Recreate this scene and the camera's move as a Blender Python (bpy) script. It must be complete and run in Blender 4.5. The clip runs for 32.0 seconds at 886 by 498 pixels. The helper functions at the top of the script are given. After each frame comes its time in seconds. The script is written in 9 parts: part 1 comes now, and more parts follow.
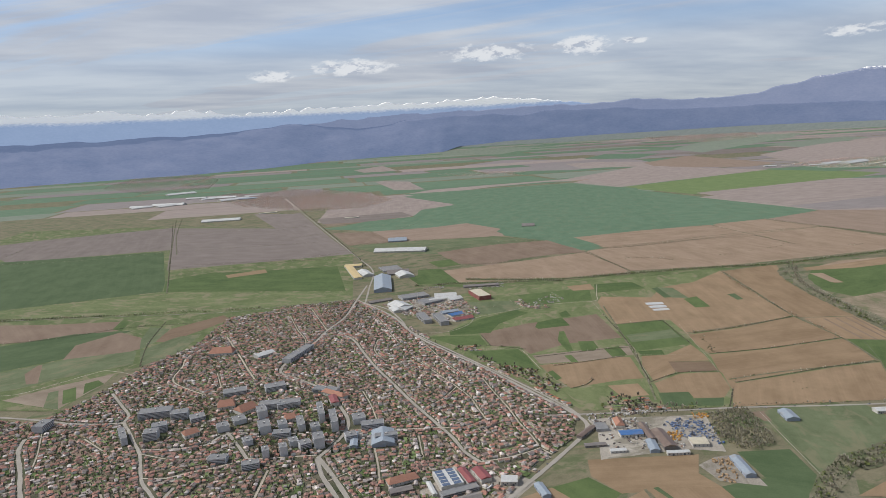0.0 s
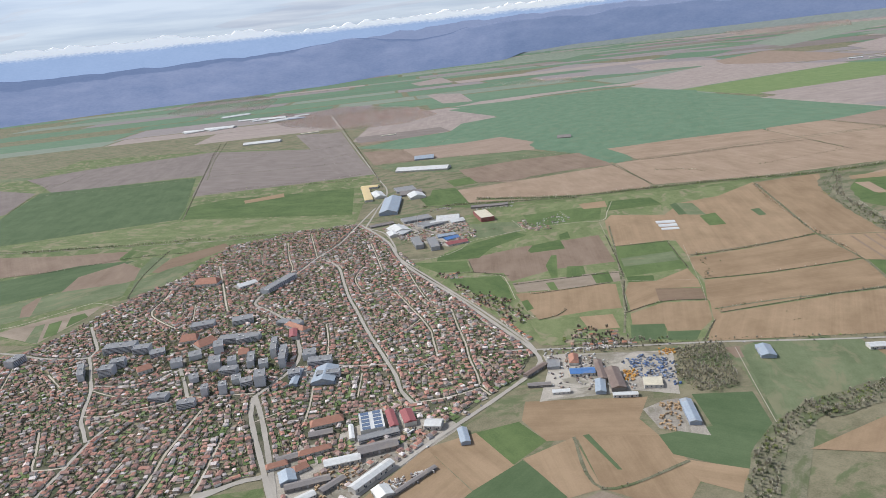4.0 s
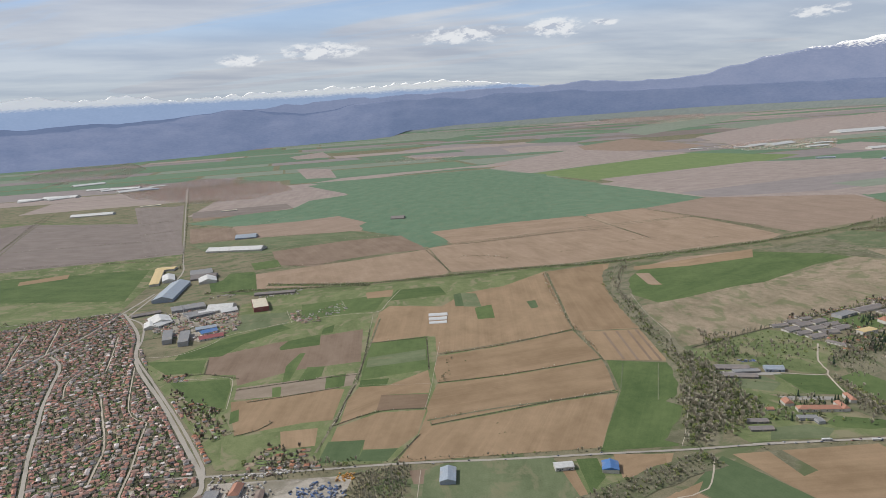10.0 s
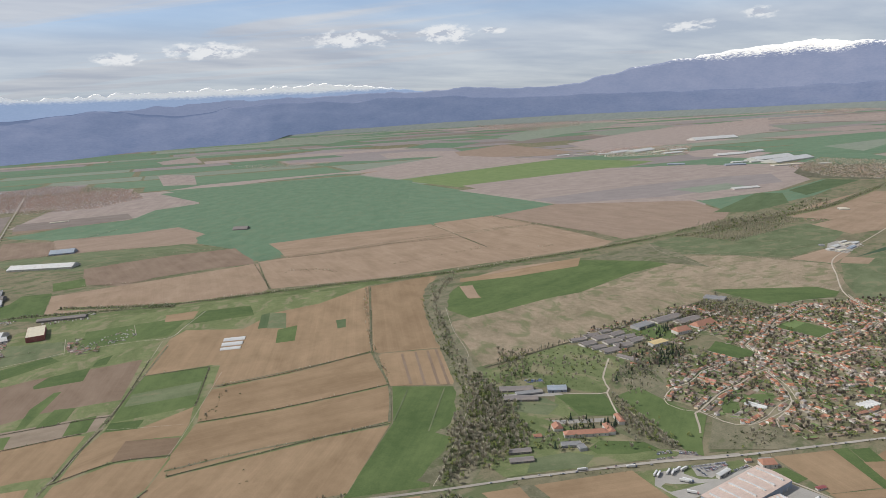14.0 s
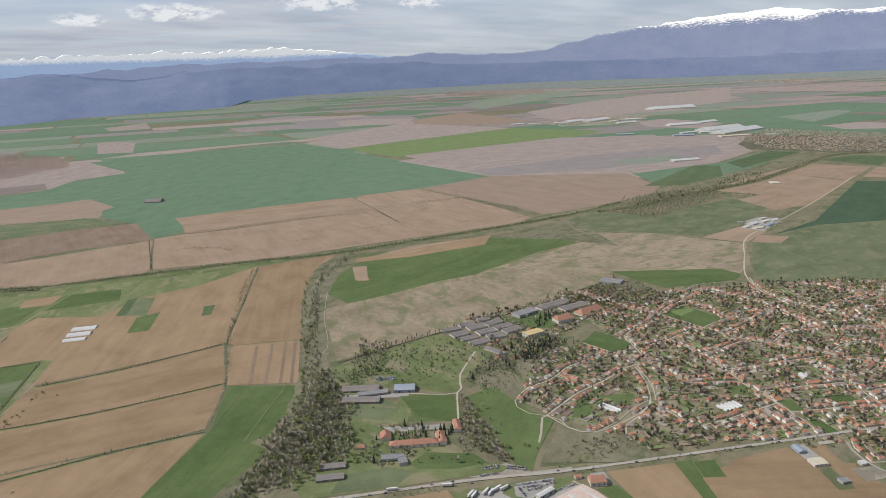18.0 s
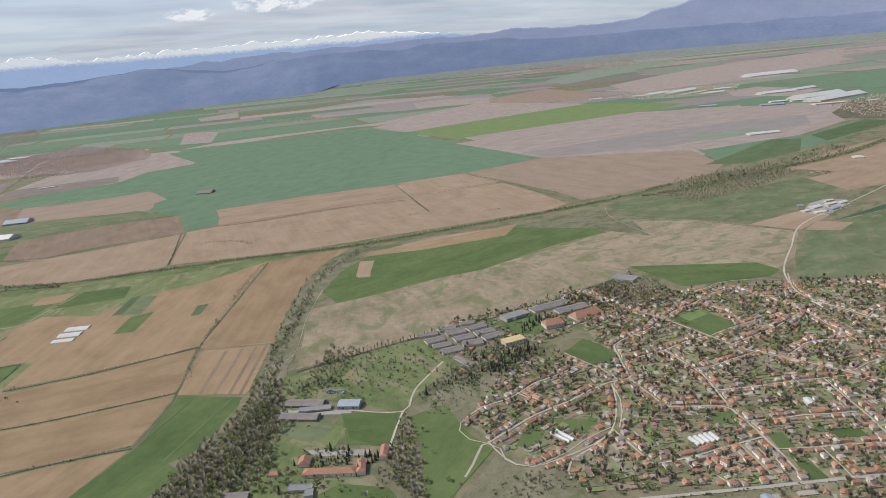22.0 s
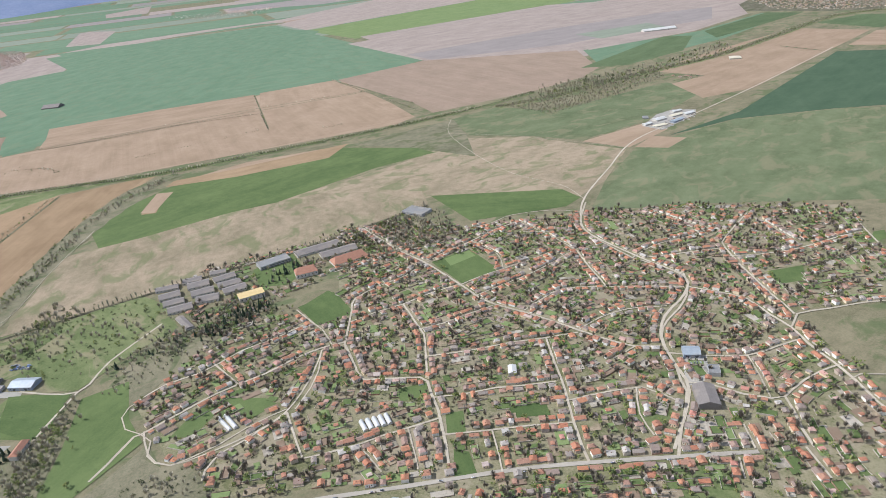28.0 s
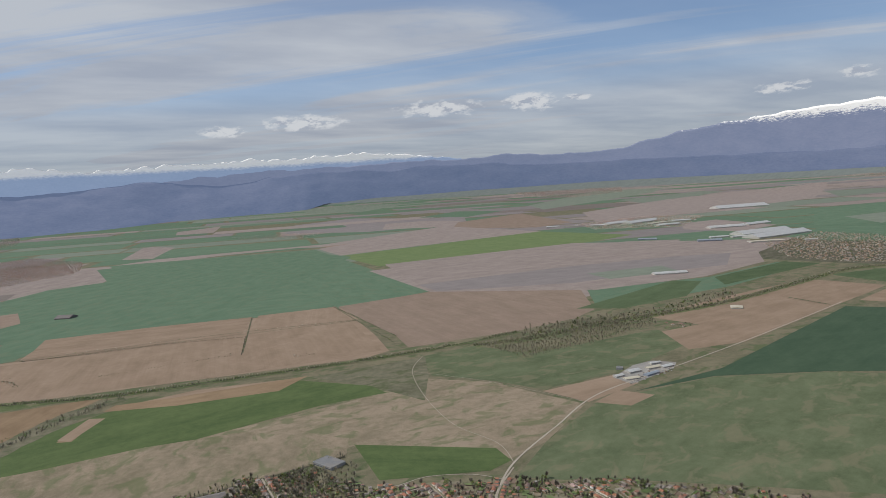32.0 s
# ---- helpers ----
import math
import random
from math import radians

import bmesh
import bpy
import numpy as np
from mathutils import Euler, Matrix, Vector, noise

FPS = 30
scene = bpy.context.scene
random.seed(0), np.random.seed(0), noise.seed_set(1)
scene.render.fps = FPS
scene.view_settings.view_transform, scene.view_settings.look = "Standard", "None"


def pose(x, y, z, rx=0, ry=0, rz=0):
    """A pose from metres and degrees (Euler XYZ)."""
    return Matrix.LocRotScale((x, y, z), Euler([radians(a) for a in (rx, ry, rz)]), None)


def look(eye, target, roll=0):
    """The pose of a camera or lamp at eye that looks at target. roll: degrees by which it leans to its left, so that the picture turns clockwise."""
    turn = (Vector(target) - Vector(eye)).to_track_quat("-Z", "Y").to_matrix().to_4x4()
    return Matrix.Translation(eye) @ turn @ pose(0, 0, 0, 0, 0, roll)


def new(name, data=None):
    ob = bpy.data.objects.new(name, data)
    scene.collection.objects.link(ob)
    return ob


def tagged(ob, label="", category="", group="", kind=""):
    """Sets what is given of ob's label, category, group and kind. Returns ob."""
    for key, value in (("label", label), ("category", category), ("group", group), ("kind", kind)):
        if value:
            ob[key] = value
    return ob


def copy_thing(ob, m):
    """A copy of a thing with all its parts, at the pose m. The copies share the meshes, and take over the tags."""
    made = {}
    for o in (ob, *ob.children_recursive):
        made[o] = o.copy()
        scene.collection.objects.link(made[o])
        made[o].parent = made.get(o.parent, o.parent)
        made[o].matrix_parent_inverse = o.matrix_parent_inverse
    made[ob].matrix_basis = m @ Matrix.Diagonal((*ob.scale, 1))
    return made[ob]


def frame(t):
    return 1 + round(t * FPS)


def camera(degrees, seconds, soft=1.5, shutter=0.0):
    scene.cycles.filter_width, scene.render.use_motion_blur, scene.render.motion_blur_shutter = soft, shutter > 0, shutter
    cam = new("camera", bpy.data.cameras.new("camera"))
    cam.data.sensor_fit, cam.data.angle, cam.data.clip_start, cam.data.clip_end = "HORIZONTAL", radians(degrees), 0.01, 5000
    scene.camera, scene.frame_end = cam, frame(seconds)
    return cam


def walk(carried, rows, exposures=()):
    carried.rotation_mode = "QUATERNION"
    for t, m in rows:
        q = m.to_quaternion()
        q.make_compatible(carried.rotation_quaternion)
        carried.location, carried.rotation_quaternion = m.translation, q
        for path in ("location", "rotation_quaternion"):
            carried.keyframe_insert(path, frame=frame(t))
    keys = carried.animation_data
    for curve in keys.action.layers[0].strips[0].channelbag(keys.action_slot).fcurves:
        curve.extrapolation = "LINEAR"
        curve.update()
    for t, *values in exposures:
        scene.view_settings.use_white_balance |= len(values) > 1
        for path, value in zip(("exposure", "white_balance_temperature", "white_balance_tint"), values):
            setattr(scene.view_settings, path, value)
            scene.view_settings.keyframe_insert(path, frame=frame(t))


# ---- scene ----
# The land is modelled at about one quarter of its true size, so that the whole valley, some
# twenty kilometres deep, stays inside the camera's reach: K model metres to a metre of the land.
K = 0.26
cam = camera(66.42, 32.0, 0.6)
PATH = (
    (0, look((0.00, 0.00, 150.01), (43.72, 88.38, 133.36), -3.14)),
    (0.5, look((9.03, -0.03, 149.60), (50.43, 87.89, 125.98), -4.48)),
    (1, look((18.04, -0.10, 149.20), (55.04, 87.75, 118.98), -5.58)),
    (1.5, look((27.03, -0.23, 148.81), (59.96, 87.95, 115.05), -6.33)),
    (2, look((36.00, -0.41, 148.43), (66.07, 88.57, 114.11), -6.74)),
    (2.5, look((44.97, -0.64, 148.07), (72.93, 89.29, 114.45), -6.79)),
    (4.5, look((80.70, -2.07, 146.71), (116.60, 87.71, 121.22), -5.49)),
    (5, look((89.61, -2.56, 146.39), (133.00, 84.62, 123.61), -5.27)),
    (5.5, look((98.52, -3.09, 146.07), (148.66, 80.92, 125.41), -5.16)),
    (6, look((107.42, -3.67, 145.77), (161.93, 77.97, 126.73), -4.33)),
    (6.5, look((116.31, -4.30, 145.47), (172.17, 76.69, 127.56), -3.87)),
    (7, look((125.20, -4.97, 145.17), (180.95, 76.35, 128.44), -3.55)),
    (7.5, look((134.10, -5.70, 144.89), (189.88, 75.84, 129.39), -3.13)),
    (8, look((142.99, -6.47, 144.60), (197.20, 76.38, 130.55), -2.83)),
    (8.5, look((151.88, -7.28, 144.32), (202.96, 77.55, 130.42), -2.52)),
    (9, look((160.77, -8.15, 144.05), (209.28, 77.96, 128.82), -2.97)),
    (9.5, look((169.67, -9.05, 143.78), (216.04, 77.81, 126.32), -3.45)),
    (10, look((178.57, -10.01, 143.51), (225.27, 76.32, 124.35), -3.68)),
    (10.5, look((187.47, -11.00, 143.24), (236.75, 73.48, 122.41), -3.88)),
    (11, look((196.38, -12.04, 142.98), (249.18, 69.90, 120.66), -4.38)),
    (11.5, look((205.29, -13.12, 142.73), (260.51, 66.72, 118.73), -4.77)),
    (12, look((214.21, -14.24, 142.47), (270.54, 64.67, 117.97), -5.07)),
    (12.5, look((223.14, -15.40, 142.22), (280.84, 62.90, 118.97), -4.57)),
    (13, look((232.07, -16.60, 141.97), (291.19, 61.21, 120.75), -3.65)),
    (13.5, look((241.02, -17.84, 141.72), (300.67, 60.01, 122.20), -3.03)),
    (15.5, look((276.89, -23.18, 140.76), (336.28, 54.92, 121.44), -3.10)),
    (16, look((285.88, -24.60, 140.53), (345.97, 52.81, 120.60), -3.31)),
    (16.5, look((294.89, -26.05, 140.30), (355.35, 50.80, 119.37), -3.13)),
    (17, look((303.90, -27.53, 140.08), (364.66, 48.63, 117.57), -2.72)),
    (17.5, look((312.93, -29.05, 139.86), (374.35, 46.04, 115.58), -2.47)),
    (18, look((321.97, -30.60, 139.64), (383.79, 44.19, 115.45), -2.53)),
    (18.5, look((331.03, -32.17, 139.43), (391.47, 44.03, 116.18), -2.72)),
    (19, look((340.09, -33.77, 139.22), (397.68, 44.89, 116.95), -1.87)),
    (19.5, look((349.17, -35.40, 139.02), (403.29, 45.71, 116.81), -1.32)),
    (20, look((358.27, -37.05, 138.82), (410.01, 45.50, 116.26), -1.80)),
    (20.5, look((367.37, -38.72, 138.63), (419.25, 43.38, 114.80), -2.63)),
    (21, look((376.49, -40.42, 138.44), (428.73, 41.26, 113.96), -3.55)),
    (21.5, look((385.62, -42.14, 138.26), (436.48, 40.38, 113.71), -4.49)),
    (22, look((394.77, -43.88, 138.09), (444.45, 38.84, 111.83), -5.37)),
    (22.5, look((403.92, -45.63, 137.93), (453.32, 35.77, 107.37), -5.91)),
    (23, look((413.10, -47.41, 137.78), (463.01, 30.98, 100.85), -5.83)),
    (23.5, look((422.28, -49.19, 137.63), (473.41, 25.15, 94.52), -5.35)),
    (24, look((431.48, -51.00, 137.50), (483.72, 20.46, 90.96), -5.18)),
    (24.5, look((440.68, -52.81, 137.37), (493.55, 18.29, 91.01), -5.70)),
    (25, look((449.90, -54.63, 137.26), (503.25, 17.20, 92.60), -5.80)),
    (25.5, look((459.14, -56.47, 137.16), (512.58, 16.29, 94.15), -5.54)),
    (27.5, look((496.17, -63.85, 136.90), (546.31, 12.45, 96.10), -6.40)),
    (28, look((505.46, -65.71, 136.88), (556.01, 10.18, 95.82), -6.14)),
    (28.5, look((514.75, -67.56, 136.87), (566.13, 9.12, 98.39), -5.81)),
    (29, look((524.06, -69.41, 136.88), (576.85, 8.55, 103.18), -5.14)),
    (29.5, look((533.37, -71.25, 136.91), (588.40, 7.21, 108.38), -4.35)),
    (30, look((542.68, -73.09, 136.97), (599.07, 6.25, 114.05), -4.00)),
    (30.5, look((552.01, -74.92, 137.04), (609.91, 4.47, 118.48), -4.12)),
    (31, look((561.34, -76.74, 137.14), (619.79, 2.91, 121.66), -4.80)),
    (31.5, look((570.67, -78.55, 137.26), (626.12, 3.81, 125.33), -4.99)),
    (32, look((580.01, -80.34, 137.41), (630.61, 5.41, 128.07), -3.56)),
)
walk(cam, PATH, ((0, 0.16, 6050, 10), (1, 0.32, 5900, 10), (2.5, 0.68, 5650, 10), (4.5, 0.45, 5900, 10), (6, 0.31, 6000, 10), (9, 0.22, 6080, 10), (13, 0.25, 6150, 10), (17, 0.25, 6150, 10), (20, 0.27, 6080, 10), (22, 0.34, 6050, 10), (23.5, 0.66, 6150, 10), (25.5, 0.76, 5750, 10), (28, 0.77, 5820, 10), (29, 0.71, 5800, 10), (30, 0.27, 6080, 10), (31, 0.2, 6120, 10), (32, -0.12, 6050, 10)))


# ---- world and sun ----
SUN_AZ, SUN_EL = 310.0, 46.0          # degrees from +y towards +x, and above the horizon


def nd(tree, kind, **values):
    n = tree.nodes.new(kind)
    for key, value in values.items():
        if key in n.inputs:
            n.inputs[key].default_value = value
    return n


def math_node(tree, op, a, b=0.0, c=0.0, clamp=False):
    n = tree.nodes.new("ShaderNodeMath")
    n.operation, n.use_clamp = op, clamp
    for i, v in enumerate((a, b, c)):
        if isinstance(v, (int, float)):
            n.inputs[i].default_value = v
        else:
            tree.links.new(v, n.inputs[i])
    return n.outputs[0]


def ramp(tree, fac, stops, smooth=False):
    n = tree.nodes.new("ShaderNodeValToRGB")
    n.color_ramp.interpolation = "EASE" if smooth else "LINEAR"
    while len(n.color_ramp.elements) < len(stops):
        n.color_ramp.elements.new(0.5)
    for e, (p, c) in zip(n.color_ramp.elements, stops):
        e.position = p
        e.color = (c, c, c, 1) if isinstance(c, (int, float)) else (*c, 1)
    tree.links.new(fac, n.inputs[0])
    return n.outputs[0]


def mixc(tree, fac, a, b, mode="MIX"):
    n = tree.nodes.new("ShaderNodeMix")
    n.data_type, n.blend_type = "RGBA", mode
    for i, v in ((0, fac), (6, a), (7, b)):
        if isinstance(v, (int, float)):
            n.inputs[i].default_value = v
        elif isinstance(v, tuple):
            n.inputs[i].default_value = (*v, 1)
        else:
            tree.links.new(v, n.inputs[i])
    return n.outputs[2]


def noise_tex(tree, vec, scale, detail=3.0, rough=0.55, distort=0.0):
    n = nd(tree, "ShaderNodeTexNoise", Scale=scale, Detail=detail, Roughness=rough, Distortion=distort)
    tree.links.new(vec, n.inputs["Vector"])
    return n.outputs[0]


def mapped(tree, vec, scale=(1, 1, 1), loc=(0, 0, 0), rot=(0, 0, 0)):
    n = tree.nodes.new("ShaderNodeMapping")
    n.inputs[1].default_value, n.inputs[2].default_value, n.inputs[3].default_value = loc, rot, scale
    tree.links.new(vec, n.inputs[0])
    return n.outputs[0]


def build_world():
    w = bpy.data.worlds.new("sky")
    scene.world = w
    w.use_nodes = True
    t = w.node_tree
    t.nodes.clear()
    sky = t.nodes.new("ShaderNodeTexSky")
    sky.sky_type, sky.sun_disc = "NISHITA", False
    sky.sun_elevation, sky.sun_rotation = radians(SUN_EL), radians(SUN_AZ)
    sky.air_density, sky.dust_density, sky.ozone_density, sky.altitude = 1.0, 0.1, 3.0, 900
    way = t.nodes.new("ShaderNodeTexCoord").outputs["Generated"]
    sep = t.nodes.new("ShaderNodeSeparateXYZ")
    t.links.new(way, sep.inputs[0])
    x, y, z = sep.outputs
    el = math_node(t, "ARCSINE", z)
    az = math_node(t, "ARCTAN2", x, y)
    # high cirrus: a sheet overhead seen at a slant, drawn out in streaks
    zz = math_node(t, "MAXIMUM", math_node(t, "ADD", z, 0.06), 0.03)
    flat = t.nodes.new("ShaderNodeCombineXYZ")
    t.links.new(math_node(t, "DIVIDE", x, zz), flat.inputs[0])
    t.links.new(math_node(t, "DIVIDE", y, zz), flat.inputs[1])
    along = mapped(t, flat.outputs[0], (1, 1, 1), (0, 0, 0), (0, 0, 0.84))
    streak = noise_tex(t, mapped(t, along, (0.22, 0.95, 1), (3.1, 0.4, 0)), 0.8, 7, 0.6, 1.1)
    broad = noise_tex(t, mapped(t, along, (0.28, 0.6, 1), (1.3, 7.7, 0)), 0.55, 3, 0.5, 0.5)
    cover = math_node(t, "ADD", math_node(t, "MULTIPLY", streak, 0.75), math_node(t, "MULTIPLY", broad, 0.55))
    cover = math_node(t, "ADD", cover, ramp(t, az, [(0.40, 0.075), (0.72, 0.0)], True))
    cover = math_node(t, "SUBTRACT", cover, ramp(t, az, [(0.60, 0.0), (0.82, 0.05)], True))
    veil = ramp(t, cover, [(0.55, 0.22), (0.64, 0.5), (0.74, 1.0)], True)
    low = ramp(t, el, [(0.0, 1.0), (0.105, 0.95), (0.15, 0.5), (0.20, 0.0)], True)
    cirrus = math_node(t, "MAXIMUM", veil, math_node(t, "MULTIPLY", low, 0.92), clamp=True)
    tone = mixc(t, ramp(t, el, [(0.0, 0.0), (0.16, 1.0)]), (0.55, 0.565, 0.58), (0.66, 0.69, 0.735))
    shade = mixc(t, ramp(t, noise_tex(t, mapped(t, flat.outputs[0], (0.5, 0.9, 1), (9, 2, 0)), 1.3, 5), [(0.35, 0.0), (0.65, 1.0)]), (0.80, 0.82, 0.87), (1.10, 1.08, 1.05))
    tone = mixc(t, 1.0, tone, shade, "MULTIPLY")
    blue = nd(t, "ShaderNodeBackground", Strength=0.1)
    t.links.new(sky.outputs[0], blue.inputs[0])
    white = nd(t, "ShaderNodeBackground", Strength=0.75)
    t.links.new(tone, white.inputs[0])
    mix = t.nodes.new("ShaderNodeMixShader")
    t.links.new(cirrus, mix.inputs[0])
    t.links.new(blue.outputs[0], mix.inputs[1])
    t.links.new(white.outputs[0], mix.inputs[2])
    # a row of small cumulus over the hills: degrees of azimuth, height, half width, half height
    polar = t.nodes.new("ShaderNodeCombineXYZ")
    t.links.new(az, polar.inputs[0])
    t.links.new(math_node(t, "MULTIPLY", el, 2.2), polar.inputs[1])
    fluff = noise_tex(t, polar.outputs[0], 44, 7, 0.62)
    puff = None
    for a, e, w2, h2 in ((13.3, 5.3, 1.98, 0.525), (19.9, 5.75, 3.96, 0.712), (30.8, 6.35, 3.78, 0.788), (38.5, 6.45, 2.34, 0.938), (42.4, 6.5, 1.35, 0.3), (57.5, 5.7, 2.16, 0.45), (62.5, 6.2, 1.44, 0.45), (-18, 5.5, 4.5, 0.525), (84, 6.0, 5, 0.8)):
        da = math_node(t, "DIVIDE", math_node(t, "SUBTRACT", az, radians(a)), radians(w2))
        de = math_node(t, "DIVIDE", math_node(t, "SUBTRACT", el, radians(e)), radians(h2))
        d = math_node(t, "ADD", math_node(t, "MULTIPLY", da, da), math_node(t, "MULTIPLY", de, de))
        d = math_node(t, "SUBTRACT", 1.0, d)
        puff = d if puff is None else math_node(t, "MAXIMUM", puff, d)
    body = math_node(t, "ADD", puff, math_node(t, "MULTIPLY", math_node(t, "SUBTRACT", fluff, 0.5), 3.6))
    mask = math_node(t, "MULTIPLY", ramp(t, body, [(0.0, 0.0), (1.3, 0.9)], True), ramp(t, math_node(t, "ADD", puff, 1.0), [(0.0, 0.0), (0.6, 1.0)]))
    under = noise_tex(t, mapped(t, polar.outputs[0], (1, 1, 1), (0, 0.016, 0)), 44, 7, 0.62)
    lit = ramp(t, math_node(t, "ADD", math_node(t, "SUBTRACT", fluff, under), 0.5), [(0.36, (0.40, 0.42, 0.47)), (0.52, (0.70, 0.69, 0.67))], True)
    cum = nd(t, "ShaderNodeBackground", Strength=1.0)
    t.links.new(lit, cum.inputs[0])
    mix2 = t.nodes.new("ShaderNodeMixShader")
    t.links.new(mask, mix2.inputs[0])
    t.links.new(mix.outputs[0], mix2.inputs[1])
    t.links.new(cum.outputs[0], mix2.inputs[2])
    out = t.nodes.new("ShaderNodeOutputWorld")
    t.links.new(mix2.outputs[0], out.inputs[0])


build_world()
lamp = bpy.data.lights.new("sun", "SUN")
lamp.energy, lamp.angle, lamp.color = 3.6, radians(0.6), (1.0, 0.95, 0.87)
sun = new("sun", lamp)
sun.matrix_world = look((0, 0, 900), (-math.sin(radians(SUN_AZ)) * 900, -math.cos(radians(SUN_AZ)) * 900, 900 - 900 * math.tan(radians(SUN_EL))))

# ---- materials ----
MATS = {}


def material(name, rough=0.9, spec=0.2, metal=0.0):
    m = bpy.data.materials.new(name)
    m.use_nodes = True
    t = m.node_tree
    b = t.nodes["Principled BSDF"]
    b.inputs["Roughness"].default_value, b.inputs["Metallic"].default_value = rough, metal
    b.inputs["Specular IOR Level"].default_value = spec
    MATS[name] = m
    return m, t, b


def add_bump(t, b, height, strength, distance):
    n = nd(t, "ShaderNodeBump", Strength=strength, Distance=distance)
    t.links.new(height, n.inputs["Height"])
    t.links.new(n.outputs[0], b.inputs["Normal"])


def land_material(name, dark, light, rows=0.0, patch=0.35, fine=0.25, other=None, wear=0.5):
    """Soil or crop: drifts of tone tens of metres wide, fine grain, and where tilled, rows along the plot's own x axis."""
    m, t, b = material(name, 0.95, 0.1)
    tc = t.nodes.new("ShaderNodeTexCoord").outputs["Object"]
    info = t.nodes.new("ShaderNodeObjectInfo").outputs["Random"]
    shift = t.nodes.new("ShaderNodeVectorMath")
    shift.operation = "ADD"
    comb = t.nodes.new("ShaderNodeCombineXYZ")
    t.links.new(math_node(t, "MULTIPLY", info, 733.0), comb.inputs[0])
    t.links.new(math_node(t, "MULTIPLY", info, 351.0), comb.inputs[1])
    t.links.new(tc, shift.inputs[0])
    t.links.new(comb.outputs[0], shift.inputs[1])
    v = shift.outputs[0]
    big = noise_tex(t, mapped(t, v, (1, 1.9, 1)), 0.028, 4, 0.55, 0.4)
    mid = noise_tex(t, v, 0.22, 4, 0.6)
    small = noise_tex(t, v, 1.3, 4, 0.7)
    f = math_node(t, "ADD", math_node(t, "MULTIPLY", math_node(t, "SUBTRACT", big, 0.5), patch * 3.4), math_node(t, "MULTIPLY", math_node(t, "SUBTRACT", mid, 0.5), fine * 2.6))
    f = math_node(t, "ADD", f, math_node(t, "MULTIPLY", math_node(t, "SUBTRACT", small, 0.5), fine * 3.0))
    if rows:
        wide = noise_tex(t, mapped(t, v, (0.004, 0.16, 1)), 1.0, 3, 0.6)
        thin = noise_tex(t, mapped(t, v, (0.01, 1.0, 1)), 1.0, 2, 0.5)
        f = math_node(t, "ADD", f, math_node(t, "MULTIPLY", math_node(t, "SUBTRACT", wide, 0.5), rows * 2.2))
        f = math_node(t, "ADD", f, math_node(t, "MULTIPLY", math_node(t, "SUBTRACT", thin, 0.5), rows * 1.3))
    f = math_node(t, "ADD", f, 0.5, clamp=True)
    f = math_node(t, "ADD", f, math_node(t, "MULTIPLY", math_node(t, "SUBTRACT", info, 0.5), 0.35), clamp=True)
    col = mixc(t, f, dark, light)
    if other:
        spot = ramp(t, noise_tex(t, mapped(t, v, (1, 1.6, 1), (41, 7, 0)), 0.05, 6, 0.62, 0.6), [(0.5, 0.0), (0.62, wear)], True)
        col = mixc(t, spot, col, other)
    t.links.new(col, b.inputs["Base Color"])
    add_bump(t, b, math_node(t, "ADD", small, mid), 0.5, 0.12)
    return m


land_material("soil_tan", (0.186, 0.126, 0.073), (0.286, 0.200, 0.122), 0.34, 0.45, 0.24)
land_material("soil_mauve", (0.148, 0.104, 0.072), (0.230, 0.170, 0.124), 0.34, 0.42, 0.24)
land_material("soil_pink", (0.196, 0.142, 0.102), (0.290, 0.216, 0.162), 0.25, 0.32, 0.22)
land_material("soil_grey", (0.172, 0.134, 0.096), (0.268, 0.214, 0.160), 0.34, 0.55, 0.28)
# far soil: the haze of distance is mixed into the base colour
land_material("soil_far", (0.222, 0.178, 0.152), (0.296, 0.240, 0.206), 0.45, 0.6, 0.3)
land_material("crop_light", (0.118, 0.158, 0.060), (0.178, 0.214, 0.092), 0.2, 0.4, 0.25)
# these four are greyed and paled, painting aerial haze into the colour
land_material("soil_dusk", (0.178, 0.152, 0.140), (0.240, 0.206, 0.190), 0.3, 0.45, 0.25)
land_material("plain_hazed", (0.150, 0.168, 0.150), (0.194, 0.208, 0.186), 0.0, 0.6, 0.3)
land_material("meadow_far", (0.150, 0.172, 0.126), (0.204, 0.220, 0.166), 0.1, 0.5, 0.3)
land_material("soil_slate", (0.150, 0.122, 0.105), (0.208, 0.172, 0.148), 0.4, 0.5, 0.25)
land_material("soil_dark", (0.128, 0.086, 0.055), (0.192, 0.136, 0.090), 0.35, 0.4, 0.25)
land_material("crop_dark", (0.060, 0.086, 0.038), (0.104, 0.132, 0.066), 0.2, 0.4, 0.25)
land_material("crop_deep", (0.040, 0.068, 0.038), (0.074, 0.106, 0.062), 0.2, 0.4, 0.22)
land_material("crop_bright", (0.058, 0.086, 0.030), (0.110, 0.140, 0.054), 0.22, 0.45, 0.34)
# far wheat: green shifted paler and cooler to stand in for haze
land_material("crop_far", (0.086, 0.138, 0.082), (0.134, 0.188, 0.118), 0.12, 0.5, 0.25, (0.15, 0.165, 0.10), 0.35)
land_material("crop_mid", (0.082, 0.102, 0.050), (0.146, 0.160, 0.088), 0.15, 0.5, 0.35, (0.19, 0.165, 0.10), 0.55)
land_material("meadow", (0.080, 0.104, 0.040), (0.160, 0.174, 0.080), 0.0, 0.5, 0.5, (0.220, 0.184, 0.118), 0.7)
land_material("scrub", (0.100, 0.098, 0.058), (0.198, 0.174, 0.116), 0.05, 0.5, 0.6, (0.080, 0.098, 0.042), 0.75)
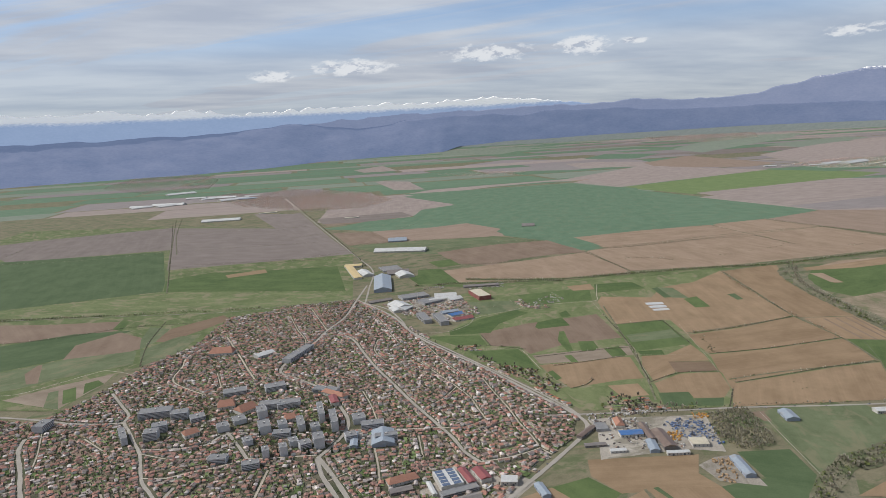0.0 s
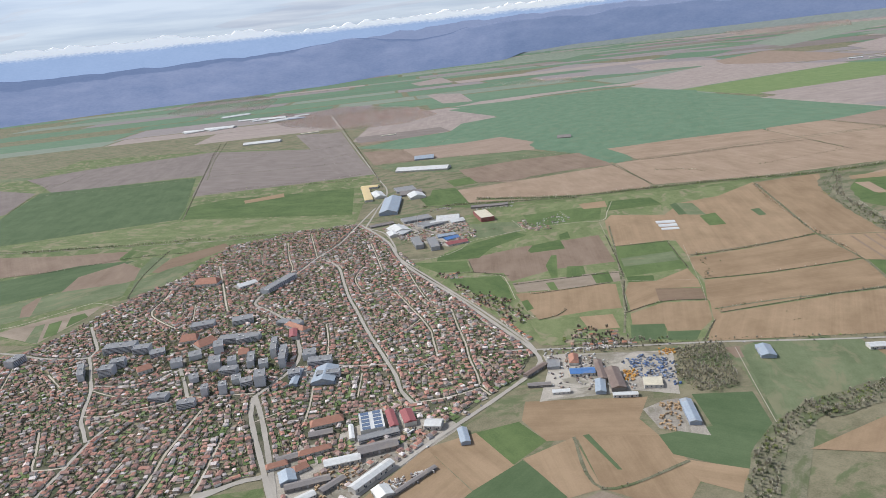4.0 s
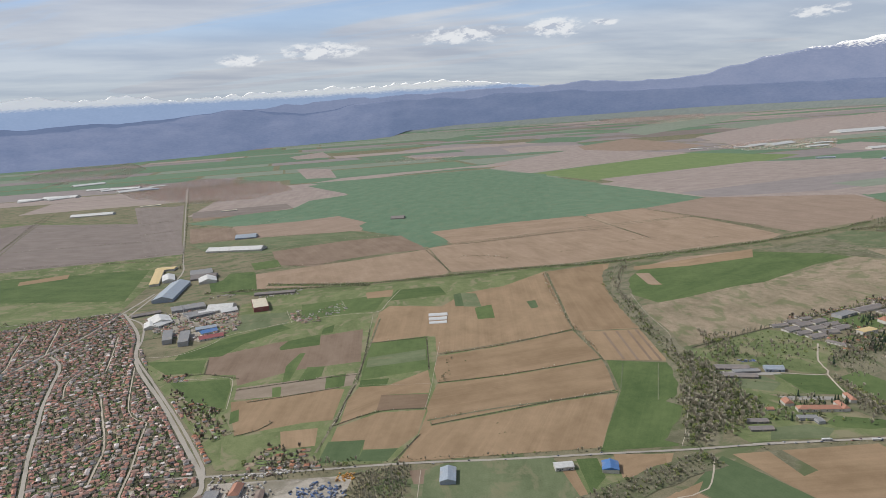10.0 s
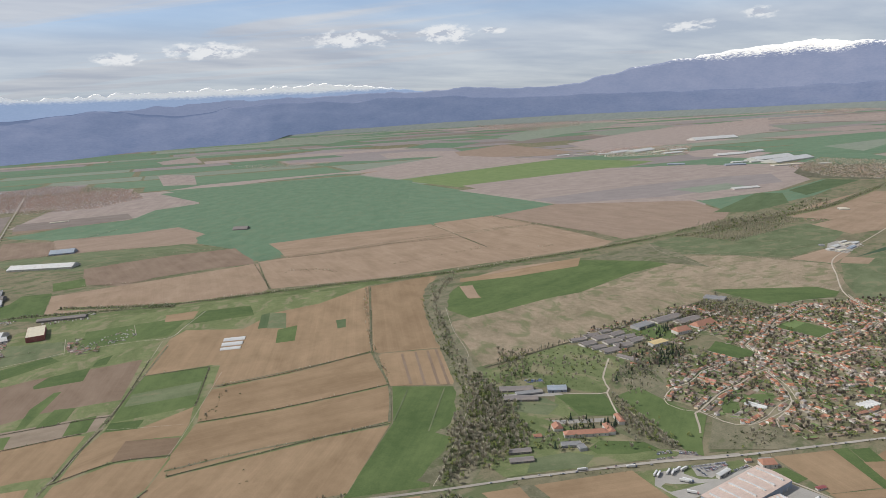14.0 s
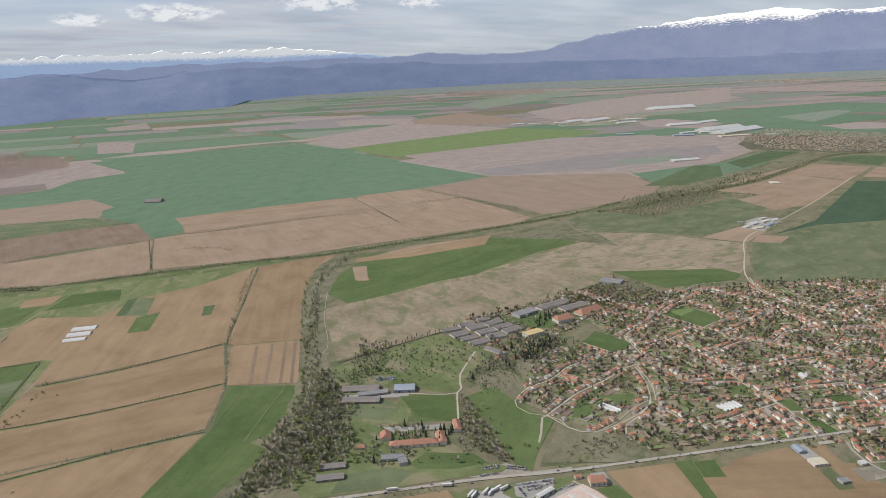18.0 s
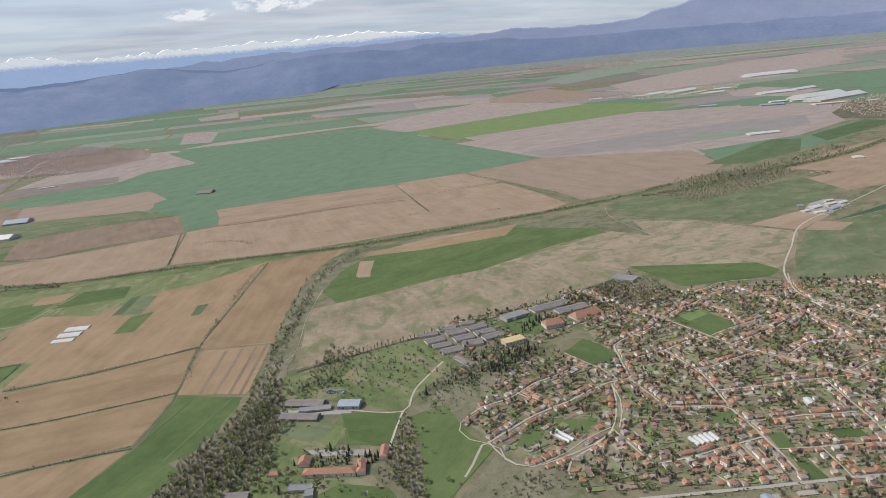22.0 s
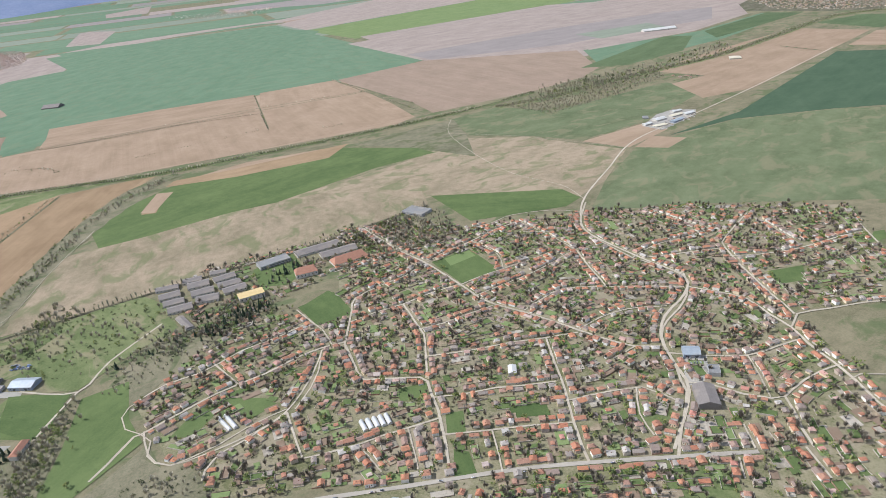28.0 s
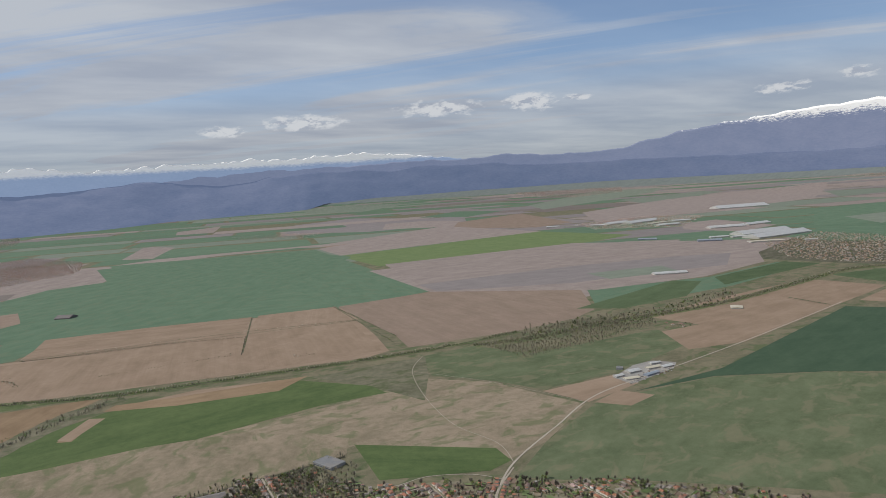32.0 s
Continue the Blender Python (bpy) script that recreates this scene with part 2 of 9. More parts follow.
land_material("heath", (0.165, 0.136, 0.086), (0.288, 0.226, 0.158), 0.12, 0.6, 0.6, (0.118, 0.132, 0.060), 0.65)
land_material("valley", (0.114, 0.106, 0.062), (0.196, 0.168, 0.106), 0.0, 0.6, 0.6, (0.082, 0.108, 0.046), 0.75)
# tan soil lightened in its base colour to imitate mid-distance haze
land_material("soil_pale_hazed", (0.218, 0.154, 0.102), (0.306, 0.224, 0.156), 0.3, 0.5, 0.24)
land_material("yard", (0.20, 0.172, 0.138), (0.37, 0.328, 0.27), 0.0, 0.5, 0.5, (0.13, 0.115, 0.075), 0.6)
land_material("garden", (0.104, 0.106, 0.050), (0.215, 0.190, 0.120), 0.0, 0.8, 0.9, (0.265, 0.218, 0.160), 0.6)
land_material("road_dirt", (0.290, 0.248, 0.190), (0.430, 0.374, 0.296), 0.0, 0.4, 0.4)
land_material("road_asphalt", (0.250, 0.222, 0.184), (0.352, 0.314, 0.264), 0.0, 0.4, 0.3)
land_material("town_ground", (0.062, 0.064, 0.037), (0.146, 0.125, 0.088), 0.0, 0.6, 0.7, (0.058, 0.072, 0.034), 0.7)
land_material("court_blue", (0.30, 0.36, 0.46), (0.38, 0.44, 0.54), 0.0, 0.3, 0.2)
land_material("concrete", (0.225, 0.208, 0.182), (0.340, 0.316, 0.280), 0.0, 0.4, 0.3)
land_material("track_red", (0.27, 0.20, 0.155), (0.37, 0.285, 0.225), 0.0, 0.3, 0.3)
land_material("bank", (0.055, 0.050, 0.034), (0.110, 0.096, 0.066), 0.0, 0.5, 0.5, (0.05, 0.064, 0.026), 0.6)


# ---- the land ----
EYE0 = (286.0, -25.0, 140.5)          # the middle of the flight, from which the far land is laid out
R0, REACH = 3700.0, 950.0


def lay(x, y, up=0.0):
    """A place of the plan on the land: level in the valley, rising to the hills at its far edge, where the distance is drawn in."""
    dx, dy = x - EYE0[0], y - EYE0[1]
    r = math.hypot(dx, dy)
    if r <= R0:
        return Vector((x, y, up))
    q = R0 + (r - R0) / (1 + (r - R0) / REACH)
    return Vector((EYE0[0] + dx * q / r, EYE0[1] + dy * q / r, EYE0[2] * (1 - q / r) + up))


def stand(x, y):
    """Where a thing stands on the land."""
    return lay(x, y, 1.3 if math.hypot(x - EYE0[0], y - EYE0[1]) > R0 - 150 else 0.0)


def mesh_ob(name, verts, faces, mat, parent=None, label=""):
    me = bpy.data.meshes.new(name)
    me.from_pydata([tuple(v) for v in verts], [], faces)
    me.materials.append(MATS[mat] if isinstance(mat, str) else mat)
    me.update()
    ob = new(name, me)
    if parent is not None:
        ob.parent = parent
    if label:
        ob["label"] = label
    return ob


def build_ground():
    verts, faces = [], []
    rings = [0, 60, 150, 300, 500, 800, 1200, 1700, 2300, 3000, 3500] + [3700 + 40 * i for i in range(1, 20)] + [4600 + 8 * i for i in range(7)]
    n = 240
    for r in rings:
        if r <= R0:
            rt = r
        else:
            s = min(r - R0, REACH * 0.995)
            rt = R0 + s / (1 - s / REACH)
        for i in range(n):
            a = 2 * math.pi * i / n
            verts.append(lay(EYE0[0] + rt * math.sin(a), EYE0[1] + rt * math.cos(a)))
    for j in range(len(rings) - 1):
        for i in range(n):
            a, b = j * n + i, j * n + (i + 1) % n
            faces.append((a, b, b + n, a + n) if j else (a, b + n, a + n))
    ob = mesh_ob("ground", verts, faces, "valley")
    # the outer rings take a colour with the horizon's haze painted in
    ob.data.materials.append(MATS["plain_hazed"])
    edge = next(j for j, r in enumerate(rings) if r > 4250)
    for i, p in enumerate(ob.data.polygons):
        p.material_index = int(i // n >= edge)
    return tagged(ob, "wide valley floor of dry grass and bare soil, haze-tinted at the rim", "ground", kind="structure")


build_ground()
LAYER = [0]
FAR = [0]
FIELDS = []


def field(mat, pts, label="", name="field", category="field", level=None):
    """One plot of land with straight sides; its own x axis runs along its longest side, so that its rows do too."""
    LAYER[0] += level is None
    n = len(pts)
    far = max(math.hypot(x - EYE0[0], y - EYE0[1]) for x, y in pts) > R0 - 150
    i = max(range(n), key=lambda k: math.dist(pts[k], pts[(k + 1) % n]))
    a, b = Vector(pts[i]), Vector(pts[(i + 1) % n])
    ang = math.atan2(b.y - a.y, b.x - a.x)
    c = sum((Vector(p) for p in pts), Vector((0, 0))) / n
    if far and level is None:
        FAR[0] += 1
    up = level if level else 0.42 + FAR[0] * 0.012 if far else 0.03 + LAYER[0] * 0.0005
    FIELDS.append((mat, pts))
    bm = bmesh.new()
    bm.faces.new([bm.verts.new((x, y, 0)) for x, y in pts])
    if bm.faces[:][0].calc_area() <= 0:
        bm.free()
        return None
    bmesh.ops.triangulate(bm, faces=bm.faces[:])
    if far:
        lo = [min(p[k] for p in pts) for k in (0, 1)]
        hi = [max(p[k] for p in pts) for k in (0, 1)]
        for k in (0, 1):
            step = max(90.0, (hi[k] - lo[k]) / 40, (math.hypot(c.x - EYE0[0], c.y - EYE0[1]) - 4200) * 0.1)
            s = lo[k] + step
            while s < hi[k]:
                bmesh.ops.bisect_plane(bm, geom=bm.verts[:] + bm.edges[:] + bm.faces[:], plane_co=(s, 0, 0) if k == 0 else (0, s, 0), plane_no=(1, 0, 0) if k == 0 else (0, 1, 0))
                s += step
    home = lay(c.x, c.y, up)
    m = Matrix.Translation(home) @ Matrix.Rotation(ang, 4, "Z")
    inv = m.inverted()
    for v in bm.verts:
        v.co = inv @ lay(v.co.x, v.co.y, up)
    bmesh.ops.recalc_face_normals(bm, faces=bm.faces[:])
    if sum(f.normal.z * f.calc_area() for f in bm.faces) < 0:
        bmesh.ops.reverse_faces(bm, faces=bm.faces[:])
    me = bpy.data.meshes.new(name)
    bm.to_mesh(me)
    bm.free()
    me.materials.append(MATS[mat])
    ob = new(name, me)
    ob.matrix_world = m
    words = {"soil_tan": "sandy brown ploughed field", "soil_mauve": "dull brown ploughed field", "soil_pink": "reddish brown ploughed field", "soil_far": "haze-tinted bare brown field far across the plain", "soil_dusk": "haze-tinted dark tilled field far across the plain", "meadow_far": "haze-tinted dull green pasture far across the plain", "soil_slate": "haze-tinted greyish ploughed field far across the plain", "soil_dark": "dark brown freshly ploughed field", "crop_light": "light green field of young crop", "crop_far": "wide haze-tinted green field of young wheat", "soil_grey": "greyish dry stubble field", "crop_dark": "dark green field of young crop", "crop_deep": "very dark green field of dense young crop", "crop_bright": "bright green field of young crop", "crop_mid": "pale green patchy field", "meadow": "rough green meadow with dry patches", "scrub": "scrubby waste ground", "heath": "dry yellowish heath", "yard": "dusty gravel yard", "garden": "garden ground between village houses", "concrete": "pale concrete apron", "bank": "brown overgrown river bank"}
    return tagged(ob, label or words.get(mat, "plot of land") + " with straight edges", category, kind="structure")


def smooth_line(pts, step):
    """Points along a line through pts, evenly spaced, its corners eased."""
    out = []
    n = len(pts)
    for i in range(n - 1):
        p0, p1, p2, p3 = (Vector(pts[max(0, min(n - 1, i + k))]) for k in (-1, 0, 1, 2))
        m = max(1, int((p2 - p1).length / step))
        for j in range(m):
            s = j / m
            out.append(0.5 * (2 * p1 + (p2 - p0) * s + (2 * p0 - 5 * p1 + 4 * p2 - p3) * s * s + (3 * p1 - p0 - 3 * p2 + p3) * s ** 3))
    out.append(Vector(pts[-1]))
    return out


ROADS = []


def road(mat, width, pts, name="road", label="", verge=True):
    """A road or lane on the ground; width in metres of the land."""
    LAYER[0] += 1
    line = smooth_line(pts, 5.0)
    w = width * K * (0.2 if mat == "road_dirt" else 0.25 if mat in ("road_asphalt", "concrete") else 0.42)
    up = 0.05 + LAYER[0] * 0.0005
    verts, faces = [], []
    for i, p in enumerate(line):
        d = line[min(i + 1, len(line) - 1)] - line[max(i - 1, 0)]
        d = Vector((-d.y, d.x)).normalized() if d.length > 1e-6 else Vector((0, 1))
        j = w * (1 + 0.10 * math.sin(i * 1.7 + LAYER[0]))
        for s in (-1, 1):
            q = p + d * (j * s)
            f = math.hypot(q.x - EYE0[0], q.y - EYE0[1]) > R0 - 150
            verts.append(lay(q.x, q.y, up + (1.2 if f else 0)))
    for i in range(len(line) - 1):
        faces.append((2 * i, 2 * i + 1, 2 * i + 3, 2 * i + 2))
    if mat in ("road_dirt", "road_asphalt", "concrete"):
        ROADS.append((w, line))
    words = {"road_asphalt": "grey asphalt road with worn edges", "road_dirt": "pale dusty lane", "concrete": "pale concrete drive"}
    ob = mesh_ob(name, verts, [f[::-1] for f in faces], mat)
    if mat in ("scrub", "meadow", "bank", "soil_mauve", "crop_mid", "crop_dark"):
        ob.name = "verge"
        return tagged(ob, "strip of rough grass and scrub between fields", "verge", kind="structure")
    return tagged(ob, label or words.get(mat, "lane"), "road", kind="structure")


def far_patchwork():
    """The open plain towards the hills: long parcels side by side, too far to tell more than their tone."""
    rnd = random.Random(31)
    c, s = math.cos(-0.28), math.sin(-0.28)
    v, n = 100.0, 0
    while v < 17000:
        dv = rnd.uniform(90, 200) * (1 + v / 4200)
        u = -4000.0
        while u < 17000:
            du = rnd.uniform(180, 640) * (1 + v / 6000)
            x, y = u * c - v * s, u * s + v * c
            r, az = math.hypot(x - EYE0[0], y - EYE0[1]), math.degrees(math.atan2(x - EYE0[0], y - EYE0[1]))
            if -22 < az < 80 and (1500 if az < 24 else 1250) < r < 17000 and rnd.random() < 0.96:
                k = rnd.uniform(-0.05, 0.05)
                quad = [(u, v), (u + du * 0.97, v + k * du), (u + du * 0.97, v + dv * 0.93 + k * du), (u, v + dv * 0.93)]
                # every tone here has haze painted into it
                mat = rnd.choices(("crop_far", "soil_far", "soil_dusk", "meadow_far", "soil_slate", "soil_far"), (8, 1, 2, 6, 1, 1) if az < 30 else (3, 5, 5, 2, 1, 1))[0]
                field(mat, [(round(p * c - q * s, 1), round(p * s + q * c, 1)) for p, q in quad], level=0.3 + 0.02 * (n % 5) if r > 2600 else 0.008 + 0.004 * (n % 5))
                n += 1
            u += du
        v += dv


far_patchwork()
field('town_ground', [(-184.9, 481.3), (-103.7, 474.1), (-49.8, 434.2), (-25.2, 456.3), (10.9, 505.7), (50, 538.1), (85.8, 608.2), (148.9, 611.2), (199.8, 596.8), (204.9, 517.4), (203.8, 366.5), (208.5, 271.8), (190.1, 253.3), (156.3, 236.1), (129.6, 226.2), (105.6, 229.6), (87.3, 233.3), (74.2, 237.8), (55.3, 236.1), (29.2, 239.2), (-18.3, 247.5), (-58.7, 250.7), (-112.2, 256.3)])
field('garden', [(521.4, 162), (544.3, 178.5), (576, 194.9), (592.1, 178.3), (614.1, 184), (649, 249.3), (678.9, 238.7), (700.9, 200.7), (750.9, 171.6), (799.1, 129.7), (842.2, 76.8), (803.6, 42.5), (760.1, 23.6), (729.7, 42.9), (702.1, -1.7), (660.4, -19.8), (557.8, 72.1), (562.8, 74.5), (528.3, 98.6), (528.4, 114.3), (522.3, 123.1)])
field('town_ground', [(1491.9, 565.3), (1787, 670.8), (1901.3, 689.3), (1891.9, 445.1), (1955.1, 291.8), (1597.5, 196), (1505.4, 415.3), (1495.5, 495.4)])
field('yard', [(214.4, 562.5), (252.3, 567.3), (287, 540), (269.6, 480.2), (241.2, 472.6), (216.7, 517.9)])
field('yard', [(73.8, 223.2), (73.4, 234.5), (107.8, 249.2), (139.4, 259.3), (144.8, 246.4), (151.6, 227.6), (79.3, 194.1)])
field('yard', [(108.8, 196.8), (132.4, 206.4), (131.6, 202.4), (110.3, 192.1)])
field('concrete', [(91.4, 304.3), (103.4, 320.9), (121.6, 313.6), (114.5, 292.7)])
field('yard', [(36.2, 373.5), (46.9, 384.7), (45.6, 358.4), (41.1, 359.7)])
field('concrete', [(676.5, 52.4), (683.9, 47), (672.4, 38.2), (664.7, 40.6)])
field('concrete', [(468.5, 114.3), (473.3, 119.1), (486, 111.9), (482.7, 109.1), (471.8, 109.6)])
field('concrete', [(488.7, 88.9), (489, 74.2), (487.8, 64.2), (473.4, 77.5), (470.9, 85.6)])
field('meadow', [(451.7, 132.9), (474.4, 119.5), (491.3, 108.9), (489.8, 100.7), (454, 105.4), (448.3, 100.7), (443.7, 105)])
field('concrete', [(451.4, 120.4), (457.6, 124.6), (461.1, 124.6), (467.3, 122.1), (469.9, 119.7), (466.5, 117.9), (467.4, 111.5), (472.6, 107.2), (481, 105.7), (489.3, 105.2), (489, 102.1), (454, 105.4), (451.8, 97.5), (449.5, 99.6)])
field('meadow', [(451.6, 114.7), (452.5, 118.4), (455.5, 118.7), (457.8, 115.6), (464.9, 109.8), (467.7, 108.1), (457.8, 111.3), (452.1, 113.7)])
field('yard', [(462.2, 137.6), (474.6, 133.2), (481.3, 130.6), (484, 119.6), (471.3, 125.3)])
field('concrete', [(461.2, 182), (480.2, 167.5), (483.5, 169.6), (463.3, 185.8)])
field('concrete', [(492.3, 100), (498.1, 104.9), (502.4, 101.9), (498.6, 95.7)])
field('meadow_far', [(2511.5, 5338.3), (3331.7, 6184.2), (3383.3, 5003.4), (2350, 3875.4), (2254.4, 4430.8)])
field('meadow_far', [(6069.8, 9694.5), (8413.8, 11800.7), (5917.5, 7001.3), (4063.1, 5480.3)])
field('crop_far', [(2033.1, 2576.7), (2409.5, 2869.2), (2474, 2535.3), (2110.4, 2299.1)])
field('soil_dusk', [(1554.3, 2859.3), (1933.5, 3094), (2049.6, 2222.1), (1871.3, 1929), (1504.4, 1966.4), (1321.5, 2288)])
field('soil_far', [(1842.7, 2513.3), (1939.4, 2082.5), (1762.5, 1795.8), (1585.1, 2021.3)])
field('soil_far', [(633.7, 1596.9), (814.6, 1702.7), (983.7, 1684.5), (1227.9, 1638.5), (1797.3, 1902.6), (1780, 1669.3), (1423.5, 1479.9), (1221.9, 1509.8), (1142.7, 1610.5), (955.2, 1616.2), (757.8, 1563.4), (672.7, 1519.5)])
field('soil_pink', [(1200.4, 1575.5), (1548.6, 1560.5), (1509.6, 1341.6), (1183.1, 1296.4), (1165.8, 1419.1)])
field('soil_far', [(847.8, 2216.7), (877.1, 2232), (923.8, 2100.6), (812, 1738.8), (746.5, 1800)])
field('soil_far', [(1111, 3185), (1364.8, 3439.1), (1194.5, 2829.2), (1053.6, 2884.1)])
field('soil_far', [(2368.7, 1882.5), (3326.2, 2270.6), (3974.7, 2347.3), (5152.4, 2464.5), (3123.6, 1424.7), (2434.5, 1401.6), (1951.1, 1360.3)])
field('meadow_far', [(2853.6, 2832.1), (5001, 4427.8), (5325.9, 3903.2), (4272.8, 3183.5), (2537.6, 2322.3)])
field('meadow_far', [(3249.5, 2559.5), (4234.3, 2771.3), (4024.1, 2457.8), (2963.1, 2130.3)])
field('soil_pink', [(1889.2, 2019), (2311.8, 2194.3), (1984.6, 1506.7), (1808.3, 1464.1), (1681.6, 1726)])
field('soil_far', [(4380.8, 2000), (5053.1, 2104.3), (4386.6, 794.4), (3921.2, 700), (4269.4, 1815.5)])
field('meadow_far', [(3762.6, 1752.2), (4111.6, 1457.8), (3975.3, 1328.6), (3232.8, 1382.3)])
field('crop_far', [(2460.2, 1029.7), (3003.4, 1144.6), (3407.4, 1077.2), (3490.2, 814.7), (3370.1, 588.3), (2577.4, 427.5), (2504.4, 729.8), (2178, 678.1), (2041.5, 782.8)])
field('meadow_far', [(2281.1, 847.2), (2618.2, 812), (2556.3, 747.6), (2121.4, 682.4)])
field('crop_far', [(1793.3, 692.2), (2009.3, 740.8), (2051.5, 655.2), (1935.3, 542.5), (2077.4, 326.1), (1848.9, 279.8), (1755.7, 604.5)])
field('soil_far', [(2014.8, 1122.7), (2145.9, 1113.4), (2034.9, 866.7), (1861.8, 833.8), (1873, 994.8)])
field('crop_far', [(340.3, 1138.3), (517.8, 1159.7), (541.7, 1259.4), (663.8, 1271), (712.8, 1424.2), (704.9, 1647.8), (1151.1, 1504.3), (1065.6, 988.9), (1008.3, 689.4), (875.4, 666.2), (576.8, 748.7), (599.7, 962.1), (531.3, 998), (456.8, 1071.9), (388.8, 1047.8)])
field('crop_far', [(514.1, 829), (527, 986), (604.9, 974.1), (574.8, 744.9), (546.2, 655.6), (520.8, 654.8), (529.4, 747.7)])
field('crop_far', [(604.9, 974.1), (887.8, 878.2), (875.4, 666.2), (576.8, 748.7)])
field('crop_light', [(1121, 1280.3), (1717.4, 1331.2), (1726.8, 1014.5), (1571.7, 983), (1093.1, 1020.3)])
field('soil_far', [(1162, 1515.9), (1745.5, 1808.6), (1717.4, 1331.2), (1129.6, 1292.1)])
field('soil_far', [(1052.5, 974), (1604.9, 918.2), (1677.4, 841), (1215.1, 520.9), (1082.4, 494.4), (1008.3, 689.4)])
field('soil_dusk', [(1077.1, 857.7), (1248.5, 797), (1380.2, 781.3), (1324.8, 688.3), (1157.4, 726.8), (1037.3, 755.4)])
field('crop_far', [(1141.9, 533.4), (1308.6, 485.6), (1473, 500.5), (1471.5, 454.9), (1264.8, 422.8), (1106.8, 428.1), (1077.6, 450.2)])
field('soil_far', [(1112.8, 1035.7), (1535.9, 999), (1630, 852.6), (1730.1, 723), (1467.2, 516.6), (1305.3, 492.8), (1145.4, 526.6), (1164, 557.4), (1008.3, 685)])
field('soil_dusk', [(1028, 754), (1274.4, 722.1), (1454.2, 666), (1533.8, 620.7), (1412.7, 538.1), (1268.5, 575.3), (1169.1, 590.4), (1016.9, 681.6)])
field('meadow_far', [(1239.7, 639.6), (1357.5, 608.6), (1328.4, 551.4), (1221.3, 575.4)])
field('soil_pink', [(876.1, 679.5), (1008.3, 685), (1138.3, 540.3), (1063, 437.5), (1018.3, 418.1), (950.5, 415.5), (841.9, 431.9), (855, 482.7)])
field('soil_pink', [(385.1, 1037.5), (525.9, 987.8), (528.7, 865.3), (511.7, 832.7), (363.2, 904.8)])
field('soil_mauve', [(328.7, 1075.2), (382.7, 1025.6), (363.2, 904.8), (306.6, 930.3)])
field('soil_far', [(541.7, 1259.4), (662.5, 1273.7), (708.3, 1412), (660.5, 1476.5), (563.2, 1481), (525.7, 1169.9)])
field('soil_mauve', [(364.5, 1273.2), (475.5, 1259.3), (536.5, 1241.2), (518.9, 1169.9), (347.8, 1161.7)])
field('soil_pale_hazed', [(572, 742.5), (875.8, 665.5), (863.3, 587.7), (719.7, 625.7), (550.7, 654.6)])
field('soil_pale_hazed', [(518.5, 653), (549.1, 651.6), (717.1, 622.6), (859.9, 584.6), (842, 499.9), (824, 434.1), (798.5, 426), (566.2, 487.3), (479.4, 532.4)])
field('soil_pale_hazed', [(328.3, 665.2), (440.4, 652.4), (514.7, 648.4), (478, 534.2), (466.2, 525.5), (403.4, 545.5), (314.1, 598.3)])
field('soil_mauve', [(376.6, 751.9), (467.3, 765.7), (536.9, 755.6), (513.1, 660.4), (421.6, 668.2), (366.7, 682.1)])
field('crop_mid', [(304.6, 916.3), (382.4, 866.4), (500, 843.1), (531.1, 751.4), (467.3, 765.7), (378.4, 758.6), (311.4, 836.4)])
field('crop_bright', [(272.7, 613.6), (308, 689.4), (330.5, 679.5), (308.6, 578.5)])
field('meadow', [(313.1, 594.1), (401.8, 541.6), (466.2, 525.5), (562, 481.7), (609.9, 465.1), (546.1, 473.6), (463.9, 480.2), (421.6, 491.5), (365.6, 436), (311.1, 466), (307.6, 550.8)])
field('soil_tan', [(544.1, 469.3), (608.3, 459.4), (562.1, 415.4), (508.7, 329.8), (490.2, 301.9), (456.6, 322.2), (456, 327.9)])
field('scrub', [(463.9, 247), (490.2, 249.5), (426.9, 183.6), (402.4, 168.9), (389.1, 177.4), (439, 217.4)])
field('soil_tan', [(456.7, 320.5), (487.8, 301.6), (459, 250.9), (433.2, 273.1)])
field('crop_bright', [(433.3, 271.9), (462.3, 243.7), (447.2, 225.5), (387.8, 178.2), (358.7, 194.1), (409.2, 235.1)])
field('meadow', [(274.9, 205.7), (286.9, 221.9), (347.2, 192.4), (364.8, 184.3), (349.8, 167.6), (321.5, 166.3)])
field('crop_mid', [(310, 212), (335.8, 196.4), (327.9, 171.2), (299.4, 185)])
field('soil_tan', [(361.5, 185.9), (381.9, 175.3), (369.9, 166.6), (352.5, 170.6)])
field('soil_tan', [(339.2, 151.3), (360.4, 154.2), (360.9, 132.9)])
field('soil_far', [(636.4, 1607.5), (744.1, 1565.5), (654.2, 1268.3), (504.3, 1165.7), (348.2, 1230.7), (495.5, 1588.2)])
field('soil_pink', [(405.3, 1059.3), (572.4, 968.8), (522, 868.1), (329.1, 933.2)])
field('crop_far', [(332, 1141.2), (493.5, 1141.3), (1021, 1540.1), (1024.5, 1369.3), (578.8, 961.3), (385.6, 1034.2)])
field('crop_mid', [(-267.8, 672.1), (-696.8, 1818), (-206.8, 1422), (-156.8, 1180.4), (-164.8, 965.9), (-161, 784.4)])
field('soil_slate', [(-198.9, 580.4), (-146.1, 588.9), (-95.3, 565.1), (-96.6, 507.4), (-161.7, 514)])
field('soil_tan', [(182.3, 231.6), (227.4, 208.6), (214.3, 196.5), (213.5, 183.7), (175.5, 201.1), (174.1, 219.1)])
field('crop_bright', [(154.3, 220.4), (172.6, 218.9), (175.5, 201.1), (161.9, 195.7), (157.5, 193.8)])
field('soil_tan', [(133.2, 220.4), (154.3, 220.4), (157.9, 193.5), (138.9, 187.5)])
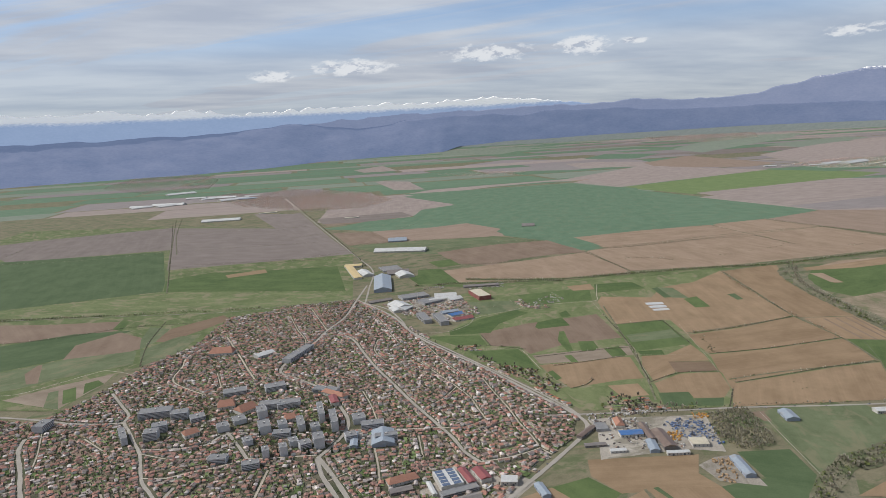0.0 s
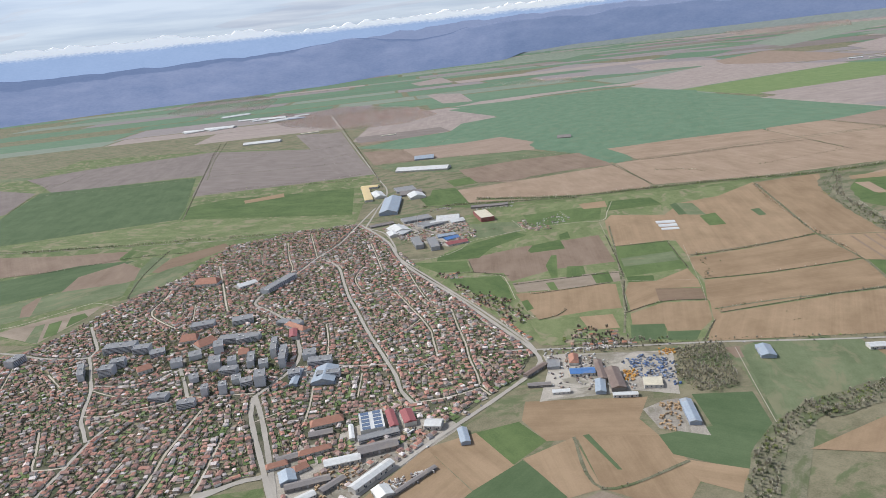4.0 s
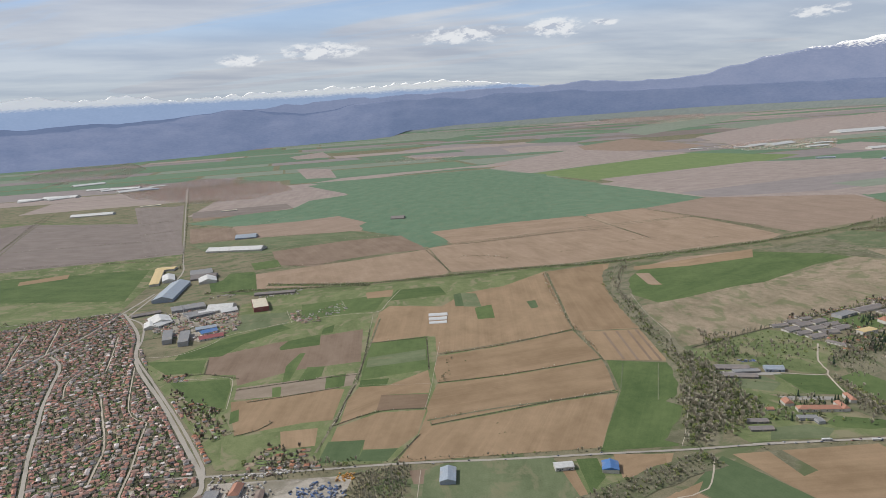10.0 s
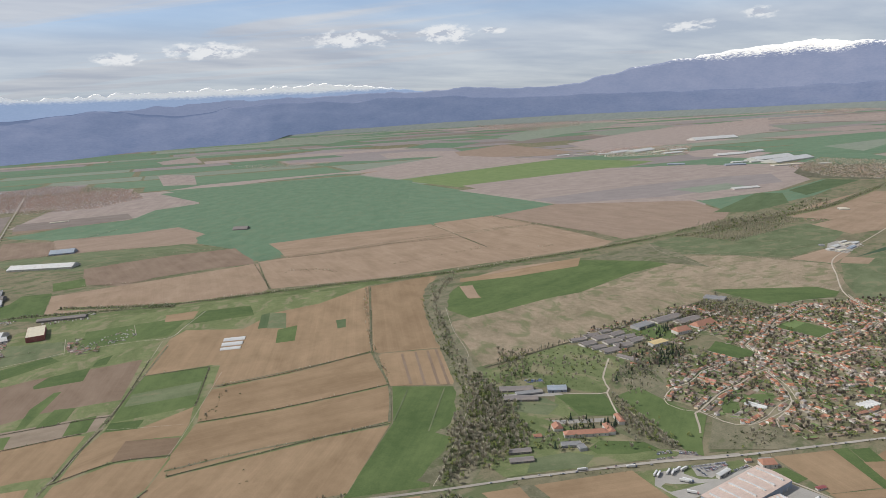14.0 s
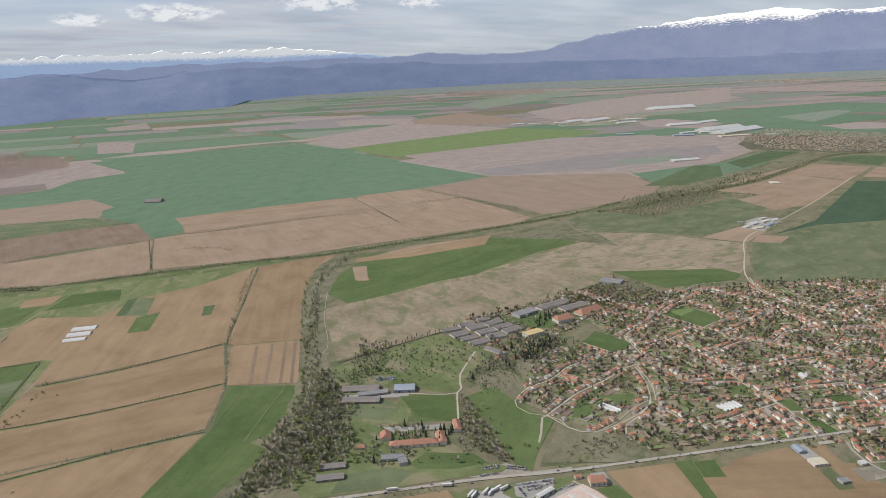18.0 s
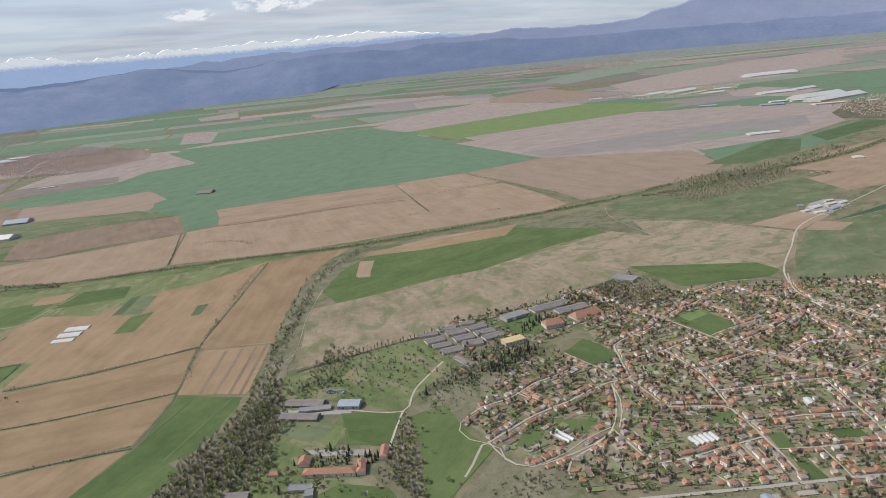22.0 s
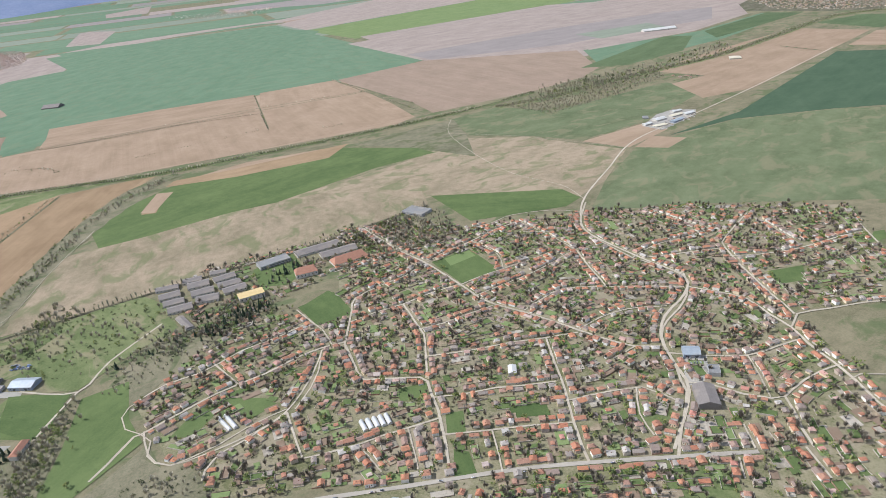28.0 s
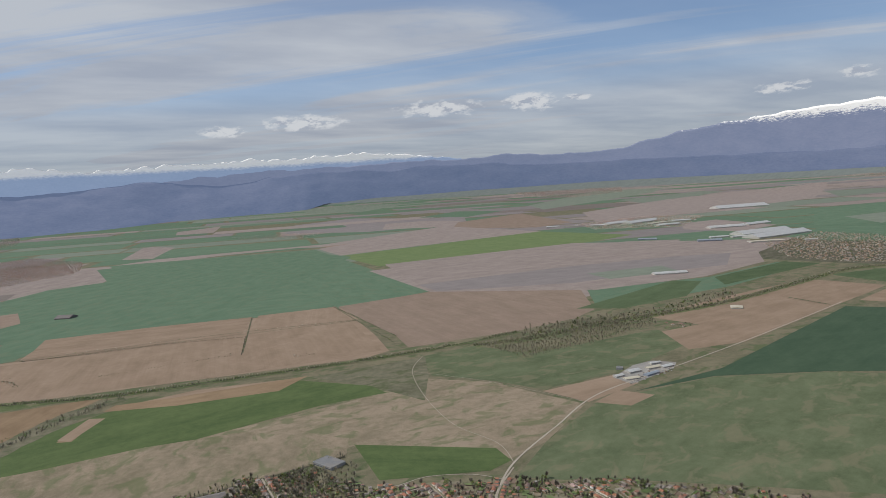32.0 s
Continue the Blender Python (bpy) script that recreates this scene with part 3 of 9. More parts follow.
field('soil_tan', [(99.6, 200.1), (133.2, 220.4), (138.5, 186.9), (126.3, 181), (111, 182.3), (111.7, 174.9), (103.1, 172.4)])
field('crop_bright', [(111, 182.3), (121.5, 187.6), (125.2, 180.5), (112.9, 175.3)])
field('crop_dark', [(79, 189.8), (99.6, 200.1), (102.5, 172.4), (89.2, 166.1), (75.5, 173.5)])
field('crop_dark', [(95.3, 166.4), (138.9, 187.5), (162, 194.8), (166.3, 169.5), (150.2, 162), (136.7, 140.5), (95.6, 162.7)])
field('soil_tan', [(162.4, 195.4), (185.7, 198.4), (177.7, 166.9), (165.3, 168.2)])
field('soil_tan', [(186.7, 197.8), (213.5, 183.7), (212.4, 165.4), (208.3, 155), (192.9, 144.8), (177.7, 166.9)])
field('crop_dark', [(189.3, 197.7), (191.7, 197.2), (189.5, 172.5), (188.1, 173.3)])
field('soil_grey', [(152.8, 164.1), (177, 166.1), (191, 144.1), (159, 131.8), (138.2, 139.7)])
field('soil_tan', [(159, 131.8), (181.5, 139.2), (188.2, 121.6), (180.6, 116.8), (157, 129.5)])
field('crop_dark', [(243.5, 201.2), (265, 190.3), (253.6, 169.1), (241.1, 161.8), (225.3, 151.2), (210.1, 171.3), (213.5, 183.7), (234.2, 178.6)])
field('soil_tan', [(208.7, 169.9), (226.9, 151.4), (215.7, 142.8), (207.8, 154.5)])
field('crop_dark', [(182.6, 140.3), (190.9, 126.1), (188.5, 125), (181.6, 138.2)])
field('scrub', [(239.7, 162.6), (277.9, 169.9), (197.8, 107.5), (180.6, 116.8), (205, 134.4)])
field('crop_mid', [(285, 222.4), (327.4, 208.5), (274, 166.9), (254.3, 167.6)])
field('yard', [(187.4, 228.3), (206.2, 253.6), (210.1, 266.6), (263.4, 237.6), (239.7, 203.7), (227, 215.2)])
field('yard', [(219.7, 201.6), (231.4, 203), (240.7, 200), (229.3, 173.9), (216.6, 187)])
field('meadow', [(-59.4, 253.8), (-17.9, 241.7), (24.4, 233.1), (28, 227.2), (21.8, 202.5), (-57.7, 245.5)])
field('meadow', [(26.4, 232), (50.2, 232.6), (71.4, 226.8), (72.4, 191.7), (60.6, 185.2), (53.1, 185.6), (21.8, 202.5)])
field('crop_deep', [(892, 221.4), (974.1, 218.1), (1226.4, 271.8), (1327, 107.1), (1118.2, 55.4), (1041.5, 144.2), (1013.9, 168.6), (954.5, 209.4)])
field('crop_mid', [(862.2, 222.3), (953.3, 208.5), (1012.4, 167.8), (1113.3, 54.2), (917.1, 5.6), (830.7, 98.5), (795.2, 134.9), (773.1, 152.3), (758.2, 167.4), (796.4, 192.1)])
field('soil_pale_hazed', [(1038.5, 142.9), (1118.2, 55.4), (1077.1, 45.2), (1014.5, 114.3)])
field('crop_mid', [(811.1, 157.5), (822.6, 147.8), (799.4, 130.6), (792, 141.2)])
field('soil_pale_hazed', [(849.7, 260.3), (916.7, 255.4), (907.1, 231.5), (856.8, 224.8)])
field('soil_pale_hazed', [(859.2, 222), (886.9, 229.4), (896.4, 208.2), (870.7, 203.5)])
field('crop_mid', [(835.6, 396.6), (886.1, 396.3), (903.6, 341.2), (1034.1, 330.5), (1026.4, 281.4), (920.4, 258.5), (852.5, 263.3), (839.6, 300.3), (813.5, 343)])
field('soil_pale_hazed', [(1069.6, 373.8), (1199.1, 385.7), (1354, 387.4), (1361.1, 301.4), (1250.4, 284.1), (1048, 252), (998.5, 266.4), (1031.3, 321.7), (1074.8, 317)])
field('soil_pale_hazed', [(1262, 278.1), (1359.8, 294.5), (1434.2, 133.6), (1321.1, 105.6)])
field('crop_dark', [(1053.7, 454.3), (1257.2, 503.8), (1273.6, 471.7), (1180.4, 417.7), (1087.5, 419.9)])
field('crop_dark', [(1308.6, 479.9), (1481, 495.7), (1486.4, 446.3), (1267.2, 433.5)])
field('crop_dark', [(1400.6, 383.4), (1480.6, 364.6), (1490.4, 312.8), (1378.3, 296.7)])
field('heath', [(807.6, 338.1), (837.7, 298.1), (844.8, 257.9), (852.9, 223.6), (796.4, 192.1), (769.7, 186.5), (713.5, 253.7), (660.1, 256.6), (575.8, 292), (539.6, 293.7), (542.1, 334.3), (625.9, 325.9), (737.3, 326.5)])
field('scrub', [(743, 402.4), (837.1, 394.6), (812, 344.7), (781.2, 295.6), (770.4, 337.5)])
field('crop_bright', [(605.8, 418.8), (658.2, 405.2), (724.3, 412.7), (768.4, 350.3), (769.5, 328.2), (723.5, 332.8), (624.6, 321.1), (557.1, 329.1), (542.1, 334.3), (545.1, 384.4)])
field('crop_bright', [(714.4, 255.3), (771.1, 202.1), (768.1, 184.6), (753.1, 181.1), (705.7, 205.3)])
field('soil_pale_hazed', [(607.1, 425.9), (665.4, 430.3), (739.9, 406), (727.2, 398), (662.4, 406.1)])
field('soil_tan', [(574.9, 375), (595.8, 410), (599.8, 404.7), (582.7, 370.3)])
field('soil_tan', [(611.8, 432), (649, 422), (742.5, 407.8), (712.5, 384.8), (647.1, 400.6), (602.9, 421.7)])
field('soil_pale_hazed', [(575.3, 378.3), (594.4, 411.9), (603.5, 405.3), (581.9, 371.4)])
field('crop_bright', [(595.5, 185.2), (611.9, 190.4), (613, 183.3), (610.4, 163.4), (598.5, 163.1)])
field('meadow', [(478.4, 253), (545.5, 253.4), (549.3, 230.1), (544, 214.2), (518.5, 196.4), (502.9, 189.9), (499.7, 205.9), (472.2, 231.2)])
field('crop_bright', [(477.1, 179.6), (486.8, 203.5), (503.8, 189), (490.5, 166.2)])
field('meadow', [(457, 199.8), (477.2, 195.6), (486.8, 203.5), (476.3, 180.4), (462.3, 189.3)])
field('crop_bright', [(496.6, 155), (509.4, 177.2), (520.1, 169.1), (514.7, 152.1), (518.2, 143.4), (484.3, 120.1), (482.1, 125.9)])
field('scrub', [(488.2, 120.1), (519.3, 137.2), (519.7, 122.5), (534.9, 116.7), (526.2, 96.8), (502.9, 109.6)])
field('crop_bright', [(448.4, 150.9), (457.9, 161.4), (471, 148.7), (466.8, 142.6)])
field('meadow', [(415.6, 176.8), (421.7, 184.3), (457, 199.8), (462.3, 189.3), (474.6, 133.2), (444.1, 151.3)])
field('crop_bright', [(595.5, 238.8), (618, 242.2), (614.8, 222.1), (602.1, 209.7), (590.4, 217.8)])
field('crop_bright', [(594.9, 186), (613.1, 187.2), (608.5, 169.1), (599.2, 162.2), (594.2, 166.1)])
field('crop_bright', [(661.3, 179.3), (682.8, 177.7), (677.9, 148.9), (657.9, 151.2)])
field('soil_tan', [(503.1, 101.3), (525.8, 87.4), (509.4, 64.1), (492, 74.7)])
field('crop_bright', [(525.7, 88.3), (531.1, 84.6), (512.5, 61.2), (508.9, 63.4)])
field('soil_tan', [(491.2, 74.9), (512.5, 61.2), (523.7, 75.8), (544.1, 73.4), (564.3, 64.7), (559.3, 51.3), (562.8, 37.6), (569.1, 13.2), (567.9, -9.7), (488.9, 63.2)])
field('soil_tan', [(570.1, 59.9), (576, 56.1), (570.9, 43.7), (560.7, 38), (553.7, 41.5)])
field('crop_bright', [(491.7, 97.3), (498.6, 94), (496.5, 84.6), (490.5, 85.7)])
field('crop_bright', [(530.6, 83.5), (537.2, 79), (530.3, 70.5), (524.4, 75.5)])
field('crop_mid', [(573.7, 35.7), (601.1, 14.4), (646.9, -29.9), (621.8, -36.5), (572.1, -0.6)])
field('crop_light', [(667.7, 177.5), (681.7, 176.6), (679.9, 169.1), (665.2, 169.2)])
field('court_blue', [(62.4, 221.4), (67.2, 220.8), (66.7, 211.1), (61.4, 211.4)])
field('crop_bright', [(525.9, 135.7), (532.9, 140.7), (547.7, 143.6), (558.2, 133.5), (559.9, 127.6), (549, 125.7), (546.5, 140.3), (531.6, 130.4)])
field('crop_bright', [(594.1, 105.8), (604.2, 101.5), (600.5, 95.3), (591.8, 98.6)])
field('crop_bright', [(599.1, 83.7), (604, 80.6), (598.4, 72), (593.7, 75.3)])
field('crop_bright', [(591, 68.5), (593.6, 64.4), (589.7, 55.5), (584.2, 59)])
field('garden', [(585.3, 146.1), (592.8, 144.2), (588.9, 119.9), (576, 123.2), (571.5, 127.5)])
field('meadow', [(552.7, 170.2), (568, 174.5), (570.6, 163.4), (557.9, 159.9)])
field('meadow', [(642.8, 47), (654.9, 41.4), (648.9, 33.8), (632.6, 38.4)])
field('crop_bright', [(616, 72.4), (626.1, 66), (622.8, 60.1), (613, 67.5)])
field('crop_bright', [(753.2, 65.6), (766.7, 58.6), (756.5, 50.9), (743.6, 57.6)])
field('yard', [(652.4, 32.3), (656.8, 21.1), (650.5, 15.3), (641, 24.1)])
field('meadow', [(627.1, 25.9), (645.1, 13.5), (635.5, 2.5), (618.8, 17.5)])
field('concrete', [(468.7, 113.5), (473.3, 119.1), (486.5, 112.1), (482.4, 108.5), (471.5, 108.9)])
field('heath', [(486.8, 259.7), (525.3, 338.6), (564.5, 332.7), (617.5, 330.2), (670.3, 316.9), (716, 266.6), (705.2, 244.5), (620.4, 245.7), (554.4, 252.4)])
field('scrub', [(504.8, 167.6), (512, 177.5), (547.3, 214.8), (561.1, 187.6), (543.2, 177.2), (520.5, 162.8), (520.1, 169.1)])
field('meadow', [(415.2, 173.6), (449.4, 178.4), (458, 167.8), (470.4, 157.8), (480.1, 127.9), (476, 127.4), (439.9, 148.2), (413.8, 163.5)])
field('meadow', [(457, 199.8), (478.4, 253), (486.3, 253.8), (471.5, 228.7), (482.2, 190.6), (471.9, 179.8)])
field('concrete', [(466.2, 224.6), (490.3, 203.5), (489, 199.9), (465.5, 219.3)])
field('scrub', [(476, 156.7), (489.7, 169.5), (496.6, 157.5), (483.3, 128.6), (475.7, 136)])
field('crop_bright', [(0.1, 214.3), (5.8, 225.7), (23.6, 224.1), (20.9, 203)])
field('garden', [(-46.3, 242.3), (-19.6, 238.3), (6, 233.6), (24.1, 229.4), (22.7, 224.6), (6.8, 224.5), (-17.1, 228.7), (-41.6, 235.5)])
field('crop_dark', [(-56, 237.2), (-41.5, 234.8), (-17, 228), (0, 225.5), (-1.8, 215.3), (-3.5, 207.6)])
field('concrete', [(903.7, 251.5), (935.7, 264), (954.8, 263.3), (963.6, 248.4), (950.4, 239.5), (903, 233)])
field('concrete', [(565.4, 64), (570.9, 61.5), (563.4, 49.1), (557.8, 51.8)])
field('scrub', [(557.5, 50.9), (561.8, 48.6), (554.4, 37.6), (549.3, 40.9)])
field('scrub', [(575.7, 55.9), (583, 51.6), (573.3, 41.4), (567.5, 46.3)])
field('yard', [(565.5, 43.2), (573, 38.1), (570.7, 31.4), (561.3, 36.5)])
field('soil_tan', [(786.9, 19.2), (795.9, 23), (804.3, 17.6), (798.8, 11.3), (788.9, 14.2)])
field('crop_bright', [(803.8, 50.1), (817.7, 53.7), (822.3, 51.3), (814.4, 46.4)])


field('meadow', [(202.4, 449.2), (223.3, 451.3), (262, 479.2), (289.6, 554.6), (335.9, 547.1), (416.5, 522.7), (542.7, 473), (455.4, 329), (435.9, 277.6), (408.8, 236), (361.3, 195.7), (282.7, 236.5), (215.1, 276.4), (214.9, 292.7)])
field('meadow', [(-314.4, 1438.3), (-213, 1388.8), (-149.2, 1620.1), (119.2, 1413.8), (326.1, 1152.1), (286.2, 848.9), (198.9, 601), (74, 546.5), (-4, 502.9), (-40.5, 447.3), (-112, 498.4)])
field('soil_tan', [(349.8, 416.9), (369.9, 452.2), (384.4, 464.6), (415.2, 435.4), (449.2, 457.8), (485.5, 454.4), (542.7, 473), (455.4, 329), (405.4, 330.6), (360, 342), (376.9, 375.2), (372.5, 379.2), (336.4, 390.9)])
field('soil_tan', [(359.4, 339.8), (404.7, 329.7), (453.7, 327.2), (434.4, 276.2), (376.5, 289.2), (339.5, 303.9), (347.5, 322.8)])
field('soil_tan', [(338.1, 301.8), (375.4, 287.8), (432.3, 274.1), (408.6, 236.2), (379.5, 245.8), (340.7, 254.2), (312.2, 260), (319.1, 277.8)])
field('soil_tan', [(311.1, 258.4), (339, 252), (377.5, 243.6), (406.2, 234), (361.1, 195.9), (332.4, 210.9), (282.7, 236.5), (302.2, 253.8), (317.8, 274.2)])
field('crop_bright', [(335.3, 390.3), (371.2, 377.1), (344.5, 324.3), (306.1, 333.8)])
field('crop_mid', [(324.1, 365.4), (359.7, 356.5), (351, 339.1), (316.2, 350.1)])
field('crop_bright', [(306.1, 333.8), (320.4, 326.1), (314.8, 317.5), (301.4, 324.6)])
field('soil_tan', [(301.4, 324.6), (315.3, 317), (344, 323.5), (335.5, 304.1), (328.8, 293.9), (307.7, 306.7), (297.1, 290.7), (275.5, 286.2), (289.8, 311.9)])
field('soil_dark', [(307.2, 307.1), (327.7, 292.8), (319.5, 278.4), (296.8, 290.1)])
field('soil_tan', [(273.7, 284.4), (296.9, 287.3), (317.9, 276), (302.1, 254.7), (289, 247.7), (275.3, 256), (279.1, 263), (266, 272.2)])
field('crop_dark', [(264.9, 272.4), (279.7, 264), (269.5, 248.5), (253.8, 255.9)])
field('crop_dark', [(275, 255.5), (289, 247.7), (279.7, 240.2), (269, 247.6)])
field('soil_mauve', [(241.1, 432.9), (285.6, 433.2), (344.2, 422), (317.6, 361.8), (305, 366.2), (278.8, 373.9), (245.1, 370.5), (248.2, 388.3), (233, 401.3)])
field('soil_grey', [(244.1, 367), (266.5, 359.9), (297.7, 350.3), (309.2, 345.1), (301.1, 329.1), (264.8, 338), (239.1, 350.8)])
field('crop_bright', [(283.7, 421.1), (293, 431.4), (315.8, 430.5), (307.6, 409), (283.3, 415.6)])
field('crop_bright', [(321.8, 442.5), (331.8, 446.1), (324.4, 429.5), (316.1, 430.2)])
field('crop_bright', [(277.5, 383.8), (291.6, 401), (294.9, 399.5), (272.1, 358.5), (268, 358.6)])
field('crop_bright', [(276.2, 354.9), (287.7, 373.6), (296.9, 368.2), (290.1, 354.5), (283.6, 350.9)])
field('crop_bright', [(291.7, 350.8), (303.3, 349), (295, 331.1), (285, 334.3)])
field('crop_bright', [(261.2, 354.6), (265.8, 352.8), (261.3, 339), (257.3, 341.3)])
field('soil_tan', [(236.9, 348.7), (259, 339.9), (288.7, 331.1), (293.7, 326.9), (274.7, 293.6), (261.7, 299.4), (229.5, 305.9), (232.2, 323.7)])
field('crop_bright', [(220.8, 442.4), (248.4, 429.3), (266.2, 445.9), (303.3, 459.3), (299.9, 473.5), (260.6, 466.9), (225.3, 452.4)])
field('crop_mid', [(262, 479.2), (280.6, 523.1), (318.6, 500.3), (303.7, 472)])
field('crop_bright', [(204.2, 450.2), (238.5, 428.3), (231.9, 406), (212.8, 416.3)])
field('crop_bright', [(212.8, 400.3), (243.6, 384.1), (241.7, 371.2), (232, 341.5), (216.8, 363.6)])
field('meadow', [(230.2, 334.1), (228.9, 304.1), (244, 299.4), (270.2, 287.3), (253.8, 255.9), (219, 273.2), (218.4, 283.2)])
field('soil_tan', [(249.3, 296.6), (265.7, 289.4), (258.6, 272.5), (244.4, 278.4)])
field('crop_bright', [(234, 335.3), (238.5, 336.1), (235, 321.5), (230.1, 320.5)])
field('crop_bright', [(316.2, 475.8), (329.5, 516.7), (370.2, 506.5), (398.6, 499.3), (370.5, 460.1), (347.9, 468.6)])
field('crop_bright', [(388.9, 478.9), (410.5, 506.2), (444.3, 492.4), (435.4, 463.6)])
field('soil_tan', [(385.8, 517), (408.9, 510.5), (397.9, 489.8), (379.2, 497.9)])
field('crop_dark', [(439.5, 459.6), (446.8, 460.2), (428.9, 424.6), (423.1, 427.9)])
field('crop_mid', [(446.8, 460.2), (455.1, 449.6), (438, 413.7), (428, 423.3)])
field('crop_bright', [(432.3, 414.8), (447, 414.1), (430.2, 383.7), (418.8, 388.5)])
field('crop_dark', [(472.3, 403.6), (479.3, 401.6), (469.2, 384.1), (463.4, 385.3)])
field('soil_tan', [(454.1, 318.3), (488, 300.9), (459.3, 250.3), (432.5, 273.9)])
field('soil_tan', [(542.3, 470.1), (599.8, 459), (564.4, 419.1), (528.3, 373.4), (496.7, 318), (490.3, 304), (456.2, 324.8)])
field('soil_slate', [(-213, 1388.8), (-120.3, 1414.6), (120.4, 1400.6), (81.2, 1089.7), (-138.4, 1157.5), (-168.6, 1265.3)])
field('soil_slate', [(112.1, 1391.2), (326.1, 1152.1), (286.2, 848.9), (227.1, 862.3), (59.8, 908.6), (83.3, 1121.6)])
field('crop_dark', [(-156.2, 1171.9), (69.5, 1078.2), (50.4, 822.3), (43.5, 772.2), (-66.3, 786.6), (-177.2, 800.8), (-173.6, 840.7), (-168.4, 1006.3)])
field('crop_bright', [(52.4, 835.6), (102.2, 848.1), (165.7, 812.2), (241.6, 779), (205.7, 641.6), (44.7, 771)])
field('soil_slate', [(-302.5, 1382.6), (-163.8, 1180.5), (-171.6, 1009.6), (-214.6, 974.6)])
field('crop_mid', [(-208.9, 948), (-174.5, 965.4), (-168.2, 808.6), (-177.2, 800.8)])
field('soil_tan', [(117, 819), (164.2, 822.9), (161.9, 799), (116.5, 799.2)])
field('meadow', [(-66.1, 783.5), (44.5, 767.9), (203.6, 634.4), (198.9, 601), (84.3, 635.1), (-7.1, 687.3), (-175.8, 794.5)])
field('soil_mauve', [(-170.6, 770.5), (-58.2, 691.3), (4.4, 658), (-0.3, 626.7), (-52.9, 629.8), (-100.5, 649), (-137.9, 618.7)])
field('crop_dark', [(-135.5, 607.3), (-98.6, 636.3), (-37.3, 639), (8.3, 619.4), (-5.7, 606.8), (-34.9, 600.2), (-39, 565.6), (-86.5, 557.2), (-126.5, 565.4)])
field('soil_mauve', [(-34.4, 599.8), (-1.2, 619.1), (15, 585.9), (11.5, 556), (-13.1, 547.1), (-45.7, 545.7)])
field('soil_dark', [(37.5, 603), (82.8, 621.8), (86.7, 604.1), (69.2, 588.5), (31, 561.6), (20.5, 570.1)])
field('crop_bright', [(-7.2, 634.6), (0.4, 661.5), (7.4, 655.4), (-0.3, 622.5)])
field('crop_mid', [(12.7, 584), (21.8, 620.7), (36.6, 603.8), (22.3, 568.7), (10.1, 553.7)])
field('crop_mid', [(10.5, 550), (39.7, 573.1), (57.9, 569.5), (37.2, 528.8), (7.8, 508.3)])
field('crop_mid', [(-86.3, 555.6), (-38.8, 562.2), (8, 552), (3.8, 517.2), (-43, 515.4), (-68.2, 507.6), (-89.9, 513.2), (-96, 527.5), (-95.8, 556.9)])
field('soil_mauve', [(-64.9, 541.2), (-58.1, 558.2), (-54.9, 558.8), (-54.9, 513.4), (-61.9, 515.9)])
field('meadow', [(-125.1, 558.9), (-95.9, 552.8), (-95.3, 519.5), (-116.7, 520)])
field('soil_grey', [(-72.7, 489.3), (-41.6, 498.6), (-7.9, 503.1), (-14.9, 484.4), (-40.8, 450.6)])
field('crop_bright', [(-38.2, 458.5), (-38.8, 486.6), (-31.3, 488.7), (-30.8, 461.1)])
field('crop_mid', [(-48.4, 459), (-47.1, 487.7), (-41.5, 488.5), (-40.2, 451.3)])
field('crop_bright', [(-26.9, 471), (-26.4, 492.7), (-18.3, 494.6), (-14.9, 484.4)])
field('meadow', [(-116.1, 517.2), (-72.4, 486.7), (-40.7, 449.5), (-88.7, 482.4), (-112.6, 501)])
field('crop_bright', [(304.7, 219.7), (324.2, 208.5), (309.8, 179.6), (295.6, 191.4)])
field('crop_mid', [(325.1, 207.6), (336.9, 200.7), (325.3, 171.7), (310.6, 178.9)])
field('soil_tan', [(333.8, 193.1), (341, 190.6), (331.8, 170.2), (325.2, 173.3)])
field('crop_bright', [(345.9, 194.7), (353.4, 190.2), (346.1, 177), (333.6, 170.9)])
field('soil_mauve', [(284, 227.2), (294, 222.9), (288.4, 212.5), (280.9, 216.2)])
field('soil_tan', [(361, 188.7), (378.1, 176.6), (371.6, 168.8), (350.8, 172.4)])
field('crop_mid', [(280.1, 217), (296.4, 207.2), (293.3, 193.6), (276.3, 210)])
field('crop_dark', [(395.4, 162.2), (396.7, 143.6), (396.7, 108.1), (389.4, 108.2), (378, 112.3), (370, 120), (366.5, 153.1), (379.9, 157.5)])
field('soil_tan', [(399.8, 160.9), (454, 132.7), (446.8, 106.7), (421.1, 105.4), (396.9, 107.8), (397.2, 134.6)])
field('scrub', [(413.6, 154.8), (418.3, 151.4), (415.2, 133.9), (407.1, 134.4)])
field('crop_dark', [(447.1, 106.4), (449.7, 93.2), (455.1, 69.1), (436.4, 61.9), (434.5, 82), (420.4, 105)])
field('soil_tan', [(419.7, 104.7), (433.5, 81.5), (435.8, 61.7), (432.1, 60.3), (384.6, 105.9), (396.1, 107.3)])
field('soil_tan', [(332.2, 149.3), (339.6, 149.1), (365.7, 152.3), (369.3, 120.6), (365.5, 117.4)])
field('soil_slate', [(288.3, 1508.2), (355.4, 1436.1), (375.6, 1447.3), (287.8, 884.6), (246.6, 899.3)])
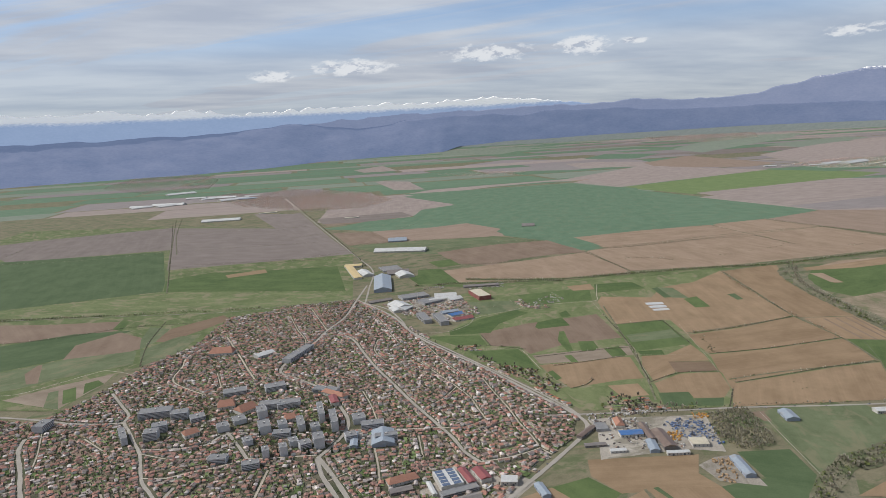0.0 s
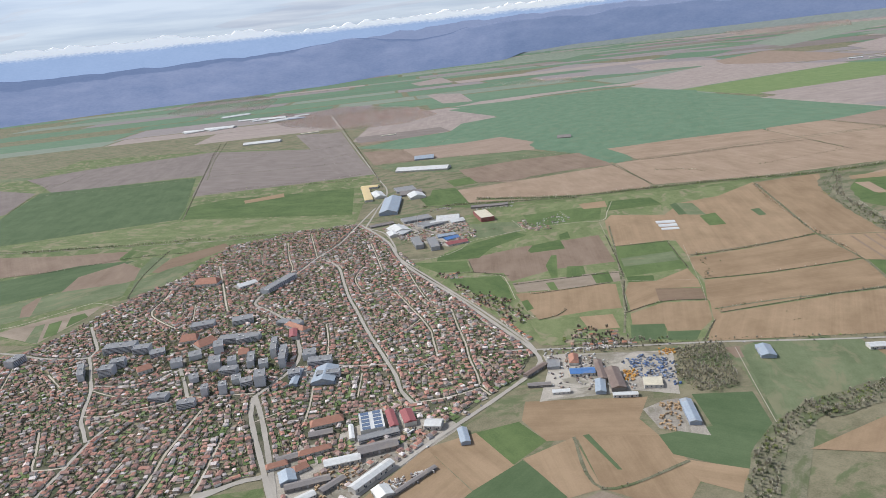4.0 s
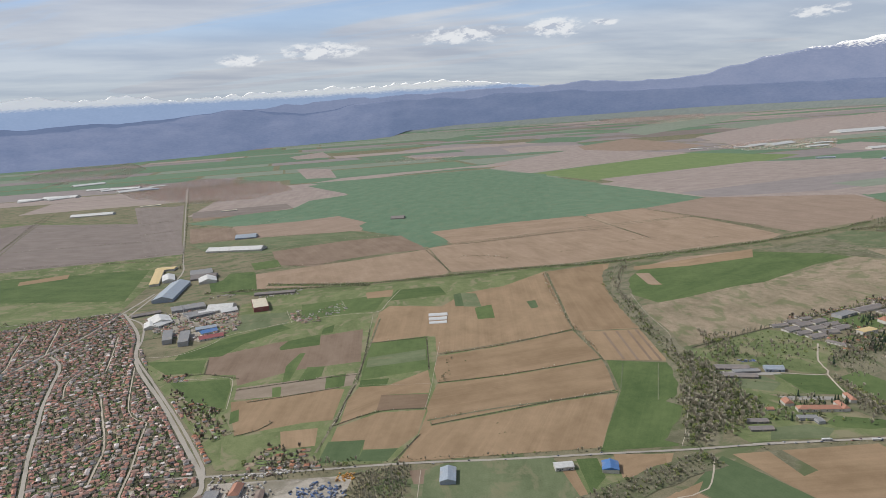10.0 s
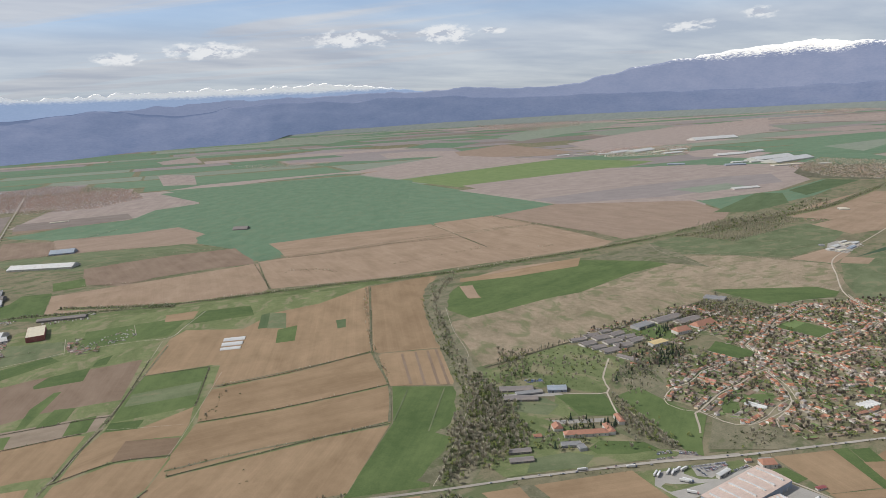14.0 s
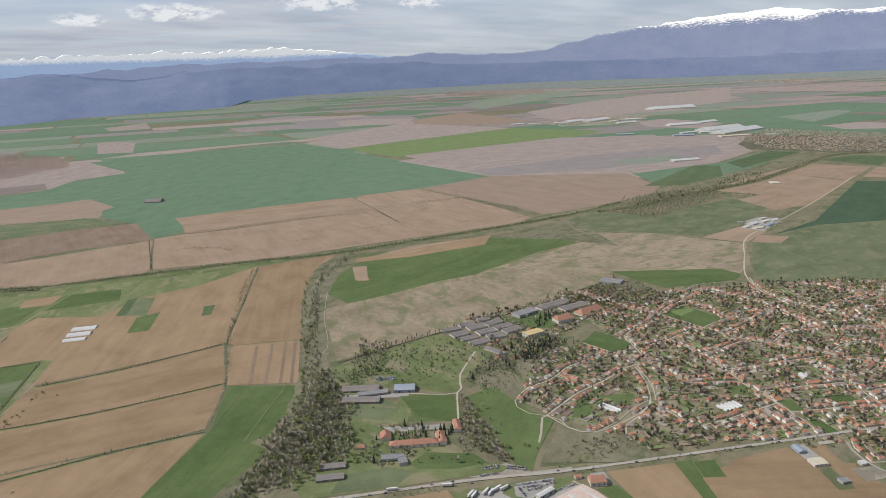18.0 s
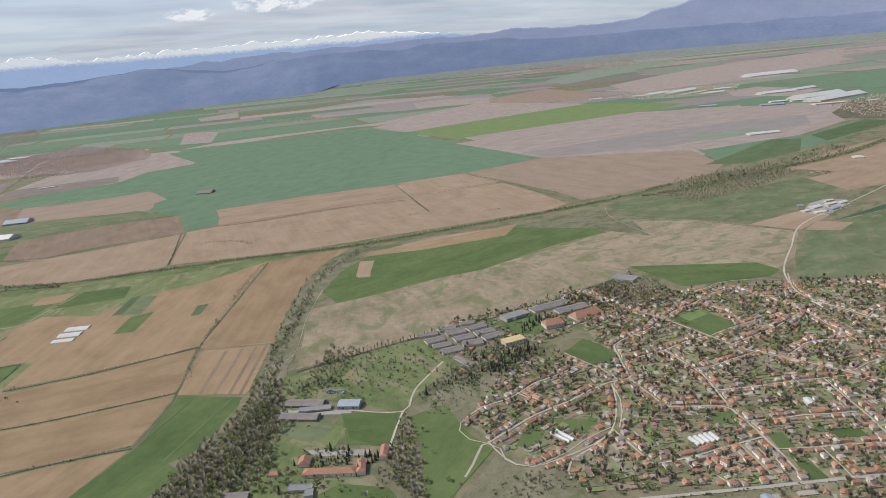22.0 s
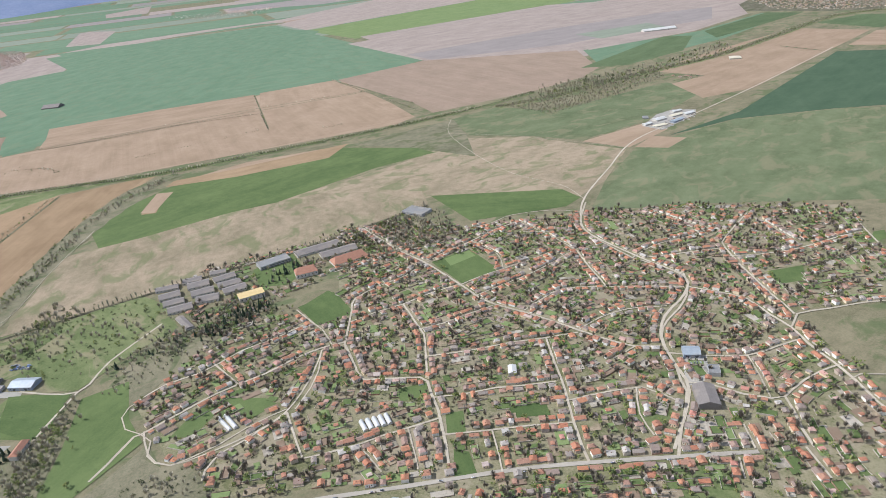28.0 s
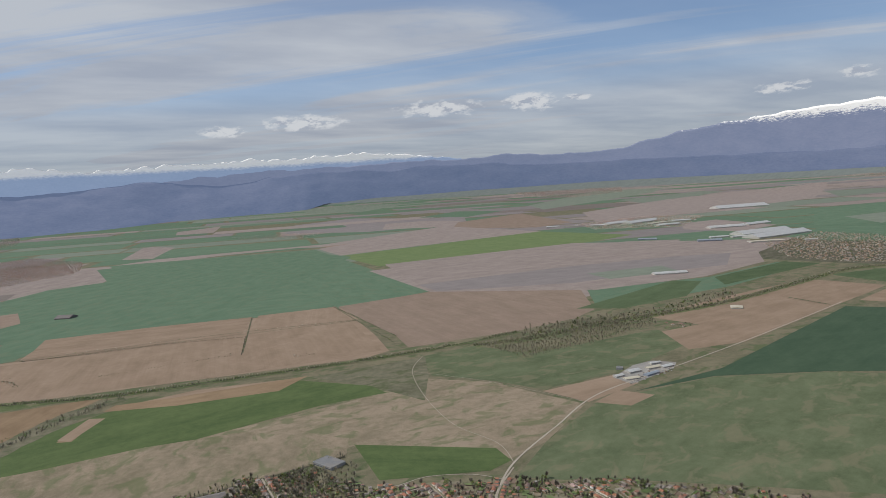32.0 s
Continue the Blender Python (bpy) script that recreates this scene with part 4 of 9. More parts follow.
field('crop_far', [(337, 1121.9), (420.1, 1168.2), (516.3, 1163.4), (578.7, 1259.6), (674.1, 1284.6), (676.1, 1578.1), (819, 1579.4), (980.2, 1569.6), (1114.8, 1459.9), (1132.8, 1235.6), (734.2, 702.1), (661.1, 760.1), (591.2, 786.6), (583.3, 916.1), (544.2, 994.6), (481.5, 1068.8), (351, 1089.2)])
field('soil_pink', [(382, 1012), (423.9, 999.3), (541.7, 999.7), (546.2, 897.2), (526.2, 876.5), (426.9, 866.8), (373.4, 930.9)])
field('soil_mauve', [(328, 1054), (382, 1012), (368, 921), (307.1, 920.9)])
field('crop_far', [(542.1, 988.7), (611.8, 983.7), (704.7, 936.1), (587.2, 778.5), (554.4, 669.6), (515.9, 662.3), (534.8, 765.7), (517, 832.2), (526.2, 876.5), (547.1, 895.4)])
field('crop_mid', [(302.9, 911.6), (398.3, 889.5), (491, 842.9), (525.7, 761.8), (467.2, 775.2), (381.1, 815.6), (314.4, 844.4)])
field('soil_mauve', [(374.9, 776.1), (421.7, 777.5), (467.2, 775.2), (529.9, 754.6), (520.1, 671.2), (512.3, 647.8), (471.2, 664.7), (417.7, 667.5), (385.9, 655.9), (359.3, 694.2)])
field('crop_bright', [(338, 724.7), (366.3, 723.2), (359.6, 682.5), (332.6, 685.3)])
field('soil_pale_hazed', [(313.4, 599.9), (323.7, 642.6), (386, 637.8), (423.6, 650.8), (510.9, 645), (478.4, 533.1), (406.4, 545), (347.6, 573.6)])
field('soil_pale_hazed', [(513.4, 646), (612.3, 629.2), (672.3, 619.3), (866.9, 651.2), (820.3, 440.6), (702.5, 454.2), (575.4, 489.6), (532, 504.8), (480.1, 530.7)])
field('soil_pale_hazed', [(571.9, 747.6), (676.6, 728.8), (739.8, 709.7), (778.7, 696.5), (740.5, 600.8), (679, 628.3), (550.2, 648.4), (560.7, 688.6)])
field('soil_pale_hazed', [(786.7, 700.2), (875.3, 682), (854.7, 587.9), (743.7, 594.2)])
field('crop_bright', [(281.6, 655.3), (330.4, 674.8), (317.8, 621.3), (305.4, 597.4), (276.8, 621.7)])
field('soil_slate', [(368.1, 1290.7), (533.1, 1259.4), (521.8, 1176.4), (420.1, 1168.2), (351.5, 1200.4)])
field('soil_tan', [(251.9, 150.6), (287.6, 152.5), (328.9, 153.5), (373.9, 153.5), (304.4, 113.3)])
field('crop_mid', [(289.7, 223.5), (298.8, 224), (339.6, 203.2), (328, 169.4), (292.5, 164.2), (256.9, 169.1)])
field('crop_bright', [(507, 181.4), (523.5, 180.4), (517.8, 156.5), (518.2, 139.3), (490.8, 125.3), (484.5, 124.7), (483.6, 128.3), (496.6, 155)])
field('crop_bright', [(485.6, 203.4), (504.8, 188.5), (494.7, 169.7), (488.9, 167.7), (480.1, 181.8)])
field('meadow', [(524.3, 253.1), (545.5, 253.3), (552.8, 230.8), (549.5, 208.1), (528.3, 200.1), (507.2, 188.5), (497.8, 195.1), (497.3, 232.9)])
field('crop_bright', [(455.3, 155.8), (464.3, 157.3), (476.9, 143.7), (476.4, 135.3), (464.4, 141.1), (454.6, 150.5)])
field('crop_mid', [(465.4, 219.3), (480.1, 204.2), (478.8, 193.9), (466.7, 190), (458.1, 204)])
field('scrub', [(490.2, 122), (515.1, 134), (519.7, 122.5), (534.9, 116.7), (524.2, 92.8), (508.2, 104.5)])
field('crop_mid', [(432.2, 166.4), (447.2, 159.6), (452.8, 150.4), (443, 147), (422.6, 159.5)])
road('meadow', 39, [(325.2, 608.2), (396.1, 549.8), (476.3, 518.1), (545.7, 490.6), (607.8, 460.5), (691.2, 442), (785.3, 421.1), (863.3, 411.8), (944.4, 411.5)])
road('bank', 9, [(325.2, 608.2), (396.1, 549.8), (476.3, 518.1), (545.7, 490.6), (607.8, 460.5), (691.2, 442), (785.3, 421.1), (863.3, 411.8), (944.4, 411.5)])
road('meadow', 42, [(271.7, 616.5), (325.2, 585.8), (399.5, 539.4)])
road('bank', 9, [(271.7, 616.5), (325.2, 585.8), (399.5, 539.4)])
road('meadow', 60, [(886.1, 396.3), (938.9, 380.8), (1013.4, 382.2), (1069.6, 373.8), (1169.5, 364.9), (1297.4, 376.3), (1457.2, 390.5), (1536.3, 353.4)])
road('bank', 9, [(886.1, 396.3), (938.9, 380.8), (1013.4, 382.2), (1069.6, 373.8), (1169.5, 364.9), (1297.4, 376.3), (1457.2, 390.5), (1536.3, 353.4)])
road('scrub', 54, [(619, 446.4), (580.1, 428.6), (534.1, 369.2), (498.3, 306.3), (472, 259.1), (454.8, 227.8), (431.3, 204.2), (403.7, 187.2), (389.4, 179.9)])
road('scrub', 67, [(598.5, 431.9), (552.4, 386.1), (512.4, 328.8), (484.5, 278.9), (464.5, 246.1), (437.9, 213.7), (419.5, 205.5)])
road('scrub', 6, [(454.5, 326.1), (404.6, 333.9), (361.8, 343.6)])
road('scrub', 6, [(407.7, 237.3), (375.3, 246.2), (346.6, 256.2), (312.5, 264.6)])
road('scrub', 6, [(540.9, 466.6), (493.2, 390.1), (455.2, 327), (432.6, 274.4), (408.1, 236.9)])
road('scrub', 6, [(516.4, 646.2), (478, 534.2)])
road('scrub', 6, [(550.7, 654.6), (632.3, 639.8), (719.7, 625.7), (859.9, 584.6)])
road('scrub', 6, [(364.1, 437.6), (331.6, 382), (299.8, 329.6), (274.8, 291.1), (256.6, 265.8)])
road('scrub', 6, [(210.3, 503.4), (263.6, 497.8), (293.9, 493.1)])
road('scrub', 62, [(274.3, 167.6), (307.7, 165.7), (344, 165), (372.6, 164.6), (392.1, 162.5)])
road('scrub', 46, [(186, 113.8), (214.4, 136.1), (244.7, 159.6), (277.9, 169.9)])
road('scrub', 6, [(132.6, 1549.4), (77.3, 1048.6), (46.8, 759.2)])
road('scrub', 6, [(-144.2, 1138.3), (-42.7, 1089.9), (76.7, 1068.3)])
road('scrub', 6, [(61.4, 857.9), (151.4, 858.6), (264.2, 841.1)])
road('scrub', 6, [(560.9, 643.5), (619.1, 633.7), (702, 616.4), (857.2, 580.1)])
road('scrub', 6, [(777.1, 693.2), (722.4, 522.2)])
road('scrub', 6, [(873.1, 686.7), (840.3, 455.9)])
road('scrub', 6, [(855, 482.7), (871.6, 668.4)])
road('scrub', 6, [(83.7, 1034.2), (105.4, 1262.3), (145.6, 1559.7)])
road('scrub', 6, [(185.7, 198.4), (177.7, 166.9), (212.4, 165.4)])
road('road_asphalt', 12, [(195.3, 281.8), (224.5, 265.8), (252.3, 250.8), (284.8, 233.9), (321.1, 212.3), (358.4, 191.2), (387.5, 174.3), (418.2, 158.1), (456.7, 135.7), (496, 111.3)])
road('road_asphalt', 12, [(413.5, 161.4), (439.4, 146), (466, 130.4), (490.6, 113.2), (522.9, 94), (548.3, 79.2), (572.6, 64.8), (597.7, 50.3), (616.4, 37.4), (653.2, 9.6)])
road('road_asphalt', 12, [(203, 578.9), (211.8, 547.7), (207.7, 506), (200.6, 468.2), (204.3, 407.3), (209.3, 334.9), (210.9, 281.9), (208.4, 270.7)])
road('road_asphalt', 13, [(442.2, 1845.3), (341.9, 1208), (284.1, 834.8), (265.7, 723), (229.1, 637.1), (203, 578.9)])
road('road_asphalt', 17, [(202.3, 594.3), (206.1, 520.7), (199, 451.5), (204.8, 368.4), (207.8, 304.1), (208.5, 271.8), (201.8, 256.6), (173.2, 240.6), (132.2, 221), (78.8, 192.3)])
road('road_asphalt', 17, [(78.8, 192.3), (72, 190.3), (56.5, 183.8)])
road('road_asphalt', 17, [(76.7, 191), (74.7, 174)])
road('road_dirt', 6, [(392.5, 163.4), (371.4, 148.9), (357.2, 151)])
road('road_dirt', 2.6, [(463.9, 247), (444.4, 222.4), (404.4, 188.6), (389.1, 177.4)])
road('road_dirt', 2.6, [(467.3, 272.5), (490.6, 276.7), (517, 323.5), (546.4, 369.5)])
road('road_dirt', 9, [(489.3, 203.9), (506.7, 187.2), (520.7, 201), (545.4, 216.9)])
road('road_dirt', 8, [(506.7, 187.2), (496.8, 175.7), (489.7, 166.9)])
road('road_dirt', 10, [(1245.1, 285.2), (1071.3, 257), (962.4, 242.7), (873.6, 232.7), (814.3, 205.6), (770.1, 183.2), (746.9, 164.5), (734.3, 147.6), (728.8, 111.4), (726.7, 87.2), (714, 77.8), (695.4, 72.8), (681.9, 64.3), (671.8, 50.9), (662.8, 38.8), (637.4, 25.5)])
road('road_dirt', 3.2, [(835.6, 396.6), (807.8, 362), (784.8, 300.9), (772.6, 246.1), (775.8, 207.5), (767.5, 181.8)])
road('road_dirt', 3.2, [(807.8, 362), (834.1, 306.8), (847.9, 258.3), (855.6, 226.2)])
road('road_asphalt', 8, [(583.4, 50.8), (573.9, 40.8), (569.9, 15.3), (567.5, -1.5)])
road('road_dirt', 8, [(489.7, 105.9), (489.9, 87.8), (488.9, 63.2)])
road('road_dirt', 7, [(573.9, 40.8), (622.4, -2.7)])
road('road_dirt', 6, [(520.1, 144.9), (518.1, 132.1), (522, 121.8), (538.7, 118.4), (554.1, 118.9), (564.3, 123.5), (577.7, 135.6), (587, 147.1)])
road('road_asphalt', 17, [(76.7, 303.2), (77, 274.1), (75.4, 233.3), (73.3, 194.6)])
road('concrete', 4, [(28, 227.2), (22.6, 212.4), (23.6, 201.6)])
road('concrete', 4, [(60.1, 216.8), (60.6, 205.3), (55.1, 194.6), (46.3, 189.3)])
road('crop_mid', 3, [(410.1, 236.1), (436.9, 262.6)])
road('crop_mid', 3, [(415.8, 216), (452.3, 250.7)])
road('soil_mauve', 7, [(465.8, 310.1), (442.3, 267.3)])
road('soil_mauve', 7, [(473.7, 306.9), (447.2, 261.1)])
road('soil_mauve', 7, [(480.1, 303.2), (453, 256.7)])
road('soil_mauve', 7, [(485.5, 301.9), (456.7, 252.6)])
road('soil_mauve', 6, [(1230.2, 332.5), (1225.7, 292.1)])
road('crop_dark', 8, [(1236.5, 336.3), (1225.5, 285.9)])
road('bank', 6, [(485.9, 256.7), (519.1, 254.4), (553.8, 251.1), (592.4, 248.1), (618.9, 243.6), (703.7, 243)])
road('road_asphalt', 16, [(-54, 411.7), (-55.7, 396.2), (-52.4, 367.9), (-50.7, 346.8), (-47.8, 321.5), (-47.9, 303.1), (-48.6, 290.6), (-51.3, 277.6), (-53.9, 269.7), (-56.7, 259.1), (-58.4, 253.5)])
road('road_asphalt', 14, [(-109.9, 488.2), (-86.4, 469.2), (-67.7, 454.5), (-45.8, 434.8), (-35.2, 423.8), (-18.4, 410.7), (-5.5, 404.9)])
road('road_asphalt', 13, [(-10.4, 460.5), (-5.2, 431.3), (-2.5, 414.3), (-5.5, 404.9), (-3.7, 391.9), (-1.8, 373.7), (0.2, 356.8), (-0.4, 339.1), (-0.5, 322.7), (1.7, 312.2), (3.8, 301.1), (5.6, 301.2)])
road('road_asphalt', 12, [(12, 310.2), (5.6, 300), (0.8, 289.3), (-2.6, 280.6), (-6.8, 271.6), (-10.8, 262.3), (-14.4, 253.3), (-17.4, 244.5), (-19.5, 240.9), (-22.6, 233.9), (-24.2, 227.5)])
road('road_asphalt', 17, [(-60.1, 252.7), (-49.2, 249.7), (-36.5, 247.2), (-19.6, 242.8), (-7.7, 240.7), (6.5, 239.1), (20.9, 236.6), (31.4, 235.2), (41.8, 232.2), (51.8, 232.9), (62.2, 234.7), (72.5, 234.2)])
road('road_asphalt', 22, [(46.5, 234.6), (55.4, 234.3), (64.6, 235.2), (71.7, 233.8)])
road('road_asphalt', 12, [(1.3, 361.4), (12.8, 354), (27.2, 348.7), (31.5, 348.2), (39.5, 355), (45.6, 355.1), (62.5, 343.2), (79, 332.4)])
road('road_dirt', 11, [(-0.5, 327.9), (9.5, 321.7), (20.2, 321.6), (31, 319.6), (39.3, 319.9)])
road('road_asphalt', 13, [(43, 359.4), (45.3, 337), (46.3, 320.3)])
road('road_dirt', 9, [(-17.7, 322.6), (-15.7, 302.6), (-14.4, 287.4), (-7.3, 284.3), (-1.5, 282.9)])
road('road_dirt', 8, [(-25.1, 392.9), (-20.5, 381.7), (-16.4, 371.1)])
road('road_dirt', 9, [(-28.2, 279.1), (-32.2, 267.1), (-34.9, 256.6), (-37.2, 247.9)])
road('road_dirt', 9, [(22, 277.9), (15.6, 264.4), (9.8, 253.4), (5.5, 244.3), (2.8, 240.7)])
road('road_dirt', 11, [(52.5, 303), (43.5, 284.2), (37.2, 271.6), (33.8, 261.1), (29.4, 249.8), (25.3, 239.4), (23.4, 235.3)])
road('road_dirt', 9, [(59.5, 271.8), (54.5, 256.5), (49, 240.9), (46.2, 235.2)])
road('road_asphalt', 17, [(75.8, 301.7), (74.4, 294.6), (72.8, 284.2), (72.6, 266.8), (72.8, 250.8), (73, 236.3), (73.1, 223), (73.3, 210.8), (73.9, 201.2), (74.4, 195.6)])
road('road_asphalt', 15, [(75.8, 301.7), (82.9, 307.8), (92.3, 316.6), (99.1, 325.6), (103.8, 337.8), (106, 359.5), (108.2, 378.4), (102.9, 398.9), (96, 419.5), (90.4, 436.4), (101.5, 458.3), (115, 473.5), (129.1, 488.5), (146.7, 513.9), (171.7, 544), (199.1, 592.5), (231.8, 650.5)])
road('road_dirt', 11, [(46.3, 320.3), (52.9, 316.2), (63.5, 311.6), (76.6, 305.4)])
road('road_asphalt', 14, [(149.7, 507.5), (155.6, 478.8), (151.2, 441.6), (147.3, 409.1), (145.5, 379.4), (143.2, 346.3), (142.3, 320.5), (141.8, 303.8), (141, 284.9), (138.7, 268.7), (139.9, 256.3)])
road('road_dirt', 10, [(139.9, 256.3), (153.2, 253), (164.5, 252.4), (170.8, 253), (171.9, 244.5)])
road('road_dirt', 9, [(175.3, 346.3), (173.8, 326.7), (169.8, 310.6), (166.2, 295.7)])
road('road_dirt', 9, [(194.9, 348.7), (189.2, 325.7), (183.7, 301), (177.6, 279.9), (175.1, 266.4), (171.6, 254.5)])
road('road_dirt', 10, [(100.1, 323.4), (112.1, 316.2), (127.7, 306.7), (141.5, 299.9)])
road('road_dirt', 9, [(103.4, 296.8), (98, 278), (93.6, 265.5)])
road('road_dirt', 7, [(127.5, 297.4), (119.3, 274.4)])
road('road_dirt', 11, [(74, 546.5), (73.4, 487.7), (72.7, 452.3), (72.7, 432.9)])
road('road_dirt', 10, [(74, 546.5), (56.7, 530.1), (40.3, 510.4), (34.2, 488.3), (25.9, 459.7), (41.6, 420.2)])
road('road_dirt', 6, [(-14.1, 514.7), (-27.4, 510.7), (-42.1, 504.1), (-66.7, 496.8), (-90.2, 511), (-96.1, 523.8), (-95.7, 554), (-127.2, 568.6)])
road('road_dirt', 6, [(-14.1, 514.7), (-4, 502.9), (7.7, 483.4)])
road('road_dirt', 7, [(53.5, 460), (51.4, 430.3)])
road('road_dirt', 8, [(133.2, 578.8), (127.1, 530.7), (124.2, 496), (115, 473.5)])
road('road_dirt', 8, [(156.2, 593.9), (148.8, 532.1), (146.7, 513.9)])
road('road_dirt', 6, [(108.3, 556.9), (105.3, 526.1)])
road('road_dirt', 8, [(171.6, 465.5), (159.8, 442.4), (157.2, 415.1)])
road('road_dirt', 8, [(176.2, 400.4), (175.5, 368.9), (175.3, 346.3)])
road('road_dirt', 8, [(193.3, 524.6), (185.1, 471.9), (180.6, 446.3)])
road('road_dirt', 7, [(-51.9, 346.3), (-63.6, 348.4), (-75, 337.4)])
road('road_dirt', 7, [(-25, 305.4), (-16, 306.6)])
road('road_dirt', 7, [(-47.9, 303.1), (-38.7, 302.4), (-29.7, 305.5), (-25, 305.4)])
road('road_dirt', 7, [(-54.6, 383.8), (-71.8, 387.1), (-88.4, 388.7)])
road('road_dirt', 7, [(-45.8, 434.8), (-46.3, 411.1), (-46.4, 386.3), (-47.9, 365.1)])
road('road_dirt', 7, [(0.2, 356.8), (12.6, 341.5), (26.3, 332.9), (37.6, 332.9)])
road('road_dirt', 7, [(108.8, 378), (124.9, 371.8), (141, 371.2)])
road('road_dirt', 7, [(124.9, 371.8), (120.5, 344.6), (113.4, 315.4)])
road('road_dirt', 7, [(176.2, 400.4), (164.9, 402.3), (147.3, 402.6)])
road('road_dirt', 7, [(175.3, 346.3), (161.7, 335.3), (145, 327.7)])
road('road_dirt', 7, [(87.8, 281.1), (73.6, 277.7)])
road('road_dirt', 7, [(194.9, 348.7), (188.2, 371.6), (197.4, 444.1)])
road('road_dirt', 7, [(166.2, 295.7), (150.9, 293.7), (141.5, 299.9)])
road('road_asphalt', 14, [(46.6, 381), (38.6, 381.8), (31.6, 372.9)])
road('road_dirt', 9, [(74.4, 195.6), (81.1, 197.2)])
road('road_dirt', 10, [(33.4, 197.2), (36, 199.6), (38.7, 201.4)])
road('road_dirt', 9, [(500.6, 131.7), (506.8, 136.1), (516.7, 144.3), (518.9, 144), (525.8, 145.2), (535.5, 146.9), (545.7, 148.4), (554.8, 148.2), (564.1, 147.7), (578.1, 149.1), (588.1, 148.3), (596.4, 145.6)])
road('road_dirt', 8, [(595.4, 144.4), (601.8, 153.4), (610.3, 165.6), (616.7, 174.1), (630.8, 176.4), (645.8, 176.4), (651.8, 178.4)])
road('road_dirt', 9, [(595.4, 144.4), (592.2, 132.8), (589.4, 123.4), (588.9, 118.3), (595.9, 112.6), (604.2, 105.5), (604.8, 101.8), (601.4, 94.4), (598.6, 87.1), (593.4, 77.3), (590.4, 71.5), (586.1, 64.5)])
road('road_dirt', 7, [(551.9, 167.9), (553.2, 155.8), (554.1, 147.5)])
road('road_dirt', 7, [(521.7, 164), (533.2, 167.8), (545, 166.1), (552.7, 167.1), (563.5, 169.7), (574.7, 168.8), (582, 169.1), (589.7, 169.8)])
road('road_dirt', 6, [(593.5, 184.1), (593.7, 167.7), (594.1, 160.6), (591.6, 148.1)])
road('road_dirt', 5, [(518.9, 144), (520.5, 137.9), (517.7, 131.2), (518.7, 126), (522.5, 121.3), (528.2, 120.6), (536.9, 120.5), (546.6, 122.2), (554.4, 122.6), (561.1, 122.2)])
road('road_dirt', 4, [(518.9, 144), (515.4, 150.7), (516, 158.3), (519.6, 163), (522.2, 163.6)])
road('road_dirt', 7, [(527.7, 108), (530, 112), (535.5, 116), (544.7, 116.8), (552.7, 118.4), (560.3, 120.2)])
road('road_dirt', 7, [(560.5, 120.7), (558.6, 113), (556.4, 104.3), (554.6, 96), (561.5, 93), (570.4, 89.8), (577.5, 88.4), (586.1, 85.8), (596.4, 82.8)])
road('road_dirt', 5, [(563.3, 120.1), (572.9, 127.8), (579.6, 135.2), (585.3, 144.7)])
road('road_dirt', 7, [(629, 154.4), (626.9, 146.7), (624, 137.1), (621.5, 128), (614.2, 116.4), (606.6, 104.6)])
road('road_dirt', 7, [(605.4, 157.8), (616.8, 157), (629, 154.4), (643.1, 153.9), (656.2, 151.2)])
road('road_dirt', 10, [(660.3, 243.9), (659.1, 224.8), (657.8, 205.7), (658.3, 190.8), (658.7, 176.9), (657.5, 161.5), (656.4, 147.3), (655.2, 137.8), (655.7, 127.1), (659.5, 114.1), (662.6, 101.2), (665, 88.6), (667.5, 76.9), (670.9, 66.9), (677, 60.9)])
road('road_dirt', 6, [(623, 132.3), (631.7, 129.4), (642, 128.2), (654.8, 126)])
road('road_dirt', 7, [(613.2, 114.9), (622.6, 109.2), (631.8, 104.3), (641.6, 99.9), (652.4, 93.4), (663.9, 87.5)])
road('road_dirt', 7, [(600.6, 93.2), (610.9, 86.7), (619.5, 82.6), (627.1, 77.1), (637.1, 71)])
road('road_dirt', 7, [(592.8, 75.4), (603.3, 68.1), (613.4, 61.6), (625.1, 52.9)])
road('road_dirt', 8, [(652.7, 93.1), (644, 80.1), (637.9, 70.2), (631, 60.6), (624.7, 51.8), (619.2, 43.6), (616.1, 38)])
road('road_dirt', 8, [(763.8, 177), (743.5, 161.6), (736.6, 153), (731.2, 138.6), (727.9, 123.5), (726.3, 113.9), (727.2, 105.3), (727.8, 96.7), (728.3, 88.5), (722, 82), (714.1, 76.7), (703, 72.3), (693.5, 70.1), (687.4, 67.8), (682.6, 64.6), (676.5, 58), (671.8, 50.9), (665.5, 43.9), (662, 39.1), (656.1, 35.2), (647.8, 30.5), (641.3, 26.6), (635.9, 23)])
road('road_dirt', 7, [(715.4, 137.3), (707.9, 123.8), (700.3, 108.5), (697.8, 103.9), (705.3, 96.1), (713, 88), (719, 81.7)])
road('road_dirt', 6, [(660.9, 114), (673.2, 115.7), (684.4, 115.8), (697.8, 104.6)])
road('road_dirt', 7, [(727.9, 112.1), (735.8, 106), (747.1, 99.6), (761.4, 90.9)])
road('road_dirt', 8, [(761.4, 90.9), (751, 77.2), (745.2, 68.3), (737.1, 56.1), (731.6, 46), (728.1, 40.8)])
road('road_dirt', 9, [(719.8, 80.9), (724.1, 69.6), (726.7, 59.1), (722, 47), (718.7, 36.5), (712.8, 27.2), (708.5, 17.5), (703.3, 7.8), (697.2, -1.5), (693.8, -8.8)])
road('road_dirt', 8, [(719.4, 36.9), (728.8, 40.1), (740.5, 33.9), (752.4, 27.7), (762.1, 20.7)])
